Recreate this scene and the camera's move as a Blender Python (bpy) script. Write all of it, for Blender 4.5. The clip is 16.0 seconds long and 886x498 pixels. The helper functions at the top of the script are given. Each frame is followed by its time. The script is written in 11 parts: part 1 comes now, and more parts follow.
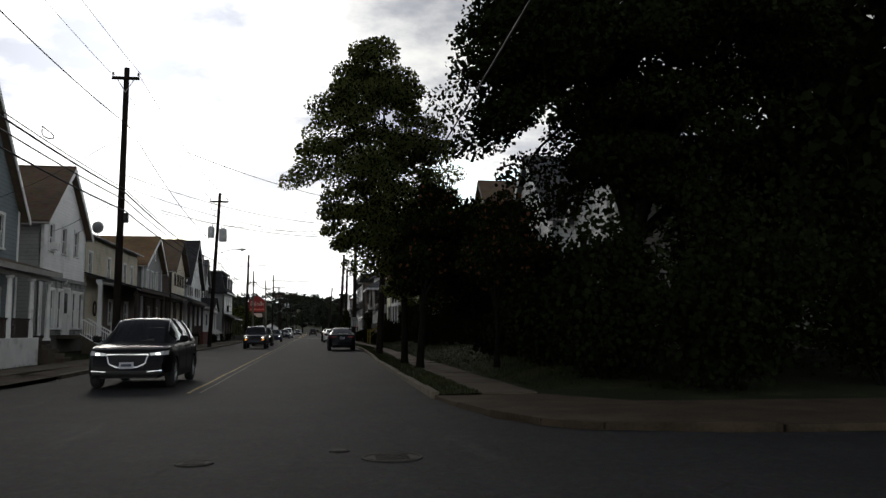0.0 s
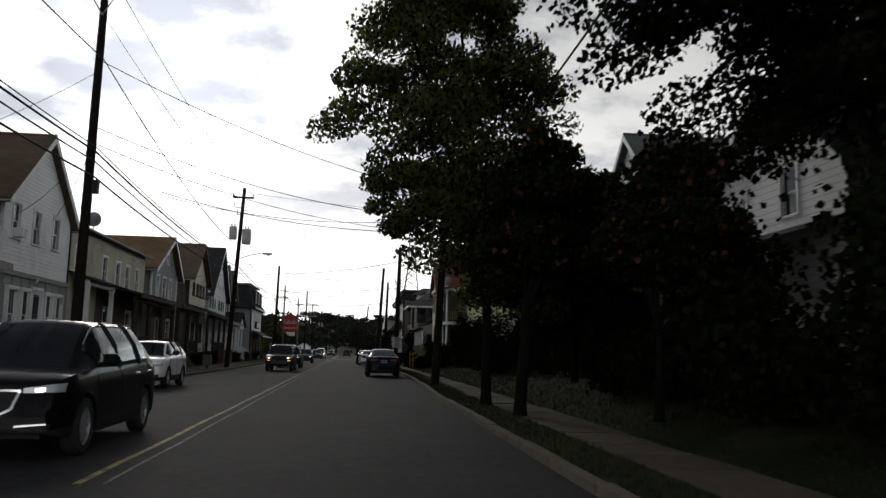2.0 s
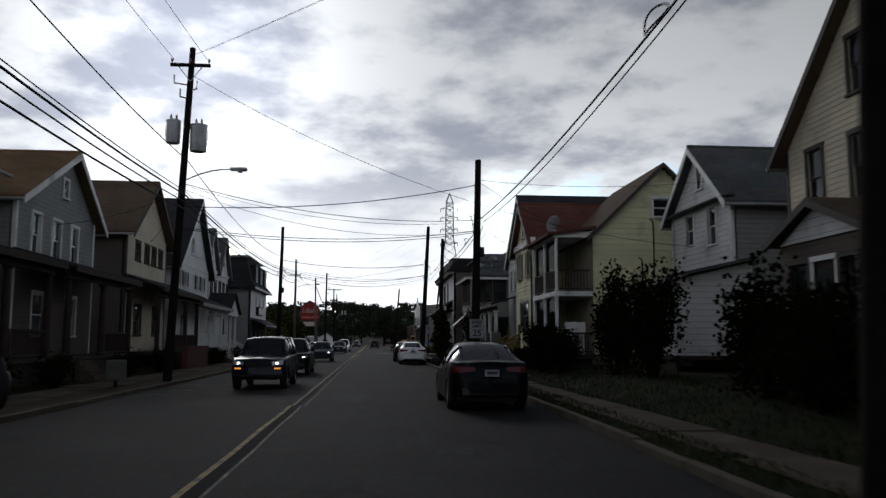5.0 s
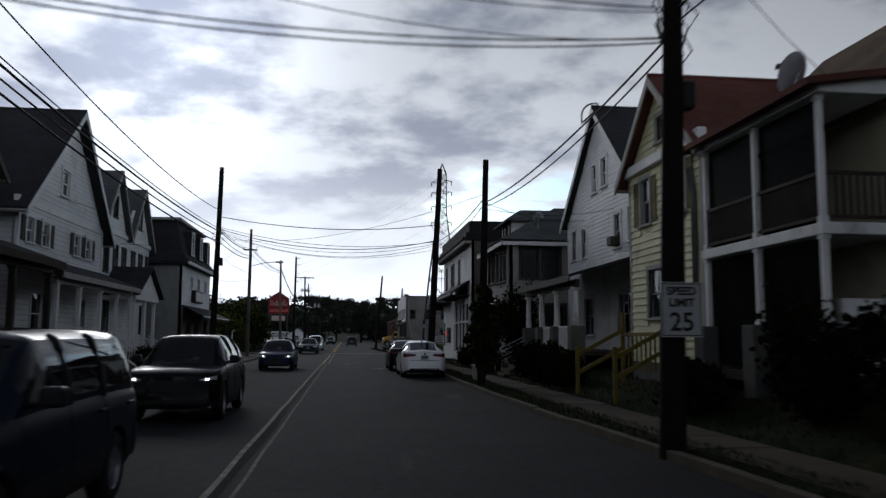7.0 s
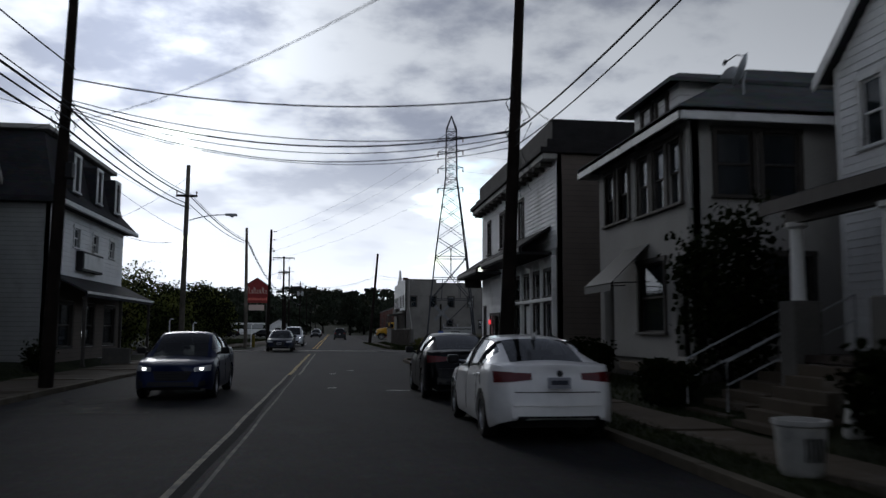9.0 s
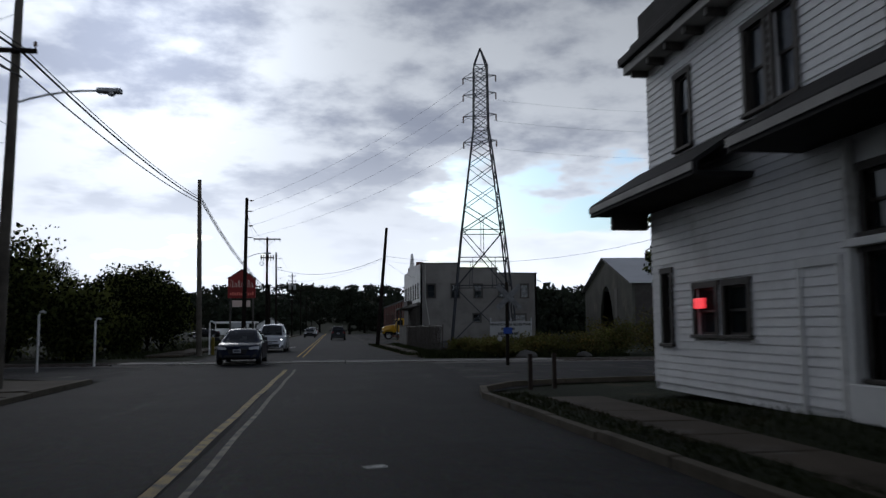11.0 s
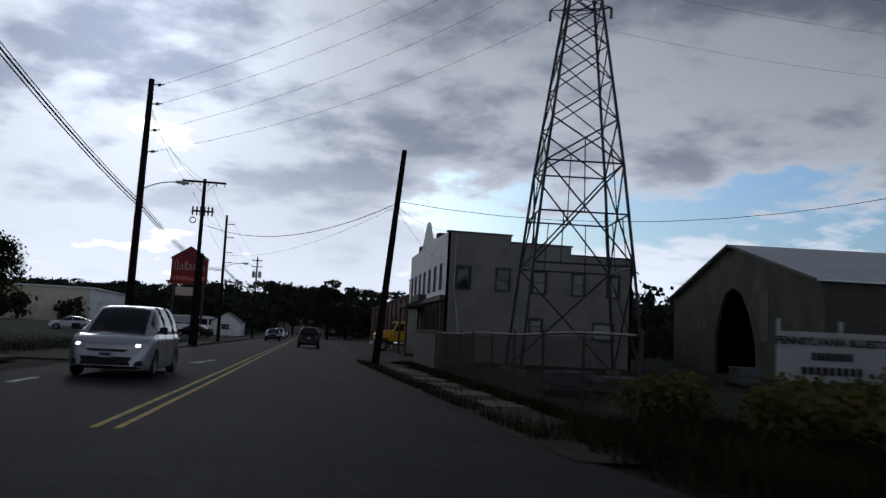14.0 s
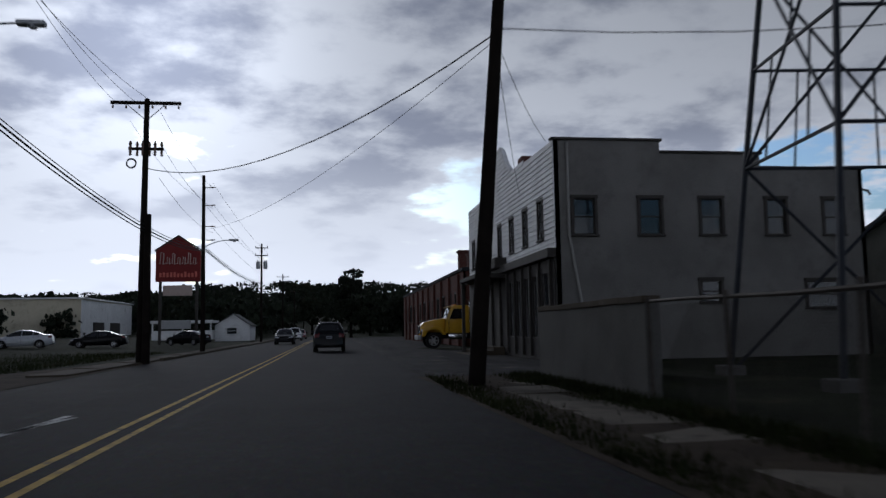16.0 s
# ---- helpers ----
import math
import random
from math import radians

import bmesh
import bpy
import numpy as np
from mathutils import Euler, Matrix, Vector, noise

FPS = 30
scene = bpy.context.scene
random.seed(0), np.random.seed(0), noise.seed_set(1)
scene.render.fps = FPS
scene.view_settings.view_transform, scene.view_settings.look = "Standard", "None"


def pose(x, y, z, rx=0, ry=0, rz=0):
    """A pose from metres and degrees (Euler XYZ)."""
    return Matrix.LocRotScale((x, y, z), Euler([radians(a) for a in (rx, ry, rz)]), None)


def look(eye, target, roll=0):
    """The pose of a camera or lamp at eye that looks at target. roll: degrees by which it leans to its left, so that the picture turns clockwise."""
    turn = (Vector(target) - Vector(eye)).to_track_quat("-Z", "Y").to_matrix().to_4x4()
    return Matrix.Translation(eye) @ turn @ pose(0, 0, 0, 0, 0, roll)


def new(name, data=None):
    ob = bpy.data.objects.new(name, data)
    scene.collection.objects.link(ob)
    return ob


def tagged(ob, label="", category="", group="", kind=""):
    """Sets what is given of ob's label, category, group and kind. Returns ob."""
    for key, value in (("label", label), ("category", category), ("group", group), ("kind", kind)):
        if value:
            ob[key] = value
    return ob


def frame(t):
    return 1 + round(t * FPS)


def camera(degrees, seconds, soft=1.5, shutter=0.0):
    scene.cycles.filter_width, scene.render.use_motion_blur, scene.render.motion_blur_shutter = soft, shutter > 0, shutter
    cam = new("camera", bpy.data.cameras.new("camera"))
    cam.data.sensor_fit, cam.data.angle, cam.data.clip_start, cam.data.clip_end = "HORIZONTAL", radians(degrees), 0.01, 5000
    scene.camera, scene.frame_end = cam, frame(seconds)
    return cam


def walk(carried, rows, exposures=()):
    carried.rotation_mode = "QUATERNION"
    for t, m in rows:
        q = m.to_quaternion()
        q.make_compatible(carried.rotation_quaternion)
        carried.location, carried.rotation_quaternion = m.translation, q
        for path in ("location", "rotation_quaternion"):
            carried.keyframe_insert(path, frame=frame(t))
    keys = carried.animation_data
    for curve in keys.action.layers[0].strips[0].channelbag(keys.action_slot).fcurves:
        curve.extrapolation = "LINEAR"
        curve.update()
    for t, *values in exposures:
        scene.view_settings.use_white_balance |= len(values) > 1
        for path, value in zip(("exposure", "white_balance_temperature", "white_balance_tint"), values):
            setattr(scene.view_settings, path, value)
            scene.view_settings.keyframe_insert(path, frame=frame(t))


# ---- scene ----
# ---- camera ----
cam = camera(57.6, 16.0, soft=1.4, shutter=0.35)
PATH = [
    (0, (0.647, 3.822, 1.380), (2.221, 13.647, 2.374), -0.31),
    (0.5, (0.686, 5.632, 1.355), (2.240, 15.445, 2.491), 0.00),
    (1, (0.673, 7.836, 1.341), (2.154, 17.648, 2.575), 0.68),
    (1.5, (0.616, 10.772, 1.349), (1.896, 20.608, 2.621), 0.91),
    (2, (0.527, 13.998, 1.371), (1.661, 23.850, 2.654), 1.29),
    (2.5, (0.398, 17.530, 1.333), (1.424, 27.402, 2.552), 0.74),
    (3, (0.339, 21.589, 1.383), (1.272, 31.477, 2.555), 0.21),
    (3.5, (0.178, 25.845, 1.375), (1.046, 35.741, 2.524), -0.23),
    (4, (0.048, 30.439, 1.423), (0.854, 40.341, 2.563), -0.21),
    (6.4, (-0.532, 54.524, 1.701), (0.498, 64.408, 2.814), 0.33),
    (6.5, (-0.562, 55.636, 1.705), (0.498, 65.520, 2.792), 0.06),
    (7, (-0.593, 61.308, 1.657), (0.584, 71.178, 2.749), 0.31),
    (7.5, (-0.541, 66.809, 1.688), (0.722, 76.671, 2.755), 0.77),
    (8, (-0.480, 72.315, 1.653), (0.820, 82.177, 2.684), 0.62),
    (8.5, (-0.503, 77.857, 1.647), (0.823, 87.717, 2.657), 0.42),
    (9, (-0.489, 83.336, 1.578), (0.837, 93.197, 2.577), 0.29),
    (9.5, (-0.568, 88.829, 1.526), (0.777, 98.688, 2.520), -0.02),
    (10, (-0.453, 94.393, 1.577), (0.876, 104.257, 2.539), -0.41),
    (12.5, (-0.012, 122.522, 1.355), (1.388, 132.375, 2.331), -0.31),
    (13, (0.193, 127.894, 1.288), (1.636, 137.742, 2.253), -0.84),
    (13.5, (0.216, 133.477, 1.207), (1.742, 143.303, 2.263), 1.56),
    (14, (0.525, 138.732, 1.359), (2.079, 148.549, 2.466), 3.04),
    (14.5, (0.496, 144.108, 1.484), (2.103, 153.912, 2.623), 3.69),
    (15, (0.598, 149.247, 1.426), (2.044, 159.080, 2.529), 2.08),
    (15.5, (0.695, 154.764, 1.293), (2.089, 164.614, 2.306), -0.47),
    (16, (0.616, 160.149, 1.227), (1.982, 170.006, 2.213), -0.98),
]
EXPOSURES = [(0.0, 0.21, 6720, 8), (2.5, -0.02, 6680, 8), (4.0, -0.26, 6550, 9), (6.4, -0.44, 5930, 10), (8.0, -0.46, 5930, 10), (10.0, -0.49, 5950, 10), (12.5, -0.71, 5720, 10), (16.0, -0.82, 5720, 12)]
walk(cam, [(t, look(eye, target, roll)) for t, eye, target, roll in PATH], EXPOSURES)

# ---- sky and sun ----
SUN_LEFT, SUN_UP = 13.0, 20.0
sun_dir = Vector((-math.sin(radians(SUN_LEFT)) * math.cos(radians(SUN_UP)), math.cos(radians(SUN_LEFT)) * math.cos(radians(SUN_UP)), math.sin(radians(SUN_UP))))
sun = new("sun", bpy.data.lights.new("sun", "SUN"))
sun.data.energy, sun.data.angle, sun.data.color = 0.5, radians(12), (1.0, 0.95, 0.88)
sun.matrix_world = look(sun_dir * 100, (0, 0, 0))


class Nodes:
    """A thin wrapper that wires shader nodes."""

    def __init__(self, tree):
        self.tree = tree

    def add(self, kind, ins=None, operation="", feature=""):
        n = self.tree.nodes.new(kind)
        if operation:
            n.operation = operation
        if feature:
            n.feature = feature
        for k, v in (ins or {}).items():
            sock = n.inputs[k]
            if isinstance(v, bpy.types.NodeSocket):
                self.tree.links.new(v, sock)
            else:
                sock.default_value = v
        return n

    def math(self, op, a, b=0.0, clamp=False):
        n = self.add("ShaderNodeMath", {0: a, 1: b}, op)
        n.use_clamp = clamp
        return n.outputs[0]

    def vmath(self, op, a, b):
        return self.add("ShaderNodeVectorMath", {0: a, 1: b}, operation=op).outputs[0]

    def mix(self, f, a, b, blend="MIX"):
        n = self.add("ShaderNodeMix")
        n.data_type, n.blend_type = "RGBA", blend
        for i, v in ((0, f), (6, a), (7, b)):
            if isinstance(v, bpy.types.NodeSocket):
                self.tree.links.new(v, n.inputs[i])
            else:
                n.inputs[i].default_value = v if i == 0 else (*v, 1) if len(v) == 3 else v
        return n.outputs[2]

    def noise(self, vec, scale, detail=4.0, rough=0.55):
        return self.add("ShaderNodeTexNoise", {"Vector": vec, "Scale": scale, "Detail": detail, "Roughness": rough}).outputs["Fac"]

    def ramp(self, fac, lo, hi):
        n = self.add("ShaderNodeMapRange")
        n.interpolation_type = "SMOOTHSTEP"
        self.tree.links.new(fac, n.inputs["Value"])
        n.inputs["From Min"].default_value, n.inputs["From Max"].default_value = lo, hi
        return n.outputs[0]


world = bpy.data.worlds.new("world")
scene.world = world
world.use_nodes = True
world.node_tree.nodes.clear()
w = Nodes(world.node_tree)
dome = w.add("ShaderNodeTexSky")
dome.sky_type, dome.sun_disc = "NISHITA", False
dome.sun_elevation, dome.sun_rotation = radians(SUN_UP), radians(-SUN_LEFT)
dome.air_density, dome.dust_density = 1.2, 2.0
sky = dome.outputs[0]
way = w.add("ShaderNodeTexCoord").outputs["Generated"]
way = w.vmath("NORMALIZE", way, (0, 0, 0))
sep = w.add("ShaderNodeSeparateXYZ", {0: way})
up = w.math("MAXIMUM", sep.outputs[2], 0.0)
deck = w.math("ADD", up, 0.2)
flat = w.add("ShaderNodeCombineXYZ", {0: w.math("DIVIDE", sep.outputs[0], deck), 1: w.math("DIVIDE", sep.outputs[1], deck), 2: 0.0}).outputs[0]
big = w.noise(w.vmath("ADD", flat, (3.1, 0.4, 0.0)), 1.75, 6.0, 0.52)
fine = w.noise(w.vmath("ADD", flat, (9.2, 5.7, 1.0)), 4.4, 8.0, 0.56)
shape = w.math("ADD", w.math("MULTIPLY", big, 0.64), w.math("MULTIPLY", fine, 0.36))
band = w.math("POWER", w.math("SUBTRACT", 1.0, w.math("MULTIPLY", w.math("ABSOLUTE", w.math("SUBTRACT", up, 0.155)), 9.0), True), 1.1)
east = w.ramp(sep.outputs[0], -0.05, 0.22)
hole = w.math("SUBTRACT", shape, w.math("MULTIPLY", w.math("MULTIPLY", band, east), 0.15))
hole = w.math("ADD", hole, w.math("MULTIPLY", w.ramp(up, 0.2, 0.34), 0.09))
cover = w.ramp(hole, 0.345, 0.425)
thick = w.ramp(w.math("ADD", shape, w.math("MULTIPLY", w.math("SUBTRACT", up, 0.25), 0.4)), 0.45, 0.59)
thick = w.math("MULTIPLY", thick, w.math("ADD", w.math("MULTIPLY", w.ramp(up, 0.06, 0.25), 0.8), 0.2))
near_sun = w.add("ShaderNodeVectorMath", {0: way, 1: tuple(sun_dir)}, operation="DOT_PRODUCT").outputs["Value"]
near_sun = w.math("MAXIMUM", near_sun, 0.0)
glow = w.math("POWER", near_sun, 2.6)
core = w.math("POWER", near_sun, 60.0)
# low: sky brightened all round the horizon, added to light upright faces
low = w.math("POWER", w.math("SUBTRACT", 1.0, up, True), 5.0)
lit = w.mix(thick, (1.44, 1.45, 1.46), (0.6, 0.635, 0.75))
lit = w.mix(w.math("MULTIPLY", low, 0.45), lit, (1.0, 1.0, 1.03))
# front: unseen sky behind the view, brightened to light the walls facing it
front = w.add("ShaderNodeVectorMath", {0: way, 1: (math.sin(radians(SUN_LEFT)), -math.cos(radians(SUN_LEFT)), 0.0)}, operation="DOT_PRODUCT").outputs["Value"]
front = w.ramp(front, -0.45, 0.6)
# zenith: unseen sky overhead, dimmed so that the ground gets less light
zenith = w.math("MULTIPLY", w.ramp(up, 0.22, 0.7), -0.06)
lower = w.math("MULTIPLY", w.math("MULTIPLY", w.ramp(sep.outputs[0], 0.0, 0.4), w.ramp(up, 0.25, 0.12)), 0.26)
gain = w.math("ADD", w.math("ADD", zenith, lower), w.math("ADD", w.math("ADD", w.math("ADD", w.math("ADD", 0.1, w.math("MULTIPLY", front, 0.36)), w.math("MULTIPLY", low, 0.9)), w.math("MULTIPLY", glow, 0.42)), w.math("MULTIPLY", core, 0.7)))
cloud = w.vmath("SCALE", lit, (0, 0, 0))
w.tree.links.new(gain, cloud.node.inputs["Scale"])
blue = w.vmath("SCALE", w.vmath("MULTIPLY", sky, (0.72, 0.95, 1.25)), (0, 0, 0))
blue.node.inputs["Scale"].default_value = 0.135
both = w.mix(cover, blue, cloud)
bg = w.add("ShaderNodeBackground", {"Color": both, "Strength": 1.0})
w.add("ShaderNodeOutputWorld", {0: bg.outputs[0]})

# ---- materials ----
def material(name, colour, rough=0.8, metal=0.0, vary=0.25, scale=3.0, fine=40.0, bump=0.0, bump_scale=60.0, stain=None, stain_at=(0.55, 0.72), stain_scale=0.7, per_object=0.0, coat=0.0, spec=0.18, extra=None):
    """A surface with large and fine variation of its colour, stains and a fine relief, in world metres."""
    m = bpy.data.materials.new(name)
    m.use_nodes = True
    n = Nodes(m.node_tree)
    bsdf = m.node_tree.nodes["Principled BSDF"]
    pos = n.add("ShaderNodeNewGeometry").outputs["Position"]
    base = tuple(c * (1 - vary) for c in colour)
    top = tuple(min(1.0, c * (1 + vary)) for c in colour)
    f = n.math("ADD", n.math("MULTIPLY", n.noise(pos, scale, 5.0), 0.65), n.math("MULTIPLY", n.noise(pos, fine, 3.0), 0.35))
    col = n.mix(n.ramp(f, 0.3, 0.7), base, top)
    if stain:
        col = n.mix(n.ramp(n.noise(pos, stain_scale, 6.0, 0.65), *stain_at), col, stain)
    if per_object:
        r = n.add("ShaderNodeObjectInfo").outputs["Random"]
        col = n.mix(n.math("MULTIPLY", r, per_object), col, tuple(c * 0.45 for c in colour))
    if extra:
        col = extra(n, pos, col, bsdf)
    m.node_tree.links.new(col, bsdf.inputs["Base Color"])
    bsdf.inputs["Roughness"].default_value = rough
    bsdf.inputs["Metallic"].default_value = metal
    bsdf.inputs["Coat Weight"].default_value = coat
    bsdf.inputs["Coat Roughness"].default_value = 0.04
    bsdf.inputs["Specular IOR Level"].default_value = spec
    if bump:
        b = n.add("ShaderNodeBump", {"Strength": 1.0, "Distance": bump, "Height": n.noise(pos, bump_scale, 5.0)})
        m.node_tree.links.new(b.outputs[0], bsdf.inputs["Normal"])
    return m


def cracked(n, pos, col, bsdf):
    """Sealed cracks, worn wheel tracks and patches of the asphalt."""
    warp = n.vmath("ADD", pos, n.add("ShaderNodeVectorMath", {0: n.add("ShaderNodeTexNoise", {"Vector": pos, "Scale": 0.8}).outputs["Color"], 1: (1.6, 1.6, 0)}, operation="MULTIPLY").outputs[0])
    cell = n.add("ShaderNodeTexVoronoi", {"Vector": warp, "Scale": 0.22}, feature="DISTANCE_TO_EDGE").outputs["Distance"]
    crack = n.math("SUBTRACT", 1.0, n.ramp(cell, 0.004, 0.016))
    some = n.ramp(n.noise(pos, 0.16, 3.0), 0.5, 0.6)
    col = n.mix(n.math("MULTIPLY", crack, some), col, (0.012, 0.012, 0.013))
    long = n.add("ShaderNodeMapping", {"Vector": pos, "Scale": (1.0, 0.12, 1.0)}).outputs[0]
    col = n.mix(n.math("MULTIPLY", n.ramp(n.noise(long, 0.55, 5.0, 0.65), 0.48, 0.64), 0.75), col, (0.015, 0.015, 0.017))
    col = n.mix(n.math("MULTIPLY", n.ramp(n.noise(long, 0.9, 6.0, 0.7), 0.58, 0.72), 0.5), col, (0.055, 0.054, 0.052))
    col = n.mix(n.math("MULTIPLY", n.ramp(n.noise(pos, 5.0, 4.0, 0.7), 0.5, 0.75), 0.5), col, (0.045, 0.044, 0.042))
    chip = n.add("ShaderNodeTexVoronoi", {"Vector": pos, "Scale": 26.0}).outputs["Color"]
    col = n.mix(0.4, col, chip, "OVERLAY")
    thin = n.add("ShaderNodeTexVoronoi", {"Vector": warp, "Scale": 0.75}, feature="DISTANCE_TO_EDGE").outputs["Distance"]
    hair = n.math("MULTIPLY", n.math("SUBTRACT", 1.0, n.ramp(thin, 0.003, 0.02)), n.ramp(n.noise(pos, 0.3, 3.0), 0.52, 0.6))
    return n.mix(n.math("MULTIPLY", hair, 0.7), col, (0.008, 0.008, 0.009))


def courses(step, dark=0.55):
    """Rows of siding or shingles, told by height alone."""
    def shade(n, pos, col, bsdf):
        z = n.add("ShaderNodeSeparateXYZ", {0: pos}).outputs[2]
        row = n.math("FRACT", n.math("DIVIDE", z, step))
        line = n.math("SUBTRACT", 1.0, n.ramp(row, 0.04, 0.16))
        b = n.add("ShaderNodeBump", {"Strength": 0.9, "Distance": 0.02, "Height": row})
        n.tree.links.new(b.outputs[0], bsdf.inputs["Normal"])
        return n.mix(n.math("MULTIPLY", line, 1 - dark), col, (0.03, 0.03, 0.03))
    return shade


def shingled(n, pos, col, bsdf):
    z = n.add("ShaderNodeSeparateXYZ", {0: pos}).outputs[2]
    row = n.math("FRACT", n.math("DIVIDE", z, 0.11))
    b = n.add("ShaderNodeBump", {"Strength": 0.8, "Distance": 0.012, "Height": row})
    n.tree.links.new(b.outputs[0], bsdf.inputs["Normal"])
    stretch = n.add("ShaderNodeMapping", {"Vector": pos, "Scale": (3.0, 3.0, 9.0)}).outputs[0]
    tab = n.add("ShaderNodeTexVoronoi", {"Vector": stretch, "Scale": 1.2}).outputs["Color"]
    return n.mix(0.28, col, tab, "MULTIPLY")


def bricked(n, pos, col, bsdf):
    xyz = n.add("ShaderNodeSeparateXYZ", {0: pos})
    flat = n.add("ShaderNodeCombineXYZ", {0: n.math("ADD", xyz.outputs[0], xyz.outputs[1]), 1: xyz.outputs[2], 2: 0.0}).outputs[0]
    t = n.add("ShaderNodeTexBrick", {"Vector": flat, "Scale": 4.2, "Mortar Size": 0.012, "Color1": (0.11, 0.036, 0.026, 1), "Color2": (0.065, 0.026, 0.021, 1), "Mortar": (0.11, 0.1, 0.09, 1)})
    return n.mix(0.75, col, t.outputs["Color"])


def glass(name, tint=(0.02, 0.025, 0.03), clear=0.35, ior=1.5, shine=0.95):
    m = bpy.data.materials.new(name)
    m.use_nodes = True
    n = Nodes(m.node_tree)
    m.node_tree.nodes.remove(m.node_tree.nodes["Principled BSDF"])
    out = m.node_tree.nodes["Material Output"]
    see = n.add("ShaderNodeMixShader", {0: clear, 1: n.add("ShaderNodeBsdfDiffuse", {"Color": (*tint, 1)}).outputs[0], 2: n.add("ShaderNodeBsdfTransparent", {"Color": (0.8, 0.85, 0.85, 1)}).outputs[0]})
    pos = n.add("ShaderNodeNewGeometry").outputs["Position"]
    wave = n.add("ShaderNodeBump", {"Strength": 0.12, "Distance": 0.01, "Height": n.noise(pos, 1.3, 2.0)})
    gloss = n.add("ShaderNodeBsdfGlossy", {"Color": (shine * 0.96, shine * 0.98, shine, 1), "Roughness": 0.03, "Normal": wave.outputs[0]})
    floor = ((ior - 1) / (ior + 1)) ** 2
    slant = n.math("POWER", n.add("ShaderNodeLayerWeight", {"Blend": 0.5}).outputs["Facing"], 5.0)
    amount = n.math("ADD", n.math("MULTIPLY", slant, 1 - floor), floor)
    mixed = n.add("ShaderNodeMixShader", {0: amount, 1: see.outputs[0], 2: gloss.outputs[0]})
    m.node_tree.links.new(mixed.outputs[0], out.inputs[0])
    return m


def glowing(name, colour, power):
    m = bpy.data.materials.new(name)
    m.use_nodes = True
    b = m.node_tree.nodes["Principled BSDF"]
    b.inputs["Base Color"].default_value = (*colour, 1)
    b.inputs["Emission Color"].default_value = (*colour, 1)
    b.inputs["Emission Strength"].default_value = power
    return m


ASPHALT = material("asphalt", (0.019, 0.019, 0.02), 0.85, vary=0.28, scale=0.5, fine=55, bump=0.006, bump_scale=90, extra=cracked, spec=0.1)
ASPHALT_OLD = material("worn asphalt", (0.04, 0.039, 0.037), 0.9, vary=0.35, scale=0.6, fine=40, bump=0.012, bump_scale=40, stain=(0.13, 0.12, 0.10), extra=cracked, spec=0.1)
CONCRETE = material("concrete", (0.082, 0.067, 0.049), 0.9, vary=0.2, scale=0.9, fine=30, bump=0.004, stain=(0.14, 0.13, 0.11), per_object=0.35, spec=0.1)
WORN_SLAB = material("worn pale concrete", (0.15, 0.132, 0.104), 0.9, vary=0.25, scale=0.9, fine=30, bump=0.004, stain=(0.07, 0.06, 0.045), stain_at=(0.5, 0.65), per_object=0.3, spec=0.1)
KERBSTONE = material("kerb concrete", (0.1, 0.086, 0.064), 0.9, vary=0.3, scale=1.5, fine=25, bump=0.008, bump_scale=25, stain=(0.1, 0.095, 0.08), stain_scale=1.5, spec=0.1)
GRASS = material("grass", (0.016, 0.021, 0.008), 0.95, vary=0.5, scale=0.5, fine=9, bump=0.03, bump_scale=30, stain=(0.055, 0.042, 0.022), stain_scale=0.5, spec=0.1)
BLADE = material("grass blades", (0.022, 0.028, 0.009), 0.8, vary=0.5, scale=0.8, fine=6, stain=(0.055, 0.045, 0.02), stain_scale=0.6, spec=0.06)
DIRT = material("dirt", (0.045, 0.034, 0.023), 0.95, vary=0.4, scale=1.2, fine=20, bump=0.02, bump_scale=20, spec=0.1)
PAINT_YELLOW = material("road paint yellow", (0.30, 0.22, 0.075), 0.75, vary=0.3, scale=4, fine=30, stain=(0.09, 0.085, 0.075), stain_at=(0.45, 0.62), stain_scale=3.0, spec=0.1)
PAINT_FRESH = material("fresh road paint yellow", (0.45, 0.29, 0.05), 0.75, vary=0.3, scale=4, fine=30, stain=(0.12, 0.1, 0.06), stain_at=(0.5, 0.7), stain_scale=3.0, spec=0.1)
PAINT_WORN = material("road paint worn", (0.17, 0.155, 0.115), 0.75, vary=0.3, scale=4, fine=30, stain=(0.07, 0.07, 0.068), stain_at=(0.42, 0.6), stain_scale=3.0, spec=0.1)
PAINT_FADED = material("road paint faded", (0.10, 0.095, 0.08), 0.75, vary=0.3, scale=4, fine=30, stain=(0.05, 0.05, 0.048), stain_at=(0.4, 0.58), stain_scale=3.0, spec=0.1)
PAINT_WHITE = material("road paint white", (0.5, 0.5, 0.48), 0.75, vary=0.25, scale=4, fine=30, stain=(0.1, 0.1, 0.1), stain_at=(0.45, 0.65), stain_scale=3.0, spec=0.1)
TAR = material("tar seal", (0.014, 0.014, 0.015), 0.95, vary=0.3, scale=2, fine=20, spec=0.06)
IRON = material("cast iron", (0.028, 0.026, 0.024), 0.85, 0.15, vary=0.3, scale=8, fine=60)
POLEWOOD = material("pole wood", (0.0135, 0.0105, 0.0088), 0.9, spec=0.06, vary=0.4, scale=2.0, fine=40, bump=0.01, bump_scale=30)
POLEGREY = material("weathered pole wood", (0.1, 0.088, 0.072), 0.9, vary=0.35, scale=2.0, fine=40, bump=0.01, bump_scale=30)
WIRE = material("cable rubber", (0.015, 0.015, 0.016), 0.7, vary=0.1)
FENCE = material("rusty fence steel", (0.08, 0.07, 0.06), 0.7, 0.4, vary=0.3, scale=3)
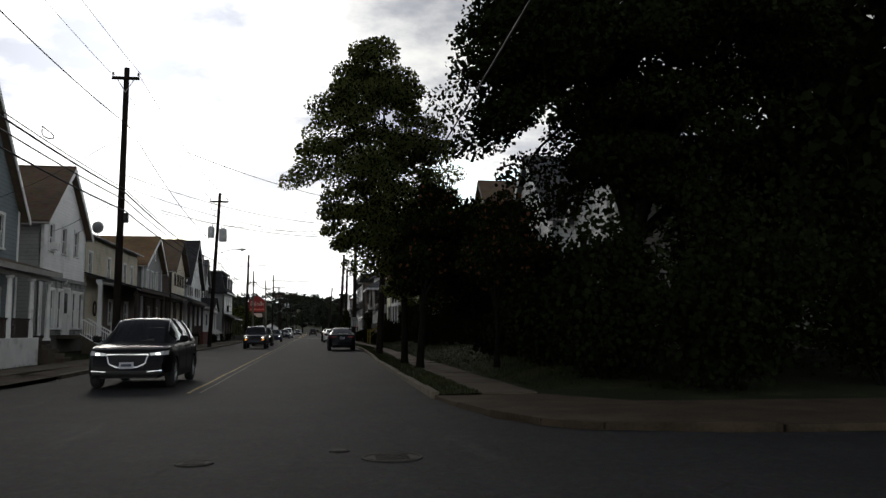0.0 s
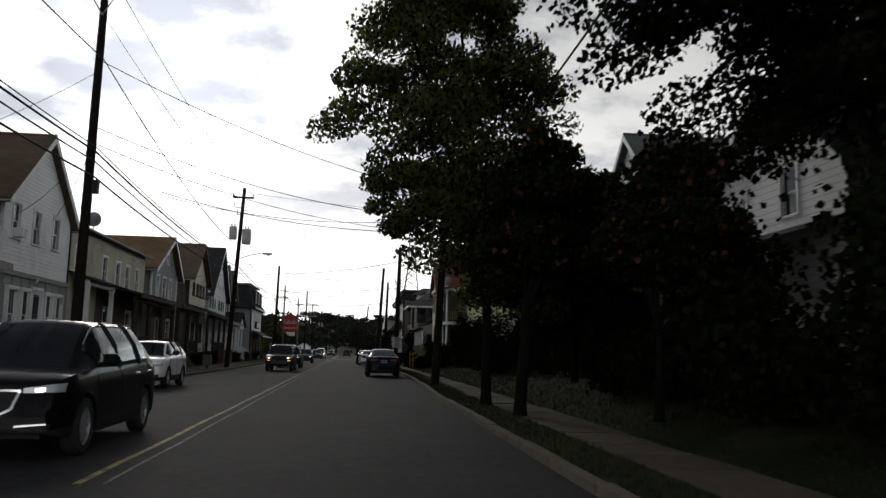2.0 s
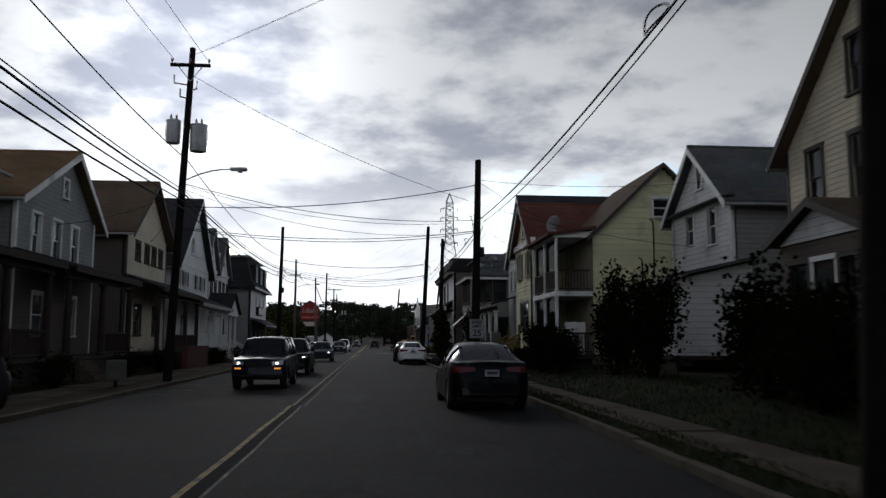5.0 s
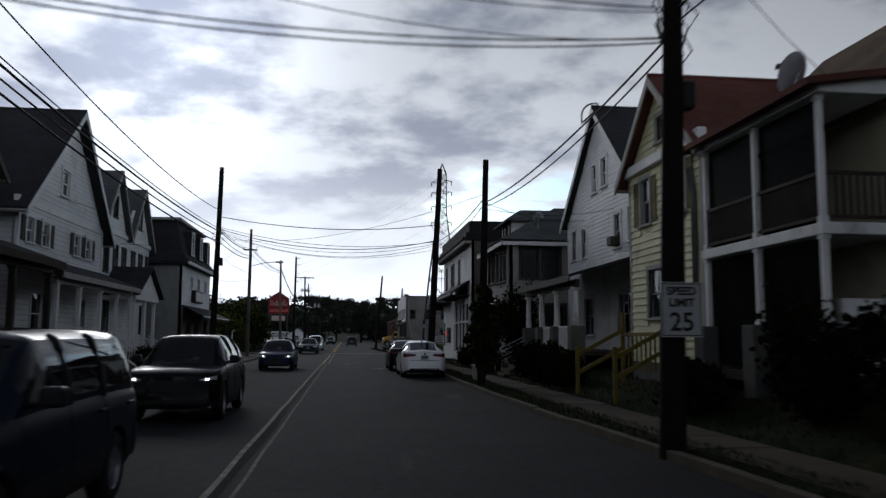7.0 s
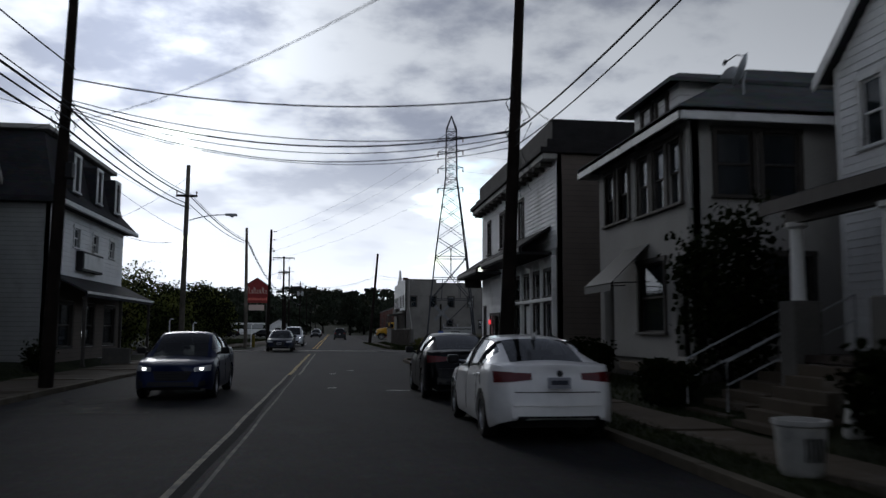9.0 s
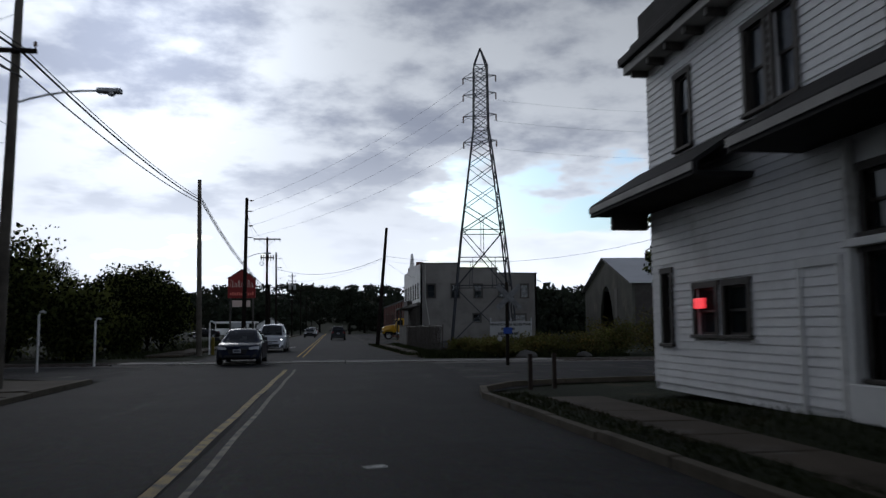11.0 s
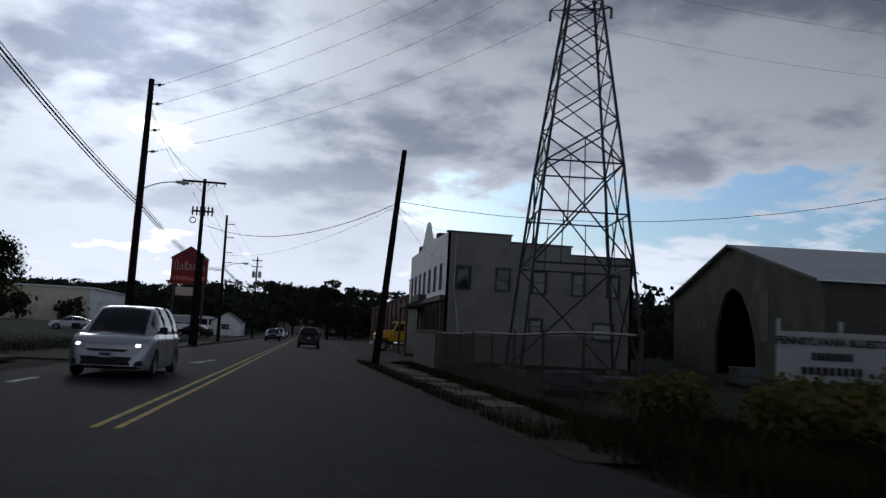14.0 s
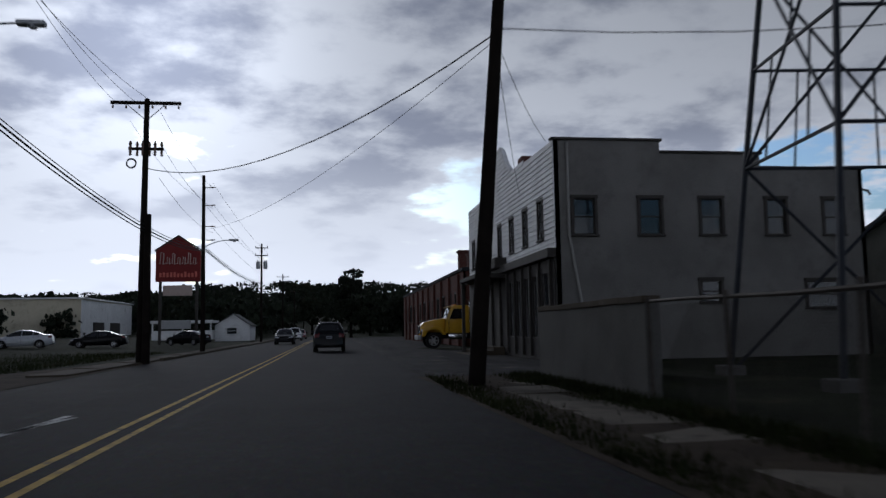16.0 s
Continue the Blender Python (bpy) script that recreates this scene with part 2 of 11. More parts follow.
GALV = material("galvanised steel", (0.36, 0.37, 0.38), 0.5, 0.6, vary=0.2, scale=4)
TOWER = material("painted lattice steel", (0.03, 0.033, 0.04), 0.6, 0.4, vary=0.3, scale=2)
CERAMIC = material("insulator porcelain", (0.16, 0.11, 0.09), 0.25, vary=0.15)
SID_WHITE = material("white siding", (0.8, 0.8, 0.79), 0.7, vary=0.08, scale=0.8, fine=14, stain=(0.55, 0.55, 0.52), stain_at=(0.5, 0.8), per_object=0.1)
SID_CREAM = material("cream siding", (0.70, 0.68, 0.44), 0.7, vary=0.1, scale=0.8, fine=14, stain=(0.36, 0.33, 0.22), stain_at=(0.5, 0.8), per_object=0.14)
SID_BEIGE = material("beige siding", (0.60, 0.54, 0.42), 0.75, vary=0.1, scale=0.8, fine=14, stain=(0.36, 0.32, 0.25), stain_at=(0.5, 0.8), per_object=0.15)
SID_TAN = material("tan siding", (0.50, 0.455, 0.345), 0.75, vary=0.1, scale=0.8, fine=14, stain=(0.28, 0.25, 0.19), stain_at=(0.5, 0.8), per_object=0.15)
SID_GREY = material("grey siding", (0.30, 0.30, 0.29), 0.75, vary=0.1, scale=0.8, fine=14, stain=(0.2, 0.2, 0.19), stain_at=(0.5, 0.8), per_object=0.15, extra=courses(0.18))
SID_BLUE = material("blue grey siding", (0.20, 0.235, 0.25), 0.75, vary=0.1, scale=0.8, fine=14, per_object=0.1, extra=courses(0.18))
SID_PALE = material("pale siding", (0.76, 0.76, 0.75), 0.75, vary=0.08, scale=0.8, fine=14, stain=(0.42, 0.42, 0.41), stain_at=(0.5, 0.8), extra=courses(0.2))
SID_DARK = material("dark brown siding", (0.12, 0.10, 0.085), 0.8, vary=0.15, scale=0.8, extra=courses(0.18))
STUCCO_PALE = material("pale stucco", (0.32, 0.31, 0.29), 0.9, vary=0.1, scale=0.6, fine=20, bump=0.005, bump_scale=40, stain=(0.3, 0.29, 0.26), stain_at=(0.5, 0.75))
STUCCO = material("grey stucco", (0.17, 0.162, 0.15), 0.9, vary=0.18, scale=0.5, fine=20, bump=0.006, bump_scale=40, stain=(0.13, 0.125, 0.115), stain_at=(0.48, 0.7))
BLOCK = material("concrete block wall", (0.1, 0.096, 0.088), 0.9, vary=0.2, scale=0.8, fine=20, bump=0.006, stain=(0.13, 0.12, 0.10))
SHED_WALL = material("weathered shed wall", (0.07, 0.071, 0.06), 0.9, vary=0.25, scale=0.5, fine=12, stain=(0.11, 0.105, 0.085), stain_at=(0.5, 0.7), stain_scale=0.4, spec=0.1)
BRICK = material("red brick", (0.1, 0.036, 0.026), 0.9, vary=0.2, scale=0.6, extra=bricked)
TRIM = material("white trim", (0.72, 0.72, 0.70), 0.6, vary=0.1, scale=2, stain=(0.4, 0.39, 0.36))
TRIM_DARK = material("dark trim", (0.05, 0.045, 0.04), 0.7, vary=0.2, scale=2)
OLIVE = material("faded olive paint", (0.13, 0.115, 0.05), 0.75, vary=0.25, scale=3)
CORNICE = material("black cornice paint", (0.02, 0.019, 0.019), 0.8, vary=0.3, scale=2, spec=0.1)
WOODDARK = material("dark stained wood", (0.04, 0.03, 0.024), 0.8, vary=0.3, scale=3)
ROOF_BROWN = material("brown shingles", (0.125, 0.092, 0.064), 0.95, vary=0.25, scale=0.7, fine=25, extra=shingled)
ROOF_ORANGE = material("rust brown shingles", (0.20, 0.13, 0.07), 0.95, vary=0.25, scale=0.7, fine=25, extra=shingled)
ROOF_RED = material("dull red shingles", (0.135, 0.055, 0.042), 0.95, vary=0.25, scale=0.7, fine=25, extra=shingled)
ROOF_DARK = material("charcoal shingles", (0.035, 0.035, 0.038), 0.95, vary=0.3, scale=0.7, fine=25, extra=shingled)
ROOF_GREY = material("grey shingles", (0.10, 0.105, 0.105), 0.95, vary=0.25, scale=0.7, fine=25, extra=shingled)
ROOF_METAL = material("light metal roof", (0.50, 0.51, 0.52), 0.45, 0.3, vary=0.1, scale=0.4)
FASCIA = material("fascia", (0.30, 0.29, 0.27), 0.7, vary=0.15, scale=2)
GLASS = glass("window glass", ior=1.42, shine=0.85)
SCREEN = glass("insect screen", (0.012, 0.012, 0.012), 0.3, 1.04, 0.1)
GLASS_CAR = glass("car glass", (0.005, 0.006, 0.008), 0.2, 1.6, 0.75)
CURTAIN = material("curtain", (0.5, 0.49, 0.46), 0.95, vary=0.1, scale=6)
ROOM_SHADE = material("dark plate for unlit rooms", (0.03, 0.027, 0.024), 0.95, vary=0.2, scale=1)
TYRE = material("tyre rubber", (0.018, 0.018, 0.018), 0.85, vary=0.2, scale=20)
RIM = material("alloy rim", (0.42, 0.42, 0.43), 0.35, 0.8, vary=0.1)
PLASTIC = material("black plastic", (0.014, 0.014, 0.015), 0.55, vary=0.1)
CHROME = material("chrome", (0.75, 0.75, 0.76), 0.15, 1.0, vary=0.03)
PLATE = material("number plate", (0.34, 0.35, 0.38), 0.5, vary=0.08, scale=20)
INK = material("plate ink", (0.05, 0.055, 0.075), 0.5, vary=0.1)
RED_LAMP = material("red lamp lens", (0.10, 0.008, 0.01), 0.15, vary=0.1, coat=0.6)
AMBER_LAMP = material("amber lamp lens", (0.5, 0.16, 0.02), 0.15, vary=0.1, coat=0.6)
LENS = material("clear lamp lens", (0.45, 0.46, 0.48), 0.12, 0.3, vary=0.1, coat=0.6)
LIT = glowing("lit headlamp", (1.0, 0.95, 0.86), 5.0)
LIT_DIM = glowing("lit running lamp", (1.0, 0.96, 0.9), 2.5)
AMBER_LIT = glowing("lit amber lamp", (1.0, 0.36, 0.05), 0.9)
PANEL = material("crossing panels", (0.3, 0.285, 0.265), 0.9, vary=0.2, scale=0.9, fine=30, bump=0.004, stain=(0.12, 0.11, 0.10), per_object=0.4, spec=0.15)
LEAF = material("maple leaves", (0.043, 0.056, 0.014), 0.65, vary=0.45, scale=0.9, fine=7, stain=(0.085, 0.07, 0.02), stain_scale=0.45, stain_at=(0.52, 0.7))
LEAF_RUST = material("rusty leaves", (0.085, 0.032, 0.013), 0.65, vary=0.4, scale=0.9, fine=7)
# near-black copy of the leaf colour, with the shade inside foliage put in
LEAF_SHADED = material("shade-darkened leaves", (0.0085, 0.0115, 0.004), 0.95, vary=0.45, scale=0.9, fine=7, spec=0.02)
LEAF_FAR = material("far woods", (0.016, 0.021, 0.012), 0.85, vary=0.5, scale=0.06, fine=0.6, stain=(0.03, 0.026, 0.013), stain_scale=0.03)
for leaf, tint in ((LEAF, (0.16, 0.17, 0.035)), (LEAF_RUST, (0.17, 0.055, 0.014))):
    n = Nodes(leaf.node_tree)
    thin = n.add("ShaderNodeBsdfTranslucent", {"Color": (*tint, 1)})
    both_sides = n.add("ShaderNodeMixShader", {0: 0.35, 1: leaf.node_tree.nodes["Principled BSDF"].outputs[0], 2: thin.outputs[0]})
    leaf.node_tree.links.new(both_sides.outputs[0], leaf.node_tree.nodes["Material Output"].inputs[0])
WEED = material("weeds", (0.10, 0.085, 0.024), 0.85, vary=0.5, scale=0.7, fine=5, stain=(0.24, 0.16, 0.035), stain_scale=0.5)
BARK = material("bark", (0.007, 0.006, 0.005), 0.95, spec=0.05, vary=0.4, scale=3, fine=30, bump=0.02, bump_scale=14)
WEATHERED = material("weathered grey board", (0.16, 0.165, 0.17), 0.8, vary=0.3, scale=5, fine=30, stain=(0.07, 0.07, 0.07), stain_scale=3.0)
BLUESTONE = material("pale flagstone", (0.08, 0.083, 0.086), 0.85, vary=0.3, scale=2, fine=18, bump=0.004)
SIGN_WHITE = material("sign white", (0.34, 0.345, 0.34), 0.5, vary=0.06)
SIGN_BLACK = material("sign black", (0.012, 0.012, 0.012), 0.5, vary=0.05)
SIGN_RED = material("sign red", (0.15, 0.014, 0.013), 0.5, vary=0.12, scale=1)
SIGN_CREAM = material("sign lettering", (0.42, 0.33, 0.29), 0.5, vary=0.08)
BLUE = material("blue plate", (0.03, 0.07, 0.3), 0.5, vary=0.1)
YELLOW_RAIL = material("yellow painted rail", (0.13, 0.10, 0.014), 0.7, vary=0.3, scale=4)
YELLOW_TRUCK = material("yellow truck paint", (0.55, 0.31, 0.02), 0.4, vary=0.1, coat=0.4)
RAILSTEEL = material("rail steel", (0.09, 0.075, 0.065), 0.4, 0.8, vary=0.25, scale=5)
BALLAST = material("ballast", (0.12, 0.11, 0.10), 0.95, vary=0.5, scale=6, fine=30, bump=0.04, bump_scale=12)
BARREL = material("white planter plastic", (0.45, 0.45, 0.43), 0.6, vary=0.12, scale=5, stain=(0.2, 0.2, 0.18))


def car_paint(name, colour, metal=0.35):
    return material(name, colour, 0.34, metal, vary=0.06, scale=1.5, fine=8, coat=0.2 if max(colour) < 0.1 else 0.8, spec=0.03 if max(colour) < 0.1 else 0.3, stain=tuple(c * 0.8 + 0.002 for c in colour), stain_at=(0.5, 0.9))


# ---- mesh helpers ----
Z = Vector((0, 0, 1))


def box(bm, x0, x1, y0, y1, z0, z1, bevel=0.0):
    m = Matrix.Translation(((x0 + x1) / 2, (y0 + y1) / 2, (z0 + z1) / 2)) @ Matrix.Diagonal((abs(x1 - x0), abs(y1 - y0), abs(z1 - z0), 1))
    r = bmesh.ops.create_cube(bm, size=1, matrix=m)
    if bevel:
        edges = list({e for v in r["verts"] for e in v.link_edges})
        bmesh.ops.bevel(bm, geom=edges, offset=bevel, segments=2, affect="EDGES", profile=0.5)
    return bm


def tube(bm, a, b, r0, r1=None, n=8, caps=True):
    """A straight tapered rod from a to b."""
    a, b = Vector(a), Vector(b)
    r1 = r0 if r1 is None else r1
    d = (b - a).normalized()
    s = d.orthogonal().normalized()
    t = d.cross(s)
    rings = []
    for p, r in ((a, r0), (b, r1)):
        rings.append([bm.verts.new(p + (s * math.cos(q) + t * math.sin(q)) * r) for q in (2 * math.pi * k / n for k in range(n))])
    for k in range(n):
        bm.faces.new((rings[0][k], rings[0][(k + 1) % n], rings[1][(k + 1) % n], rings[1][k]))
    if caps:
        bm.faces.new(rings[0][::-1])
        bm.faces.new(rings[1])
    return bm


def rope(bm, pts, r, n=5):
    """A bent rod through points, its rings joined."""
    last = None
    for i, p in enumerate(pts):
        p = Vector(p)
        d = (Vector(pts[min(i + 1, len(pts) - 1)]) - Vector(pts[max(i - 1, 0)])).normalized()
        s = d.cross(Z) if abs(d.z) < 0.95 else d.cross(Vector((1, 0, 0)))
        s.normalize()
        t = d.cross(s)
        rr = r[i] if isinstance(r, (list, tuple)) else r
        ring = [bm.verts.new(p + (s * math.cos(q) + t * math.sin(q)) * rr) for q in (2 * math.pi * k / n for k in range(n))]
        if last:
            for k in range(n):
                bm.faces.new((last[k], last[(k + 1) % n], ring[(k + 1) % n], ring[k]))
        last = ring
    return bm


def prism(bm, poly, d):
    """A flat polygon (3D points) given thickness along d."""
    d = Vector(d)
    a = [bm.verts.new(Vector(p)) for p in poly]
    b = [bm.verts.new(Vector(p) + d) for p in poly]
    bm.faces.new(a)
    bm.faces.new(b[::-1])
    for k in range(len(a)):
        bm.faces.new((a[k], b[k], b[(k + 1) % len(a)], a[(k + 1) % len(a)]))
    return bm


def bevelled(bm, d):
    """Rounds the edges of a closed form."""
    if d:
        bmesh.ops.recalc_face_normals(bm, faces=bm.faces)
        bmesh.ops.bevel(bm, geom=[e for e in bm.edges if e.calc_face_angle(0) > 0.5], offset=d, segments=2, affect="EDGES", profile=0.5, clamp_overlap=True)
    return bm


def lathe(bm, profile, axis=(0, 0, 1), at=(0, 0, 0), n=16):
    """Turns (radius, height) pairs about an axis."""
    d = Vector(axis).normalized()
    s = d.orthogonal().normalized()
    t = d.cross(s)
    last = None
    for r, h in profile:
        ring = [bm.verts.new(Vector(at) + d * h + (s * math.cos(q) + t * math.sin(q)) * max(r, 1e-4)) for q in (2 * math.pi * k / n for k in range(n))]
        if last:
            for k in range(n):
                bm.faces.new((last[k], last[(k + 1) % n], ring[(k + 1) % n], ring[k]))
        last = ring
    return bm


def to_mesh(name, bm, mat, smooth=None):
    bmesh.ops.recalc_face_normals(bm, faces=bm.faces)
    me = bpy.data.meshes.new(name)
    bm.to_mesh(me)
    bm.free()
    if smooth is not None:
        me.shade_smooth()
        me.set_sharp_from_angle(angle=radians(smooth))
    for m in mat if isinstance(mat, (list, tuple)) else (mat,):
        me.materials.append(m)
    return me


WORLD_OF = {}


def put(ob, m):
    ob.matrix_basis = m
    WORLD_OF[ob] = m
    return ob


def child(ob, parent, m=None):
    """Hangs ob under parent; its place is given in the world."""
    ob.parent = parent
    ob.matrix_parent_inverse = WORLD_OF[parent].inverted()
    return put(ob, m or Matrix())


def thing(name, at, label, category, group="", kind=""):
    return tagged(put(new(name), Matrix.Translation(at)), label, category, group, kind)


def part(name, bm, mat, parent, label="", m=None, smooth=None):
    ob = child(new(name, to_mesh(name, bm, mat, smooth)), parent, m)
    return tagged(ob, label) if label else ob


def piece(name, mesh, parent, m, label=""):
    ob = child(new(name, mesh), parent, m)
    return tagged(ob, label) if label else ob


def islands(bm):
    """The loose pieces of a bmesh, each as one of its own."""
    left, out = set(bm.faces), []
    while left:
        todo, seen = [left.pop()], []
        while todo:
            f = todo.pop()
            seen.append(f)
            for e in f.edges:
                for g in e.link_faces:
                    if g in left:
                        left.discard(g)
                        todo.append(g)
        one, got = bmesh.new(), {}
        for f in seen:
            for v in f.verts:
                if v not in got:
                    got[v] = one.verts.new(v.co)
            one.faces.new([got[v] for v in f.verts])
        out.append(one)
    return out


def parts(name, bm, mat, parent, label=""):
    """Each loose piece of a bmesh as a part of its own."""
    for one in islands(bm):
        part(name, one, mat, parent, label)


def solid(name, bm, mat, label, category, kind="", group="", smooth=None):
    """A thing that is one mesh."""
    return tagged(put(new(name, to_mesh(name, bm, mat, smooth)), Matrix()), label, category, group, kind)

# ---- ground, road, pavements ----
def smooth(t):
    t = max(0.0, min(1.0, t))
    return t * t * (3 - 2 * t)


def between(table, y):
    """Straight lines through (y, value) pairs."""
    if y <= table[0][0]:
        return table[0][1]
    for (a, va), (b, vb) in zip(table, table[1:]):
        if y <= b:
            return va + (vb - va) * (y - a) / (b - a)
    return table[-1][1]


KERB_R = [(20, 3.0), (34, 3.2), (39, 3.28), (45.5, 3.54), (57.5, 3.86), (66, 3.94), (71, 3.85), (76.5, 3.64), (82, 3.53), (92, 3.5), (100, 3.55), (112, 3.4), (123, 2.9)]
KERB_L = [(26, -6.5), (34, -6.75), (42, -7.15), (60, -7.1), (95, -7.2), (110, -7.1), (118, -6.9), (136, -7.1)]
EDGE_R2 = [(146, 4.2), (150, 3.7), (165, 3.2), (176, 2.9), (200, 3.1), (420, 3.3)]
EDGE_L2 = [(147, -7.0), (170, -6.7), (200, -6.9), (420, -6.9)]
TRACK_Y = 142.8


def land(x, y):
    """The height of the ground sheet."""
    z = -0.04
    if 18 < y < 124 and x > 5.3:
        z += 0.62 * smooth((x - 5.3) / 3.2) * smooth((y - 18) / 10) * smooth((124 - y) / 10)
    if 25 < y < 130 and x < -9:
        z += 0.35 * smooth((-9 - x) / 3) * smooth((130 - y) / 8)
    if x < -12 and y > 150:
        z += 0.9 * smooth((-12 - x) / 40) * smooth((y - 150) / 60)
    far = smooth((y - 330) / 420)
    z += far * (20.0 + 5 * math.sin(x / 130 + 0.7) + 3 * math.sin(x / 57 + 2.0))
    side = smooth((abs(x + 2) - 110) / 320)
    return z + side * (22 + 6 * math.sin(y / 90)) * smooth((y + 60) / 200)


def ground():
    xs = [-900, -700, -520, -400, -300, -220, -160, -120, -90, -70, -50, -38, -30, -24, -19, -16, -14, -12.5, -11, -10, -9, -8.4, 5.3, 6, 6.8, 7.6, 8.5, 10, 12, 15, 19, 24, 30, 38, 50, 70, 90, 120, 160, 220, 300, 400, 520, 700, 900]
    ys = [-300, -150, -60, -30] + list(range(-10, 140, 6)) + list(range(146, 330, 14)) + list(range(340, 960, 40)) + [1100, 1400]
    bm = bmesh.new()
    grid = [[bm.verts.new((x, y, land(x, y))) for x in xs] for y in ys]
    for j in range(len(ys) - 1):
        for i in range(len(xs) - 1):
            bm.faces.new((grid[j][i], grid[j][i + 1], grid[j + 1][i + 1], grid[j + 1][i]))
    solid("ground", bm, GRASS, "patchy grass ground reaching to wooded hills", "ground", "structure", smooth=40)


def strip(bm, left, right, y0, y1, z, step=4.0):
    """A flat band between two edges given as tables or numbers."""
    ys = [y0 + (y1 - y0) * k / max(1, round((y1 - y0) / step)) for k in range(max(1, round((y1 - y0) / step)) + 1)]
    at = lambda e, y: between(e, y) if isinstance(e, list) else e
    rows = [(bm.verts.new((at(left, y), y, z)), bm.verts.new((at(right, y), y, z))) for y in ys]
    for a, b in zip(rows, rows[1:]):
        bm.faces.new((a[0], a[1], b[1], b[0]))
    return bm


def band(bm, pts, width, z):
    """A flat line of paint along points."""
    vs = []
    for i, p in enumerate(pts):
        a, b = Vector(pts[max(i - 1, 0)]), Vector(pts[min(i + 1, len(pts) - 1)])
        d = (b - a).normalized()
        n = Vector((-d.y, d.x)) * width / 2
        vs.append((bm.verts.new((p[0] + n.x, p[1] + n.y, z)), bm.verts.new((p[0] - n.x, p[1] - n.y, z))))
    for a, b in zip(vs, vs[1:]):
        bm.faces.new((a[0], a[1], b[1], b[0]))
    return bm


def kerb(name, line, label, mat=None, sink=0.0):
    """Kerbstones, one by one, along points of the kerb's road edge; the back lies to the side away from the road."""
    root = thing(name, (line[0][0], line[0][1], 0), label, "kerb", kind="structure")
    stone = bmesh.new()
    box(stone, 0.008, 0.992, 0, 0.16, -0.1, 0.13, 0.012)
    mesh = to_mesh("kerbstone", stone, mat or KERBSTONE)
    for a, b in zip(line, line[1:]):
        a, b = Vector((*a, 0)), Vector((*b, 0))
        n = max(1, round((b - a).length / 2.4))
        for k in range(n):
            p, q = a.lerp(b, k / n), a.lerp(b, (k + 1) / n)
            d = q - p
            m = Matrix.Translation(p + Vector((0, 0, random.uniform(-0.025, 0.012) - sink))) @ Matrix.Rotation(math.atan2(d.y, d.x) + random.uniform(-0.006, 0.006), 4, "Z") @ Matrix.Diagonal((d.length, 1, 1, 1))
            piece("kerbstone", mesh, root, m)
    return root


def slabs(name, centre, width, y0, y1, label, top=0.115, length=1.5, lost=0.0, mat=None):
    """A pavement of concrete slabs with open joints along y."""
    root = thing(name, (between(centre, y0), y0, 0), label, "pavement", kind="structure")
    bm = bmesh.new()
    box(bm, -0.5, 0.5, 0.006, 0.994, -0.12, 0.0, 0.008)
    mesh = to_mesh("slab", bm, mat or CONCRETE)
    n = round((y1 - y0) / length)
    for k in range(n):
        y = y0 + (y1 - y0) * k / n
        x = between(centre, y)
        if random.random() < lost:
            continue
        lean = pose(x, y, top + random.uniform(-0.018, 0.012), random.uniform(-0.5, 0.5), random.uniform(-0.6, 0.6), 0)
        piece("slab", mesh, root, lean @ Matrix.Diagonal((width, (y1 - y0) / n, 1, 1)))
    return root


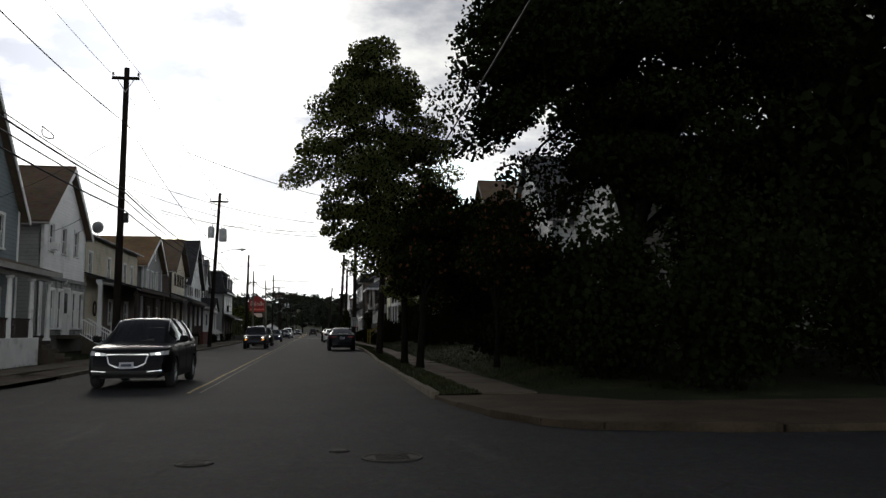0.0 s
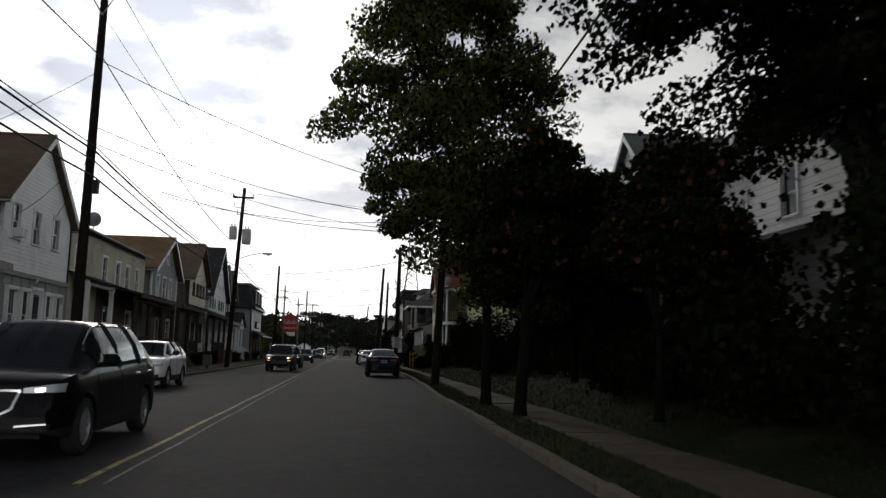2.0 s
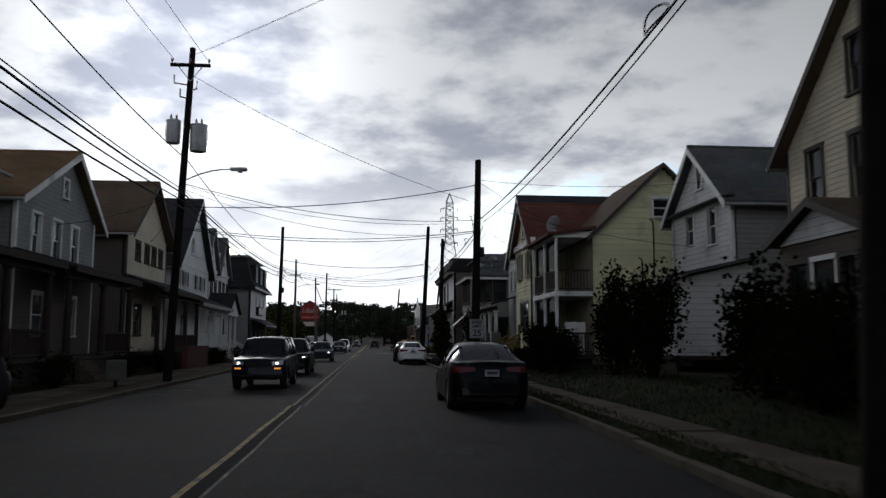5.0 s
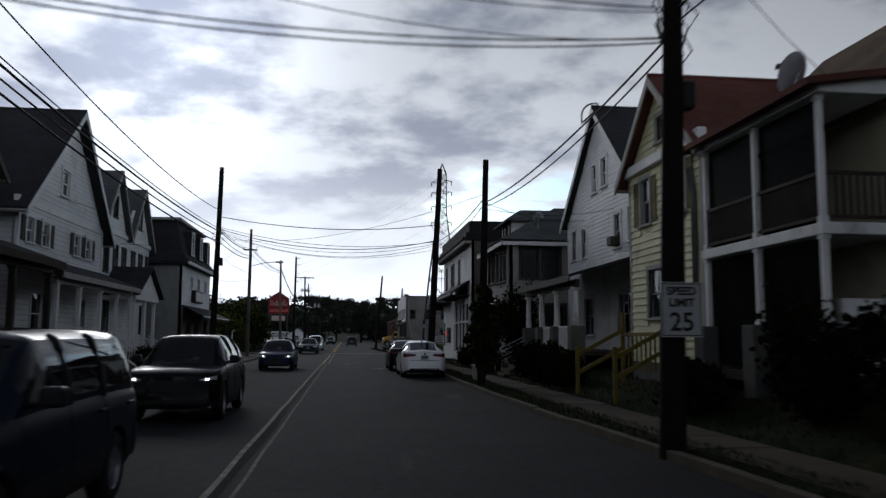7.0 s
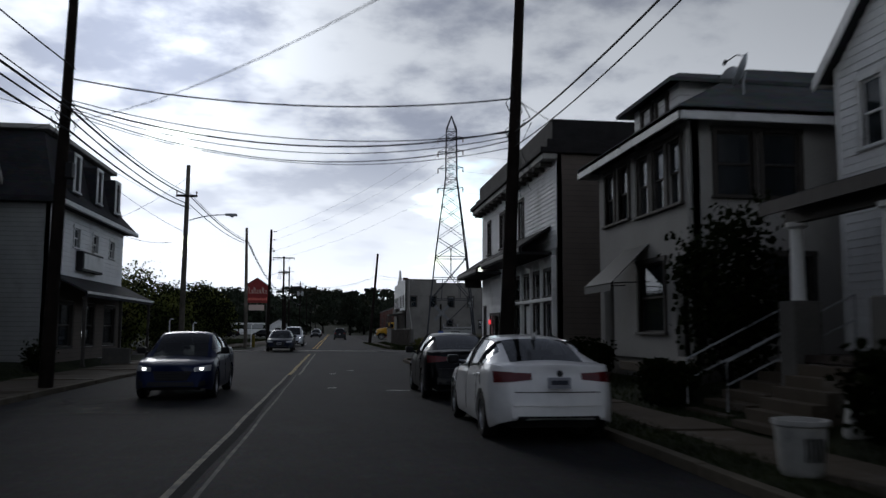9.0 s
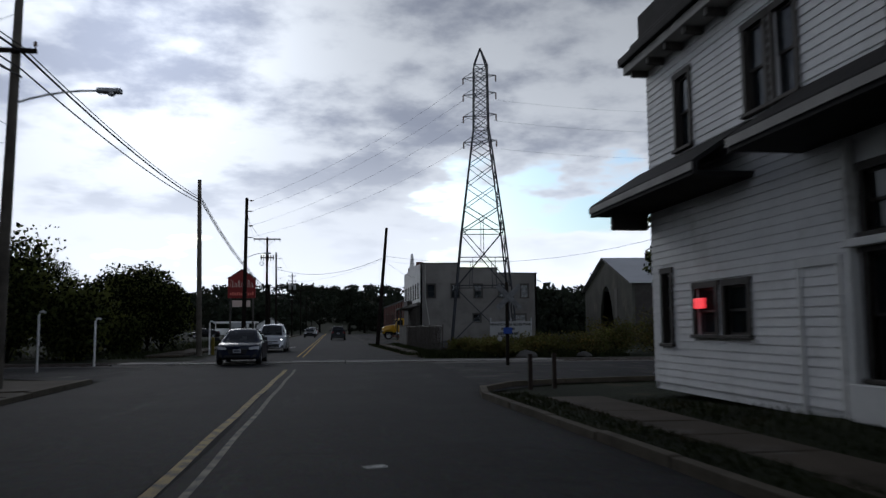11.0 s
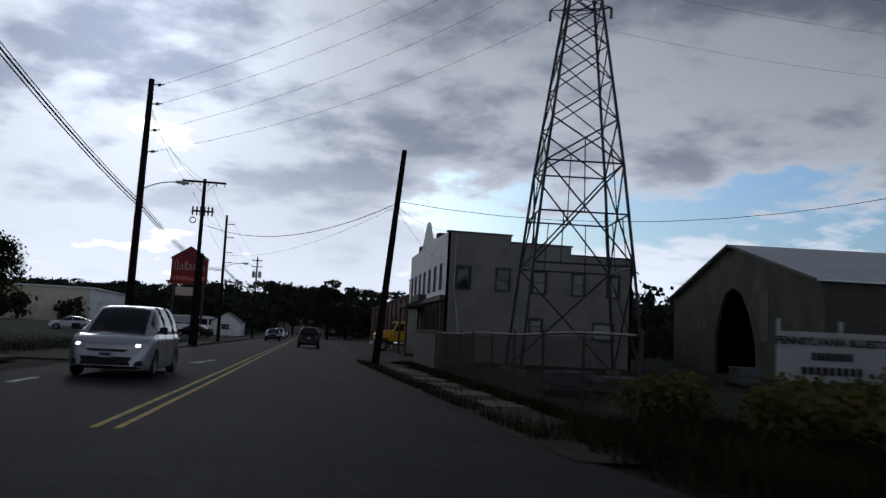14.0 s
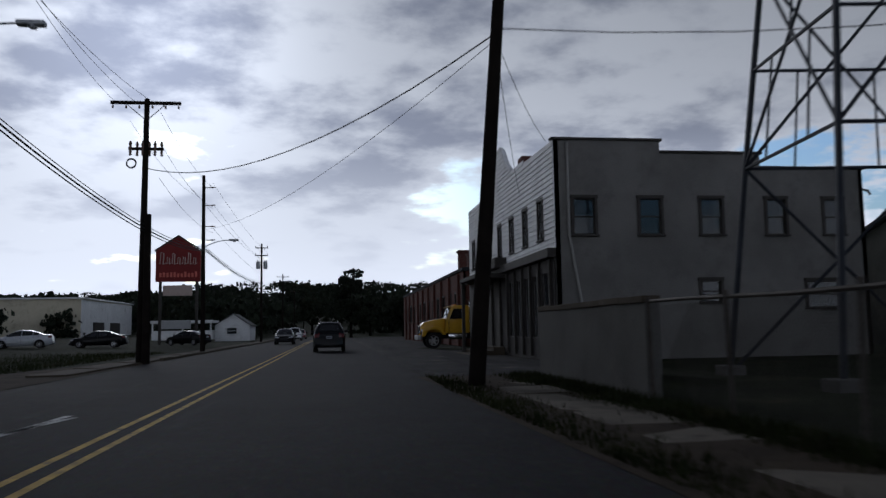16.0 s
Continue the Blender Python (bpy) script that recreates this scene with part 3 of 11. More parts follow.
def roads():
    bm = bmesh.new()
    strip(bm, [(-60, -7), (0, -7), (26, -6.6)] + KERB_L + [(138, -7.1)] + EDGE_L2[0:1], [(-60, 3.3), (14, 3.3), (20, 3.1)] + KERB_R + [(126, 3.6), (146, 4.2)], -60, 146, 0.0)
    strip(bm, EDGE_L2, EDGE_R2, 146, 420, 0.0)
    solid("road", bm, ASPHALT, "dark patched asphalt road with worn lines", "road", "structure")
    bm = bmesh.new()
    for poly in ([(3.0, -9), (60, -11), (60, 13), (9, 13.6), (6.2, 14.0), (4.2, 14.8), (3.45, 16.4), (3.1, 20.2)], [(-6.9, -9), (-60, -9), (-60, 20), (-9, 22.5), (-7.4, 23.6), (-6.6, 26)]):
        bm.faces.new([bm.verts.new((x, y, -0.008)) for x, y in poly])
    solid("side_street", bm, ASPHALT, "asphalt of the crossing street", "road", "structure")
    bm = bmesh.new()
    bm.faces.new([bm.verts.new((x, y, -0.012)) for x, y in [(2.7, 124), (5.6, 127.2), (9, 128), (40, 127), (42, 139.5), (12, 140.3), (3.0, 140.6)]])
    bm.faces.new([bm.verts.new((x, y, -0.012)) for x, y in [(-6.9, 131), (-12, 134), (-20, 134), (-20, 140.5), (-6.9, 140.5)]])
    bm.faces.new([bm.verts.new((x, y, -0.012)) for x, y in [(3.0, 181.5), (8.0, 181.5), (8.4, 189), (8.4, 206), (6, 212), (13, 240), (13, 300), (3.2, 300)]])
    solid("forecourt", bm, ASPHALT_OLD, "broken grey asphalt beside the tracks", "asphalt", "structure")
    # painted lines
    line = thing("centre_line", (-1.97, 23, 0), "worn double yellow centre line on the asphalt", "road marking", kind="structure")
    for name, x, w, y0, y1, mat in (("stripe", -2.09, 0.085, 22.6, 60, PAINT_YELLOW), ("stripe", -1.83, 0.045, 22.6, 60, PAINT_WORN), ("stripe", -2.03, 0.08, 60, 112, PAINT_WORN), ("stripe", -1.74, 0.05, 60, 112, PAINT_FADED), ("stripe", -1.98, 0.14, 112, 136.2, PAINT_YELLOW), ("stripe", -1.64, 0.09, 112, 136.4, PAINT_WORN), ("stripe", -2.12, 0.1, 149.8, 330, PAINT_FRESH), ("stripe", -1.82, 0.1, 149.8, 330, PAINT_FRESH)):
        part(name, band(bmesh.new(), [(x + 0.012 * math.sin(y), y) for y in np.linspace(y0, y1, 24)], w, 0.004), mat, line)
    part("tar_strip", band(bmesh.new(), [(-1.95 + 0.03 * math.sin(y * 0.6), y) for y in np.linspace(48, 126, 34)], 0.2, 0.003), TAR, line, "dark sealed seam between the lines")
    for x0, y0, x1, y1, w in ((-0.6, 112.6, -0.38, 112.7, 0.16), (0.05, 114.8, 0.3, 114.9, 0.16), (-0.63, 105.6, -0.38, 105.65, 0.14), (0.9, 104.6, 1.5, 104.55, 0.14), (-5.55, 156.8, -5.57, 158.6, 0.2), (-3.5, 171.1, -3.2, 173.0, 0.12)):
        solid("road_mark", band(bmesh.new(), [(x0, y0), (x1, y1)], w, 0.004), PAINT_WHITE, "short worn white mark on the asphalt", "road marking", "structure", "white road marks")
    bm = bmesh.new()
    bm.faces.new([bm.verts.new((x, y, 0.004)) for x, y in [(-3.9, 170.3), (-3.45, 169.6), (-3.3, 170.2), (-3.42, 170.5), (-3.3, 173.3), (-3.42, 173.3), (-3.55, 170.6)]])
    solid("road_arrow", bm, PAINT_WHITE, "worn white turn arrow painted on asphalt", "road marking", "structure", "white road marks")
    # patches of newer and older asphalt
    for x0, x1, y0, y1 in ((-6.4, -4.0, 44.5, 47.6), (-6.6, -3.9, 99, 103), (-6.3, -4.4, 88, 90.5), (1.2, 2.6, 83, 85.2), (-6.9, -2.6, 63, 70)):
        pts = [(x0 + random.uniform(-0.2, 0.2), y0), (x1, y0 + random.uniform(-0.3, 0.3)), (x1 + random.uniform(-0.2, 0.2), y1), (x0, y1 + random.uniform(-0.3, 0.3))]
        bm = bmesh.new()
        bm.faces.new([bm.verts.new((x, y, 0.003)) for x, y in pts])
        solid("asphalt_patch", bm, TAR if random.random() < 0.3 else ASPHALT_OLD, "worn repair patch in the asphalt", "road patch", "structure", "road patches")
    for x, y, r in ((1.5, 12.7, 0.33), (-0.57, 12.7, 0.2), (0.95, 13.3, 0.12)):
        bm = bmesh.new()
        lathe(bm, [(0, 0.012), (r * 0.8, 0.012), (r * 0.82, 0.006), (r * 0.9, 0.006), (r * 0.92, 0.014), (r, 0.014), (r * 1.02, -0.02)], at=(x, y, 0), n=28)
        for k in range(-3, 4):
            box(bm, x - r * 0.55, x + r * 0.55, y + k * r * 0.18 - 0.012, y + k * r * 0.18 + 0.012, 0.01, 0.018)
        solid("manhole_cover", bm, IRON, "round dark iron manhole cover in asphalt", "manhole cover", "structure", "manhole covers")
    # kerbs and pavements
    kerb("kerb_east", [(3.05, 20), (3.2, 18.2), (3.45, 16.6), (3.9, 15.3), (4.6, 14.6), (7.0, 14.1), (12, 13.8)], "worn dirt-covered kerb round the street corner", DIRT, 0.035)
    kerb("kerb_east", [(between(KERB_R, y), y) for y in (123, 112, 100, 92, 82, 76.5, 71, 66, 57.5, 52, 45.5, 39, 34, 26, 20)], "long low concrete kerb beside a grass verge")
    kerb("kerb_east", [(9, 128.2), (6, 127.6), (4.2, 126.6), (3.2, 125.0), (2.9, 123)], "curved concrete kerb at the street corner")
    kerb("kerb_west", [(between(KERB_L, y), y) for y in (29, 34, 42, 51, 60, 70, 80, 90, 100, 110, 118, 130)], "low weathered concrete kerb beside a pavement")
    kerb("kerb_west", [(-6.9, 198), (-6.9, 240), (-6.9, 290)], "low concrete kerb beside a grass lot")
    slabs("pavement_east", [(20, 4.6), (33, 4.75), (60, 5.05), (100, 4.95), (122, 4.6)], 1.15, 20, 122, "cracked concrete pavement slabs beside the verge")
    slabs("pavement_west", [(29, -9.0), (130, -9.1)], 1.5, 29, 96, "weathered concrete pavement slabs before the porches")
    slabs("pavement_west", [(96, -8.4), (130, -8.3)], 2.4, 96, 130, "wide concrete pavement before the mansard building")
    slabs("pavement_west", [(150, -7.75), (215, -7.75), (300, -8.3)], 1.15, 185.5, 290, "concrete pavement strip beside a grass lot", top=0.07)
    bm = bmesh.new()
    strip(bm, [(168, -11.5), (184, -10.5), (200, -8.3)], [(168, -6.75), (184, -6.85), (200, -6.95)], 168, 200, 0.008)
    solid("verge_west", bm, DIRT, "bare dark dirt beside the road edge", "verge", "structure")
    slabs("pavement_east", [(150, 4.9), (178, 4.4)], 1.1, 152, 178, "broken concrete pavement beside a fence", top=0.022, length=1.6, lost=0.2, mat=WORN_SLAB)
    bm = bmesh.new()
    strip(bm, [(148, 3.7), (160, 3.75), (170, 3.6), (181, 3.3)], [(148, 6.4), (160, 5.9), (173, 5.8), (181, 5.8)], 148, 181, 0.012)
    solid("dirt_verge", bm, DIRT, "bare brown dirt between road and fence", "verge", "structure")
    slabs("pavement_west", [(150, -9.6), (178, -9)], 1.8, 152, 166, "concrete pavement strip beside shrubs")
    bm = bmesh.new()
    bm.faces.new([bm.verts.new((x, y, 0.068)) for x, y in [(3.12, 20), (3.28, 18.3), (3.52, 16.7), (3.96, 15.4), (4.64, 14.7), (7.0, 14.19), (12, 13.88), (12, 17.5), (6.5, 18.0), (5.2, 20)]])
    solid("corner_pavement", bm, DIRT, "dull dirt-covered pavement at the street corner", "pavement", "structure")
    bm = bmesh.new()
    strip(bm, [(y, x + 0.16) for y, x in KERB_R], [(y, x + 1.0) for y, x in KERB_R], 20, 123, 0.1)
    solid("verge_east", bm, GRASS, "thin dry grass verge between kerb and pavement", "verge", "structure")
    bm = bmesh.new()
    strip(bm, [(y, x - 1.3) for y, x in KERB_L], [(y, x - 0.16) for y, x in KERB_L], 29, 130, 0.1)
    solid("verge_west", bm, DIRT, "bare dirt verge between kerb and pavement", "verge", "structure")
    bm = bmesh.new()
    edge = [(y, between(EDGE_R2, y) + random.uniform(-0.22, 0.06)) for y in np.linspace(148.5, 181, 90)]
    strip(bm, edge, [(148, 4.4), (150, 4.4), (178, 4.0), (181, 3.9)], 148.5, 181, 0.007)
    solid("verge_east", bm, DIRT, "dirt and gravel verge beside the road", "verge", "structure")
    bm = bmesh.new()
    bm.faces.new([bm.verts.new((x, y, 0.1)) for x, y in [(-6.7, 24.8), (-6.6, 29), (-8.2, 30), (-9.9, 33), (-14, 33), (-14, 25.5), (-9, 24.4)]])
    solid("corner_pavement", bm, DIRT, "cracked dirt and rubble corner beside the kerb", "pavement", "structure")


def railway():
    root = thing("railway_crossing", (0, TRACK_Y, 0), "level crossing with rails set in concrete panels", "railway", kind="structure")
    turn = pose(0, TRACK_Y, 0, 0, 0, -0.8)
    bm = bmesh.new()
    bm.faces.new([bm.verts.new(turn @ Vector(p)) for p in ((-120, -2.4, -0.02), (120, -2.4, -0.02), (120, 2.4, -0.02), (-120, 2.4, -0.02))])
    part("ballast_bed", bm, BALLAST, root, "rusty grey ballast along the track")
    for y in (-0.75, 0.75):
        bm = bmesh.new()
        box(bm, -120, 120, y - 0.035, y + 0.035, -0.02, 0.028, 0.006)
        box(bm, -120, 120, y - 0.065, y + 0.065, -0.03, -0.005)
        part("rail", bm, RAILSTEEL, root, m=turn)
        bm = bmesh.new()
        box(bm, -9.6, 10.0, y * 0.88 - 0.055, y * 0.88 + 0.055, -0.02, 0.006)
        part("flangeway", bm, TAR, root, "dark rubber flangeway beside the rail", turn)
        bm = bmesh.new()
        box(bm, -9.6, 10.0, y * 1.4 - 0.24, y * 1.4 + 0.24, -0.05, 0.009)
        part("asphalt_infill", bm, ASPHALT, root, m=turn)
    panel = bmesh.new()
    box(panel, 0.01, 2.42, -0.5, 0.5, -0.1, 0.03, 0.012)
    mesh = to_mesh("panel", panel, PANEL)
    for k in range(-4, 4):
        for y, d in ((0, 1.18), (-1.36, 0.12), (1.36, 0.12)):
            piece("panel", mesh, root, turn @ pose(k * 2.44 + 0.3, y, random.uniform(-0.012, 0.012)) @ Matrix.Diagonal((1, d, 1, 1)))
    sleeper = bmesh.new()
    box(sleeper, -0.12, 0.12, -1.3, 1.3, -0.1, 0.0, 0.02)
    mesh = to_mesh("sleeper", sleeper, WOODDARK)
    for k in range(60):
        for s in (-1, 1):
            piece("sleeper", mesh, root, turn @ pose(s * (10.6 + k * 0.62), 0, random.uniform(-0.01, 0.01)))


ground()
roads()
railway()

# ---- houses ----
def frame_of(P, N):
    """Local x along a wall (to the right as one faces it), y into the wall, z up; the origin at P."""
    N = Vector(N)
    U = Z.cross(N)
    m = Matrix((U, -N, Z)).transposed().to_4x4()
    return Matrix.Translation(P) @ m


def wall(name, parent, at, width, zb, tops, holes, mat, label="", thick=0.18):
    """A wall in local x, z with real openings. tops: (x, z) along its upper edge. holes: (x0, x1, z0, z1)."""
    cuts = sorted({0.0, width, *(x for x, _ in tops), *(c for h in holes for c in h[:2])})
    bm = bmesh.new()
    for a, b in zip(cuts, cuts[1:]):
        if b - a < 1e-4:
            continue
        mid = (a + b) / 2
        lo = zb
        for h in sorted((h for h in holes if h[0] < mid < h[1]), key=lambda h: h[2]):
            if h[2] > lo + 1e-4:
                prism(bm, [(a, 0, lo), (b, 0, lo), (b, 0, h[2]), (a, 0, h[2])], (0, thick, 0))
            lo = h[3]
        ta, tb = between(tops, a), between(tops, b)
        if max(ta, tb) > lo + 1e-4:
            pts = [(a, 0, lo), (b, 0, lo)] + [(b, 0, tb)] * (tb > lo + 1e-4) + [(a, 0, ta)] * (ta > lo + 1e-4)
            prism(bm, pts, (0, thick, 0))
    bmesh.ops.remove_doubles(bm, verts=bm.verts, dist=1e-4)
    return part(name, bm, mat, parent, label, at)


BOARDS = {}


def board_mesh(mat, h):
    key = (mat.name, h)
    if key not in BOARDS:
        bm = bmesh.new()
        butt = 0.04 if h > 0.19 else 0.028
        sect = [(-butt, 0.0), (-butt, 0.014), (-0.008, h * 1.06), (0.0, h * 1.06), (0.0, 0.0)]
        prism(bm, [(0, y, z) for y, z in sect], (1, 0, 0))
        BOARDS[key] = to_mesh("siding_board", bm, mat)
    return BOARDS[key]


def boards(parent, at, width, zb, tops, holes, mat, step=0.2):
    """Clapboards, course by course, stopped at the openings."""
    mesh = board_mesh(mat, step)
    high = max(z for _, z in tops)
    k = 0
    while zb + k * step < high - 0.05:
        z = zb + k * step
        k += 1
        xs = [x for x in np.linspace(0, width, 121) if between(tops, x) >= z + step * 0.5]
        if len(xs) < 3:
            continue
        spans = [(xs[0], xs[-1])]
        for h in holes:
            if h[2] < z + step and h[3] > z:
                spans = [s for a, b in spans for s in ((a, min(b, h[0])), (max(a, h[1]), b)) if s[1] - s[0] > 0.05]
        for a, b in spans:
            joints = [a, b]
            if b - a > 5.0:
                joints = [a, a + (b - a) * random.uniform(0.35, 0.65), b]
            for p, q in zip(joints, joints[1:]):
                piece("siding_board", mesh, parent, at @ pose(p, 0, z) @ Matrix.Diagonal((q - p - 0.003, 1, 1, 1)))


WIN = {}


def window_meshes(w, h, trim, bars, arch=False):
    key = (round(w, 2), round(h, 2), trim.name, bars)
    if key in WIN:
        return WIN[key]
    c = 0.1
    fr = bmesh.new()
    o, t = w / 2 + c, h / 2 + c * 1.2
    prism(fr, [(-o, -0.06, -h / 2), (-w / 2, -0.06, -h / 2), (-w / 2, -0.06, h / 2), (w / 2, -0.06, h / 2), (w / 2, -0.06, -h / 2), (o, -0.06, -h / 2), (o, -0.06, h / 2), (o + 0.03, -0.06, h / 2), (o + 0.03, -0.06, t), (-o - 0.03, -0.06, t), (-o - 0.03, -0.06, h / 2), (-o, -0.06, h / 2)], (0, 0.16, 0))
    sill = bmesh.new()
    box(sill, -w / 2 - c * 1.4, w / 2 + c * 1.4, -0.11, 0.09, -h / 2 - 0.07, -h / 2, 0.012)
    sash = bmesh.new()
    s = 0.045
    for z0, z1, y in ((-h / 2, 0.02, 0.07), (-0.02, h / 2, 0.04)):
        box(sash, -w / 2, -w / 2 + s, y, y + 0.03, z0, z1)
        box(sash, w / 2 - s, w / 2, y, y + 0.03, z0, z1)
        box(sash, -w / 2 + s, w / 2 - s, y, y + 0.03, z0, z0 + s)
        box(sash, -w / 2 + s, w / 2 - s, y, y + 0.03, z1 - s, z1)
        for k in range(1, bars):
            x = -w / 2 + w * k / bars
            box(sash, x - 0.012, x + 0.012, y + 0.004, y + 0.026, z0 + s, z1 - s)
    pane = bmesh.new()
    box(pane, -w / 2 + s, w / 2 - s, 0.082, 0.09, -h / 2 + s, 0.0)
    up = bmesh.new()
    box(up, -w / 2 + s, w / 2 - s, 0.052, 0.06, 0.0, h / 2 - s)
    cur = bmesh.new()
    n = 10
    for side in (-1, 1):
        pts = []
        for k in range(n + 1):
            x = side * (w / 2 - w * 0.33 * k / n)
            pts.append((x, 0.16 + 0.018 * math.sin(k * 2.3)))
        for (x0, y0), (x1, y1) in zip(pts, pts[1:]):
            prism(cur, [(x0, y0, -h / 2), (x1, y1, -h / 2), (x1, y1, h / 2), (x0, y0, h / 2)], (0, 0.006, 0))
    blind = bmesh.new()
    for k in range(int(h * 0.55 / 0.07)):
        z = h / 2 - 0.05 - k * 0.07
        prism(blind, [(-w / 2, 0.14, z), (w / 2, 0.14, z), (w / 2, 0.165, z - 0.06), (-w / 2, 0.165, z - 0.06)], (0, 0.004, 0))
    # plate close behind the glass; the dimness of the room is in its colour
    back = bmesh.new()
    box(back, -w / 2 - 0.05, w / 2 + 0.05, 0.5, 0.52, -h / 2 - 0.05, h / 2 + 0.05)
    WIN[key] = dict(window=to_mesh("window", fr, trim), sill=to_mesh("sill", sill, trim), sash=to_mesh("sash", sash, trim), pane=to_mesh("pane", pane, GLASS), pane_top=to_mesh("pane", up, GLASS), curtain=to_mesh("curtain", cur, CURTAIN), blind=to_mesh("blind", blind, CURTAIN), back=to_mesh("room_back", back, ROOM_SHADE))
    return WIN[key]


SHUTTER = {}


def shutter_mesh(h, mat):
    if (h, mat.name) not in SHUTTER:
        bm = bmesh.new()
        w = 0.38
        box(bm, -w / 2, w / 2, -0.05, -0.028, -h / 2, h / 2)
        for x in (-w / 2, w / 2 - 0.05):
            box(bm, x, x + 0.05, -0.065, -0.05, -h / 2, h / 2)
        for k in range(int(h / 0.08)):
            z = -h / 2 + 0.04 + k * 0.08
            prism(bm, [(-w / 2 + 0.05, -0.05, z), (w / 2 - 0.05, -0.05, z), (w / 2 - 0.05, -0.062, z + 0.05), (-w / 2 + 0.05, -0.062, z + 0.05)], (0, 0.004, 0.008))
        SHUTTER[(h, mat.name)] = to_mesh("shutter", bm, mat)
    return SHUTTER[(h, mat.name)]


def window(parent, at, x, z, w, h, trim=None, bars=1, cover="", shutters=None, label=""):
    """A double-hung sash window centred at local x, z of a wall."""
    trim = trim or TRIM
    ms = window_meshes(w, h, trim, bars)
    m = at @ pose(x, 0, z)
    win = piece("window", ms["window"], parent, m, label)
    for k in ("sash", "pane", "pane_top", "sill", "back"):
        piece("pane" if k == "pane_top" else "room_back" if k == "back" else k, ms[k], win, m)
    # random curtains and blinds; their pale cloth also stands for reflected sky
    if not cover and random.Random(x * 7.3 + z * 3.1 + w).random() < 0.6:
        cover = "blind" if x * 10 % 2 < 1 else "curtain"
    if cover and cover != "bare":
        piece(cover, ms[cover], win, m)
    if shutters:
        for s in (-1, 1):
            piece("shutter", shutter_mesh(h, shutters), win, m @ pose(s * (w / 2 + 0.3), 0, 0), "louvred shutter")
    return win


def door(parent, at, x, z0, w, h, mat, trim=None, label=""):
    bm = bmesh.new()
    box(bm, -w / 2 - 0.1, -w / 2, -0.05, 0.1, 0, h)
    box(bm, w / 2, w / 2 + 0.1, -0.05, 0.1, 0, h)
    box(bm, -w / 2 - 0.12, w / 2 + 0.12, -0.06, 0.1, h, h + 0.12)
    m = at @ pose(x, 0, z0)
    d = part("door", bm, trim or TRIM, parent, label, m)
    leaf = bmesh.new()
    box(leaf, -w / 2, w / 2, 0.03, 0.075, 0.01, h)
    for z in (0.15, 0.62):
        for s in (-1, 1):
            box(leaf, s * w * 0.12, s * w * 0.4, 0.018, 0.03, z, z + 0.38, 0.005)
    part("leaf", leaf, mat, d, m=m)
    lite = bmesh.new()
    box(lite, -w * 0.36, w * 0.36, 0.02, 0.03, 1.12, h - 0.18)
    part("pane", lite, GLASS, d, m=m)
    knob = bmesh.new()
    lathe(knob, [(0, 0.06), (0.028, 0.05), (0.03, 0.03), (0.012, 0.02), (0.012, 0)], axis=(0, -1, 0), at=(w * 0.4, 0.03, 1.0), n=10)
    part("handle", knob, CHROME, d, m=m)
    return d


def slab_roof(bm, a, b, c, d, t=0.13):
    """A roof plane through four corners, thickened downwards."""
    prism(bm, [a, b, c, d], (0, 0, -t))


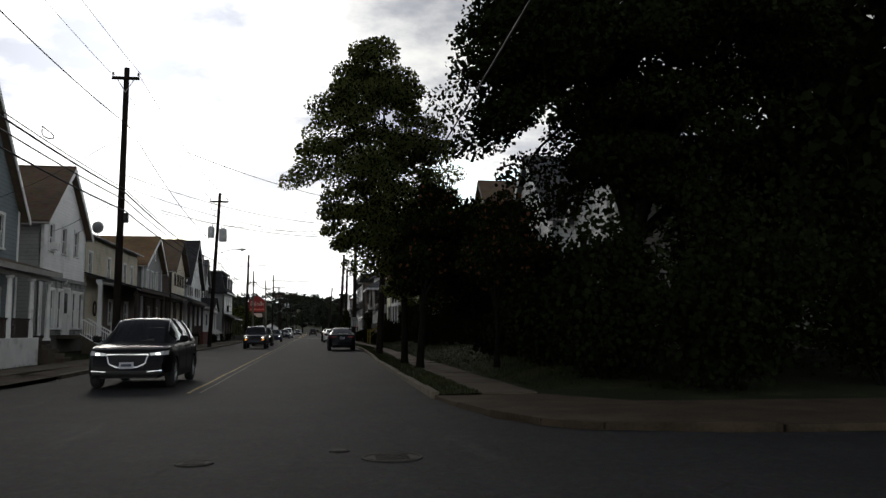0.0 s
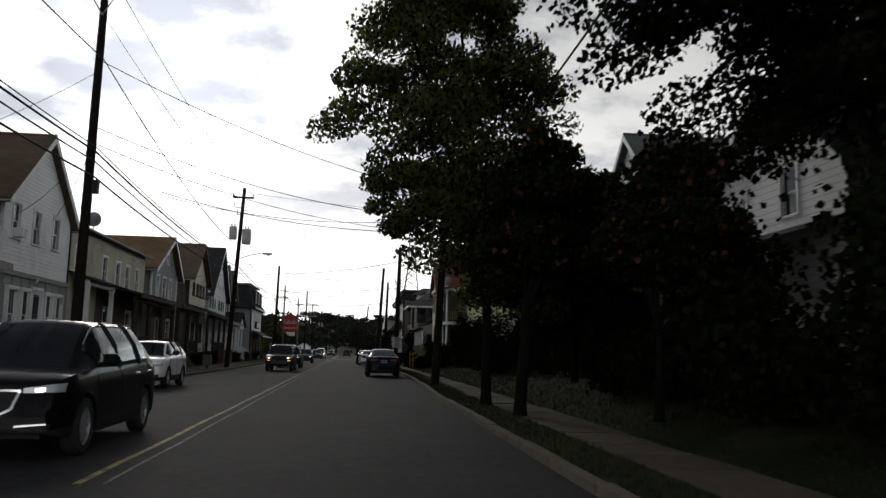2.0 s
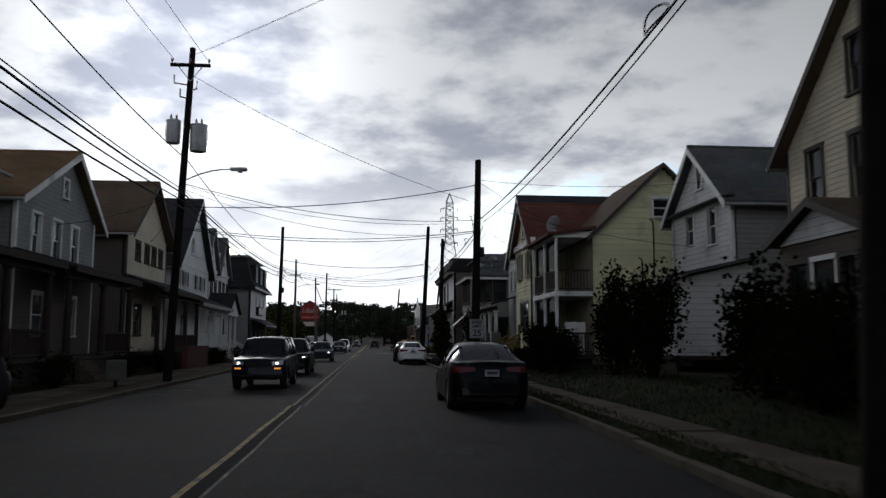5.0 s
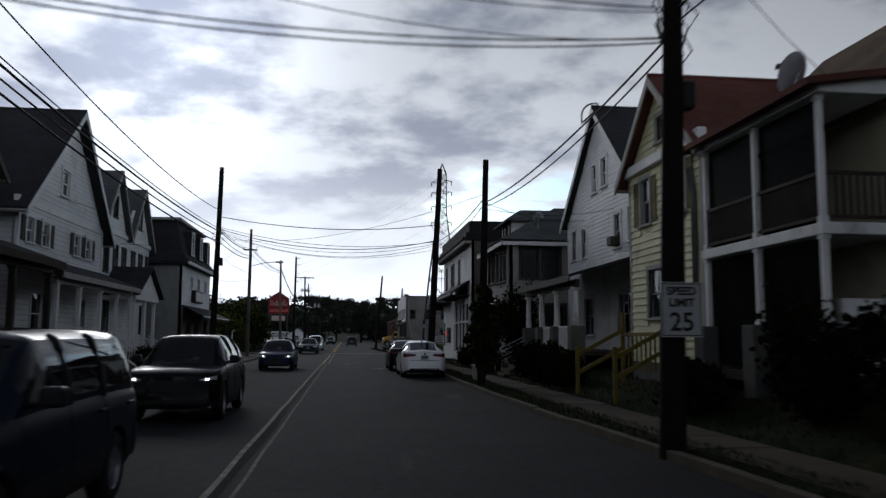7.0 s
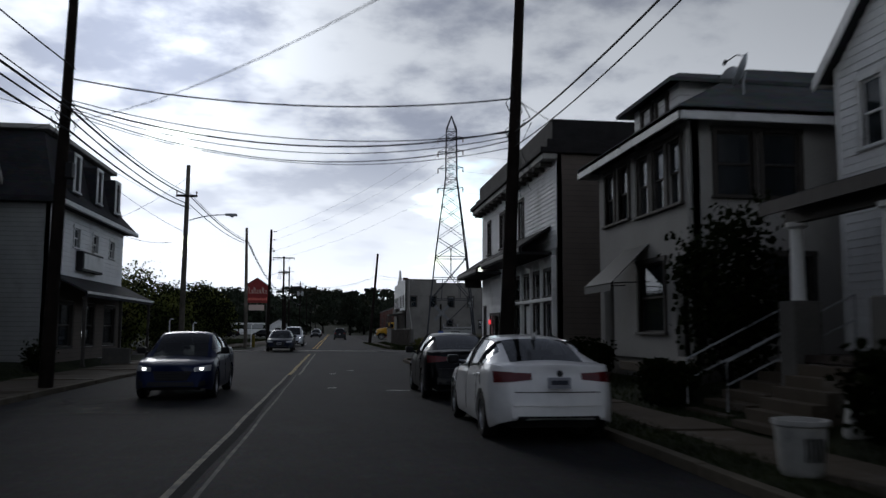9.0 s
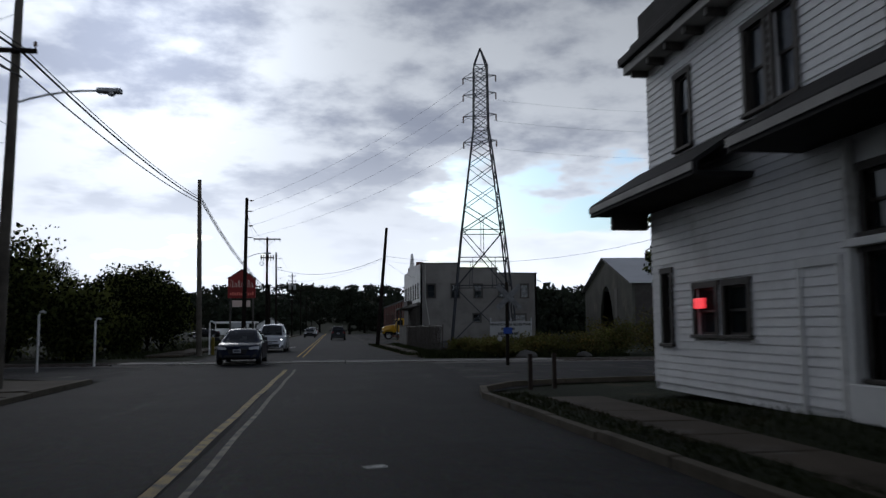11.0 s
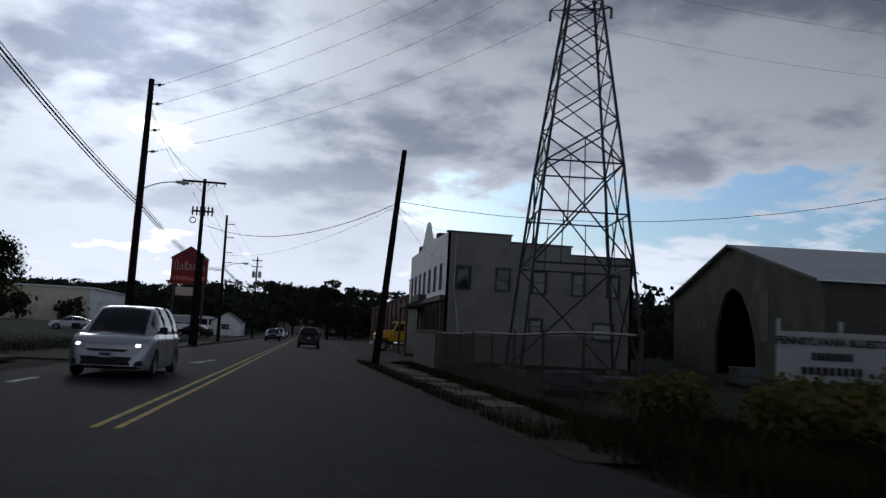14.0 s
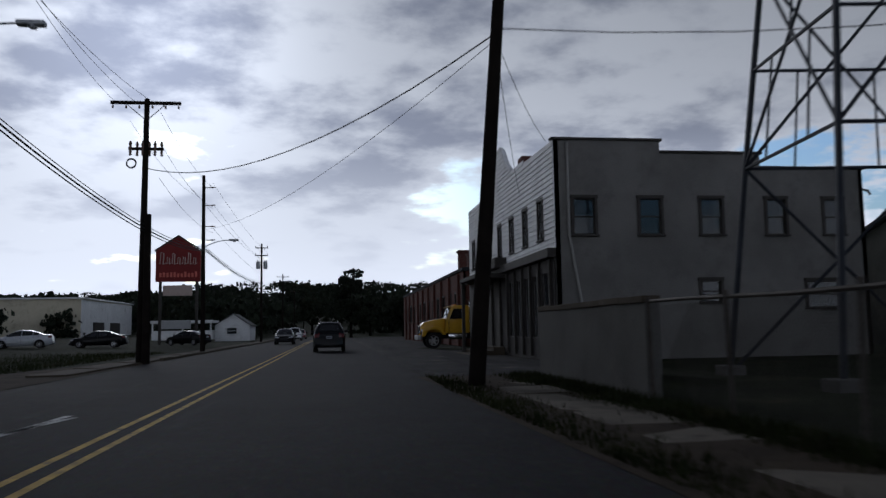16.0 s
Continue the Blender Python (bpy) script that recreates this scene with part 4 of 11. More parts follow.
def gable_house(name, label, side, xf, depth, y0, y1, z0, ze, zp, wallmat, roofmat, front, flank=(), trim=None, boarded=None, step=0.2, oh=0.38, shutters=None, peak=None, roof_label="", sidemat=None, flank_boards=True, group="houses along the street"):
    """A house whose gable faces the road. side: 1 east of the road, -1 west. front: windows (y, z, w, h, cover, bars); flank: (distance from the front, z, w, h) on the south wall."""
    trim = trim or TRIM
    root = thing(name, (xf + side * depth / 2, (y0 + y1) / 2, land(xf + side * 2, y0)), label, "house", group)
    yc = peak if peak is not None else (y0 + y1) / 2
    N = (-side, 0, 0)
    fat = frame_of((xf, y1 if side > 0 else y0, 0), N)
    lx = lambda y: (y1 - y) if side > 0 else (y - y0)
    width = y1 - y0
    tops = sorted([(0.0, ze), (lx(yc), zp), (width, ze)])
    holes = [(lx(y) - w / 2, lx(y) + w / 2, z - h / 2, z + h / 2) for y, z, w, h, *_ in front]
    f = wall("front_wall", root, fat, width, z0, tops, holes, wallmat)
    if boarded:
        boards(f, fat, width, z0 + 0.02, tops, [(a - 0.1, b + 0.1, c - 0.08, d + 0.12) for a, b, c, d in holes], boarded, step)
    for y, z, w, h, *more in front:
        window(root, fat, lx(y), z, w, h, trim, more[1] if len(more) > 1 else 1, more[0] if more else "", shutters if len(more) > 2 and more[2] else None)
    sm = sidemat or wallmat
    sat = frame_of((xf if side > 0 else xf - depth, y0, 0), (0, -1, 0))
    sx = lambda d: d if side > 0 else depth - d
    sholes = [(sx(d) - w / 2, sx(d) + w / 2, z - h / 2, z + h / 2) for d, z, w, h in flank]
    stops = [(0.0, ze), (depth, ze)]
    g = wall("side_wall", root, sat, depth, z0, stops, sholes, sm)
    if boarded and flank_boards:
        boards(g, sat, min(depth, 8.0) if side > 0 else depth, z0 + 0.02, stops, [(a - 0.1, b + 0.1, c - 0.08, d + 0.12) for a, b, c, d in sholes], boarded, step)
    for d, z, w, h in flank:
        window(root, sat, sx(d), z, w, h, trim)
    nat = frame_of((xf + side * depth if side > 0 else xf, y1, 0), (0, 1, 0))
    wall("side_wall", root, nat, depth, z0, stops, [], sm)
    bat = frame_of((xf + side * depth, y0 if side > 0 else y1, 0), (side, 0, 0))
    btops = sorted([(0.0, ze), ((yc - y0) if side > 0 else (y1 - yc), zp), (width, ze)])
    wall("back_wall", root, bat, width, z0, btops, [], sm)
    # foundation
    bm = bmesh.new()
    box(bm, xf, xf + side * depth, y0 + 0.03, y1 - 0.03, -0.2, z0 + 0.01)
    part("foundation", bm, BLOCK, root)
    # roof
    xo, xb = xf - side * oh, xf + side * (depth + oh)
    for ya, yb in ((y0, yc), (y1, yc)):
        slope = (zp - ze) / abs(yb - ya)
        out = oh * (1 if yb > ya else -1)
        bm = bmesh.new()
        slab_roof(bm, (xo, ya - out, ze - slope * oh + 0.14), (xb, ya - out, ze - slope * oh + 0.14), (xb, yb, zp + 0.14), (xo, yb, zp + 0.14))
        part("roof", bm, roofmat, root, roof_label)
        bm = bmesh.new()
        prism(bm, [(xo - side * 0.03, ya - out, ze - slope * oh - 0.16), (xo - side * 0.03, yb, zp - 0.16), (xo - side * 0.03, yb, zp + 0.1), (xo - side * 0.03, ya - out, ze - slope * oh + 0.1)], (side * 0.05, 0, 0))
        part("rake_board", bm, trim, root)
        bm = bmesh.new()
        tube(bm, (xo, ya - out * 1.15, ze - slope * oh - 0.02), (xb, ya - out * 1.15, ze - slope * oh - 0.02), 0.06, n=8)
        part("gutter", bm, FASCIA, root)
    bm = bmesh.new()
    tube(bm, (xo, yc, zp + 0.14), (xb, yc, zp + 0.14), 0.07, n=8)
    part("ridge_cap", bm, roofmat, root)
    for y in (y0, y1):
        bm = bmesh.new()
        box(bm, xf - side * 0.04, xf + side * 0.1, y - 0.04 if y == y0 else y - 0.1, y + 0.1 if y == y0 else y + 0.04, z0, ze)
        part("corner_board", bm, trim, root)
    return root, fat, lx


def baluster_rail(parent, a, b, z, h, mat, gap=0.13, name="railing", label=""):
    """A rail with uprights between two points at floor height z."""
    a, b = Vector((*a, z)), Vector((*b, z)) if len(b) == 2 else Vector(b)
    bm = bmesh.new()
    d = b - a
    t = Vector((d.y, -d.x, 0)).normalized() * 0.03
    prism(bm, [a + t + Z * (h - 0.07), b + t + Z * (h - 0.07), b + t + Z * h, a + t + Z * h], -2 * t)
    rail = part(name, bm, mat, parent, label)
    bm = bmesh.new()
    prism(bm, [a + t + Z * 0.08, b + t + Z * 0.08, b + t + Z * 0.14, a + t + Z * 0.14], -2 * t)
    part("bottom_rail", bm, mat, rail)
    bal = bmesh.new()
    box(bal, -0.016, 0.016, -0.016, 0.016, 0.12, h - 0.06)
    mesh = to_mesh("baluster", bal, mat)
    n = max(2, int(d.length / gap))
    for k in range(1, n):
        piece("baluster", mesh, rail, Matrix.Translation(a + d * k / n))
    return rail


def post(parent, x, y, z0, z1, w, mat, kind="square"):
    bm = bmesh.new()
    if kind == "round":
        lathe(bm, [(w * 0.8, 0), (w * 0.8, 0.08), (w * 0.55, 0.12), (w * 0.5, (z1 - z0) * 0.5), (w * 0.42, z1 - z0 - 0.12), (w * 0.75, z1 - z0 - 0.08), (w * 0.75, z1 - z0)], at=(x, y, z0), n=14)
        return part("post", bm, mat, parent, smooth=40)
    box(bm, x - w / 2, x + w / 2, y - w / 2, y + w / 2, z0, z1, 0.01)
    box(bm, x - w * 0.7, x + w * 0.7, y - w * 0.7, y + w * 0.7, z0, z0 + 0.12, 0.01)
    box(bm, x - w * 0.7, x + w * 0.7, y - w * 0.7, y + w * 0.7, z1 - 0.1, z1, 0.01)
    return part("post", bm, mat, parent)


def steps(parent, x0, x1, y0, y1, z1, zg, mat, name="steps", label=""):
    """A flight down from z1 at x0 to the ground zg at x1."""
    n = max(2, round((z1 - zg) / 0.18))
    for k in range(n):
        a = x0 + (x1 - x0) * k / n
        b = x0 + (x1 - x0) * (k + 1) / n
        bm = bmesh.new()
        box(bm, a, b, y0, y1, zg - 0.1, z1 - (k + 1) * (z1 - zg) / n + 0.02, 0.012)
        part("step", bm, mat, parent, label)


def porch(parent, side, xf, xo, y0, y1, zfl, zr0, zr1, roofmat, posts, postmat, rail=None, kind="square", w=0.14, ends=(False, False), gap=None, railh=0.9, skirt=None, trim=None):
    """A porch before a front wall at xf, out to xo: deck, posts, railing and a shed roof falling from zr1 to zr0."""
    bm = bmesh.new()
    box(bm, xf - side * 0.02, xo, y0, y1, zfl - 0.14, zfl, 0.015)
    part("deck", bm, WOODDARK, parent, "dark porch deck")
    bm = bmesh.new()
    box(bm, xo + side * 0.1, xo + side * 0.22, y0 + 0.1, y1 - 0.1, -0.2, zfl - 0.14)
    part("skirt", bm, skirt or WOODDARK, parent)
    o = 0.3
    bm = bmesh.new()
    xi, xe = xf - side * 0.03, xo - side * o
    slab_roof(bm, (xi, y0 - o, zr1), (xe, y0 - o, zr0), (xe, y1 + o, zr0), (xi, y1 + o, zr1), 0.1)
    part("porch_roof", bm, roofmat, parent)
    bm = bmesh.new()
    box(bm, xe - side * 0.02, xe + side * 0.03, y0 - o, y1 + o, zr0 - 0.24, zr0 - 0.02)
    box(bm, xo, xo + side * 0.16, y0, y1, zr0 - 0.42, zr0 - 0.14)
    part("fascia", bm, trim or FASCIA, parent)
    for y in posts:
        post(parent, xo + side * 0.09, y, zfl, zr0 - 0.4, w, postmat, kind)
    if rail:
        ys = sorted(posts)
        for a, b in zip(ys, ys[1:]):
            if gap and a < gap < b:
                continue
            baluster_rail(parent, (xo + side * 0.09, a + w / 2), (xo + side * 0.09, b - w / 2), zfl, railh, rail)
        for flag, y in zip(ends, (y0 + 0.08, y1 - 0.08)):
            if flag:
                baluster_rail(parent, (xf - side * 0.05, y), (xo + side * 0.12, y), zfl, railh, rail)


def dish(at, yaw, label, mast=0.7):
    root = thing("satellite_dish", at, label, "satellite dish", "satellite dishes")
    bm = bmesh.new()
    rope(bm, [Vector(at), Vector(at) + Vector((0, 0, mast * 0.6)), Vector(at) + Vector((0.05, -0.05, mast))], 0.022, 8)
    part("mast", bm, GALV, root)
    m = Matrix.Translation(Vector(at) + Vector((0, 0, mast))) @ pose(0, 0, 0, 0, 0, yaw) @ pose(0, 0, 0, 65, 0, 0)
    bm = bmesh.new()
    lathe(bm, [(0.0, 0.0), (0.15, 0.012), (0.28, 0.045), (0.36, 0.085), (0.365, 0.075), (0.28, 0.03), (0.15, -0.004), (0.0, -0.015)], n=24)
    part("reflector", bm, GALV, root, m=m @ Matrix.Diagonal((1, 1.15, 1, 1)), smooth=50)
    bm = bmesh.new()
    rope(bm, [(0, 0.36, 0.06), (0, 0.3, 0.3), (0, 0.06, 0.45)], 0.015, 6)
    box(bm, -0.04, 0.04, 0.0, 0.12, 0.42, 0.5, 0.01)
    part("feed_arm", bm, PLASTIC, root, m=m)
    return root


# west side, from the crossing onwards
def west_houses():
    # blue grey house
    h, at, lx = gable_house("house", "blue grey sided gabled house with a covered porch", -1, -12.4, 11, 33.4, 42.0, 0.9, 6.7, 11.6, SID_BLUE, ROOF_BROWN, [(36, 5.6, 0.8, 1.4), (39.8, 5.6, 0.8, 1.4, "blind"), (37.8, 8.2, 0.7, 1.1), (36.2, 2.4, 1.0, 1.5), (39.6, 2.4, 1.0, 1.5)])
    porch(h, -1, -12.4, -10.5, 33.6, 40.8, 1.0, 3.9, 4.5, ROOF_BROWN, [33.8, 36.1, 38.5, 40.6], TRIM, WOODDARK, gap=39.4, w=0.2, kind="round")
    steps(h, -10.5, -9.2, 38.9, 40.2, 1.0, 0.1, CONCRETE)
    bm = bmesh.new()
    box(bm, -10.4, -10.15, 34.0, 38.2, 0.0, 1.15, 0.02)
    part("skirt_panel", bm, TRIM, h, "white lattice panel under the porch")
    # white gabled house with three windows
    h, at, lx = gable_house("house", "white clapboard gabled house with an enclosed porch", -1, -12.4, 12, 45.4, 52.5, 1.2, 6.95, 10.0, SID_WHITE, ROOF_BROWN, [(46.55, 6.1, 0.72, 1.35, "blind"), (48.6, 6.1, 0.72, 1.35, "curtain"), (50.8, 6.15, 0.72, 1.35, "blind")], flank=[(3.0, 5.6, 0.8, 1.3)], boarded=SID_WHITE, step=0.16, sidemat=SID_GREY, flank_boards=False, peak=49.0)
    bm = bmesh.new()
    box(bm, -12.35, -12.3, 45.45, 52.45, 1.2, 4.0)
    for k in range(9):
        y = 45.5 + k * 0.86
        box(bm, -12.3, -12.24, y, y + 0.1, 1.2, 4.0, 0.01)
    box(bm, -12.38, -12.2, 45.4, 52.5, 3.95, 4.15, 0.02)
    part("porch_front", bm, SID_GREY, h, "grey panelled front of the enclosed porch")
    west = frame_of((-12.2, 45.4, 0), (1, 0, 0))
    door(h, west, 3.35, 1.2, 0.95, 2.35, TRIM, label="white front door with a tall glass pane")
    for y in (0.9, 2.2, 4.7, 5.9):
        window(h, west, y, 2.5, 0.7, 1.9, TRIM, 1, "curtain")
    bm = bmesh.new()
    box(bm, -12.5, -11.2, 48.0, 51.4, 1.0, 1.18, 0.02)
    part("landing", bm, CONCRETE, h)
    steps(h, -11.2, -9.6, 48.2, 49.6, 1.18, 0.15, CONCRETE)
    for y in (48.2, 49.6):
        baluster_rail(h, (-11.3, y), (-9.7, y, 0.2), 1.15, 0.95, TRIM, label="white stair railing")
    bm = bmesh.new()
    tube(bm, (-12.2, 48.6, 4.05), (-12.2, 48.6, 4.0), 0.1, 0.1)
    lathe(bm, [(0.09, 0), (0.1, -0.08), (0.06, -0.16), (0, -0.17)], at=(-12.25, 48.7, 4.0), n=12)
    part("porch_light", bm, TRIM, h)
    ac = bmesh.new()
    box(ac, -12.4, -12.02, 46.3, 46.8, 5.45, 5.8, 0.02)
    part("air_conditioner", ac, TRIM, h, "window air conditioner")
    # long tan row house with the dark porch
    h = thing("row_house", (-16.5, 60.3, 0.3), "long two-storey tan row house with a dark porch", "house", "houses along the street")
    fat = frame_of((-12.6, 53.5, 0), (1, 0, 0))
    wins = [(1.0, 5.35, 0.75, 1.45), (5.4, 5.35, 0.75, 1.45), (7.9, 5.35, 0.75, 1.4), (9.9, 5.35, 0.75, 1.4), (12.1, 5.35, 0.75, 1.4), (6.2, 2.6, 1.1, 1.5), (10.6, 2.6, 1.1, 1.5)]
    holes = [(x - w / 2, x + w / 2, z - hh / 2, z + hh / 2) for x, z, w, hh in wins]
    f = wall("front_wall", h, fat, 14.0, 1.0, [(0, 7.1), (14, 7.1)], holes, SID_TAN)
    boards(f, fat, 14.0, 1.02, [(0, 7.1), (14, 7.1)], [(a - 0.1, b + 0.1, c - 0.08, d + 0.12) for a, b, c, d in holes], SID_TAN, 0.18)
    for k, (x, z, w, hh) in enumerate(wins):
        window(h, fat, x, z, w, hh, TRIM, 1, ("curtain", "blind", "", "blind")[k % 4])
    sat = frame_of((-20.6, 53.5, 0), (0, -1, 0))
    wall("side_wall", h, sat, 8.0, 1.0, [(0, 7.1), (4, 8.6), (8, 7.1)], [(5.6, 6.4, 4.7, 6.1)], SID_TAN)
    window(h, sat, 6.0, 5.4, 0.8, 1.4)
    wall("side_wall", h, frame_of((-12.6, 67.5, 0), (0, 1, 0)), 8.0, 1.0, [(0, 7.1), (4, 8.6), (8, 7.1)], [], SID_TAN)
    wall("back_wall", h, frame_of((-20.6, 67.5, 0), (-1, 0, 0)), 14.0, 1.0, [(0, 7.1), (14, 7.1)], [], SID_TAN)
    bm = bmesh.new()
    box(bm, -20.6, -12.6, 53.52, 67.48, -0.2, 1.01)
    part("foundation", bm, BLOCK, h)
    for xe in (-12.2, -21.0):
        bm = bmesh.new()
        slab_roof(bm, (xe, 53.2, 7.08), (xe, 67.6, 7.08), (-16.6, 67.6, 8.7), (-16.6, 53.2, 8.7))
        part("roof", bm, ROOF_DARK, h)
        bm = bmesh.new()
        tube(bm, (xe, 53.2, 7.0), (xe, 67.6, 7.0), 0.07)
        part("gutter", bm, FASCIA, h)
    for y in (53.7, 57.6):
        post(h, -11.75, y, 1.0, 4.2, 0.2, TRIM)
    bm = bmesh.new()
    box(bm, -12.58, -11.55, 53.6, 57.75, 0.82, 1.0, 0.02)
    part("deck", bm, WOODDARK, h, "narrow dark porch deck")
    bm = bmesh.new()
    box(bm, -11.95, -11.6, 53.5, 57.75, 4.2, 4.42, 0.02)
    part("porch_beam", bm, TRIM, h, "white beam above the porch posts")
    bm = bmesh.new()
    slab_roof(bm, (-12.57, 53.3, 4.85), (-11.3, 53.3, 4.45), (-11.3, 57.65, 4.45), (-12.57, 57.65, 4.85), 0.09)
    part("porch_roof", bm, ROOF_DARK, h)
    bm = bmesh.new()
    rope(bm, [(-12.5, 55.6 + 0.3 * math.cos(a), 2.75 + 0.42 * math.sin(a)) for a in np.linspace(0, 2 * math.pi, 18)], 0.05, 6)
    part("wreath", bm, WOODDARK, h, "dark oval wreath on the siding")
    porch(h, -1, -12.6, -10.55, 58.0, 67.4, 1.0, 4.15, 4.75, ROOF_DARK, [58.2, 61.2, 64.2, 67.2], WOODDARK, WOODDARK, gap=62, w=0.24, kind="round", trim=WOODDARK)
    low = frame_of((-12.555, 57.8, 0), (1, 0, 0))
    # thin overlay; the deep shade of the porch is put into its dark brown
    wall("lower_front", h, low, 9.6, 1.0, [(0, 4.6), (9.6, 4.6)], [(1.3, 2.5, 1.75, 3.5), (5.7, 6.9, 1.75, 3.5)], SID_DARK, "ground floor overlay darkened for the shade under the porch", 0.04)
    steps(h, -11.2, -9.8, 54.2, 55.6, 1.0, 0.15, WOODDARK)
    for y in (54.15, 55.65):
        baluster_rail(h, (-11.3, y), (-9.9, y, 0.2), 1.0, 0.95, TRIM, label="white picket stair railing")
    dish((-13.4, 59.2, 7.45), 200, "grey satellite dish on the row house eave")
    # rust-roofed gabled house
    h, at, lx = gable_house("house", "dark sided gabled house with a rust brown roof", -1, -12.4, 13, 68.6, 76.4, 1.0, 6.6, 9.0, SID_GREY, ROOF_ORANGE, [(70.3, 5.4, 0.7, 1.5, "curtain"), (72.2, 5.4, 0.8, 1.5, "curtain"), (74.1, 5.4, 0.7, 1.5, "curtain"), (72.9, 7.55, 0.45, 0.7), (70.8, 2.5, 1.1, 1.5), (74, 2.5, 1.1, 1.5)], peak=73.2, roof_label="rust brown shingled roof", oh=0.45)
    porch(h, -1, -12.4, -10.55, 68.8, 76.2, 1.0, 4.15, 4.75, ROOF_DARK, [69, 72.6, 76], WOODDARK, WOODDARK, gap=70, w=0.24, kind="round", trim=WOODDARK)
    low = frame_of((-12.355, 68.7, 0), (1, 0, 0))
    # porch shade put into a dark overlay on this front as well
    wall("lower_front", h, low, 7.6, 1.0, [(0, 4.6), (7.6, 4.6)], [(1.5, 2.7, 1.65, 3.4), (4.7, 5.9, 1.65, 3.4)], SID_DARK, "ground floor overlay darkened for the shade under the porch", 0.04)
    steps(h, -10.6, -9.7, 69.8, 71.2, 1.0, 0.15, CONCRETE)
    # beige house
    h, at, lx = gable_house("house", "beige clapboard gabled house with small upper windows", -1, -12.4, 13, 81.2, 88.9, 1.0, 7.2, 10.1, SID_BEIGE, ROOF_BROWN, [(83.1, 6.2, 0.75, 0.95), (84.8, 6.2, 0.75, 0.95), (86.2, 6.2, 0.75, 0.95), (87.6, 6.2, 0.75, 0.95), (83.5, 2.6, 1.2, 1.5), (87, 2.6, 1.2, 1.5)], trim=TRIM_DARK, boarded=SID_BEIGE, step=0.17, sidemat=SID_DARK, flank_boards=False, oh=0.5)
    porch(h, -1, -12.4, -10.7, 81.2, 90.6, 1.0, 4.2, 4.9, ROOF_DARK, [81.4, 84.4, 87.4, 90.4], WOODDARK, WOODDARK, gap=83, w=0.2, trim=WOODDARK)
    bm = bmesh.new()
    box(bm, -10.0, -9.7, 83.4, 88.6, 0.0, 1.2, 0.02)
    box(bm, -10.05, -9.65, 83.35, 88.65, 1.2, 1.28, 0.02)
    part("garden_wall", bm, BRICK, h, "low red brick front wall")
    # white house with the steep dark roof
    h, at, lx = gable_house("house", "white sided house with a steep charcoal gable", -1, -12.6, 13, 92.2, 102.4, 1.0, 6.6, 11.35, SID_PALE, ROOF_DARK, [(93.3, 5.65, 0.75, 0.95, "", 2, 1), (94.9, 5.65, 0.75, 0.95, "", 2, 1), (98.7, 5.65, 0.75, 0.95, "", 2, 1), (100.3, 5.65, 0.75, 0.95, "", 2, 1), (96.9, 8.1, 0.9, 1.1, "curtain", 2), (94.4, 2.5, 1.2, 1.6), (99.6, 2.5, 1.2, 1.6)], shutters=TRIM_DARK, oh=0.5, peak=97.6)
    bm = bmesh.new()
    box(bm, -12.72, -12.55, 92.0, 102.4, 6.55, 6.8, 0.02)
    part("belt_course", bm, TRIM, h)
    porch(h, -1, -12.6, -10.9, 91.6, 102.0, 1.1, 3.95, 4.7, ROOF_DARK, [91.8, 94.3, 97, 99.5, 101.8], TRIM, TRIM, gap=98, w=0.17)
    steps(h, -10.9, -9.7, 97.4, 98.8, 1.1, 0.15, CONCRETE)
    for y in (97.4, 98.8):
        baluster_rail(h, (-10.9, y), (-9.8, y, 0.2), 1.0, 0.9, TRIM, label="white picket stair railing")
    # twin-gabled house
    h = thing("twin_gabled_house", (-18, 109.4, 0.3), "grey sided two-storey house with twin gables", "house", "houses along the street")
    fat = frame_of((-13.3, 104.4, 0), (1, 0, 0))
    wins = [(1.2, 5.8, 0.7, 1.5), (2.9, 5.8, 0.7, 1.5), (4.6, 5.8, 0.7, 1.5), (6.6, 5.8, 0.7, 1.5), (8.3, 5.8, 0.7, 1.5), (10.0, 5.8, 0.7, 1.5), (2.6, 8.7, 0.6, 1.1), (7.9, 8.7, 0.6, 1.1), (1.5, 2.6, 0.9, 1.6), (9.2, 2.6, 0.9, 1.6)]
    holes = [(x - w / 2, x + w / 2, z - hh / 2, z + hh / 2) for x, z, w, hh in wins]
    tops = [(0, 7.3), (2.6, 10.6), (5.25, 7.35), (7.9, 10.5), (10.5, 7.3)]
    wall("front_wall", h, fat, 10.5, 1.0, tops, holes, SID_PALE)
    for k, (x, z, w, hh) in enumerate(wins):
        window(h, fat, x, z, w, hh, TRIM_DARK, 1, ("", "curtain", "blind")[k % 3])
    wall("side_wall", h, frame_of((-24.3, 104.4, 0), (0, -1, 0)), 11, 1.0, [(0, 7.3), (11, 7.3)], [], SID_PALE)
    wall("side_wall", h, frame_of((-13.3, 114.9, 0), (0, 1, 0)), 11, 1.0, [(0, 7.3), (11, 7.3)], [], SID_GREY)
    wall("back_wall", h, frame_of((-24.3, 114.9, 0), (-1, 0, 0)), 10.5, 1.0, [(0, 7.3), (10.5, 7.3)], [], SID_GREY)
    bm = bmesh.new()
    box(bm, -24.3, -13.3, 104.43, 114.87, -0.2, 1.01)
    part("foundation", bm, BLOCK, h)
    bm = bmesh.new()
    box(bm, -13.42, -13.2, 104.2, 115.1, 7.15, 7.4, 0.02)
    part("belt_course", bm, TRIM, h)
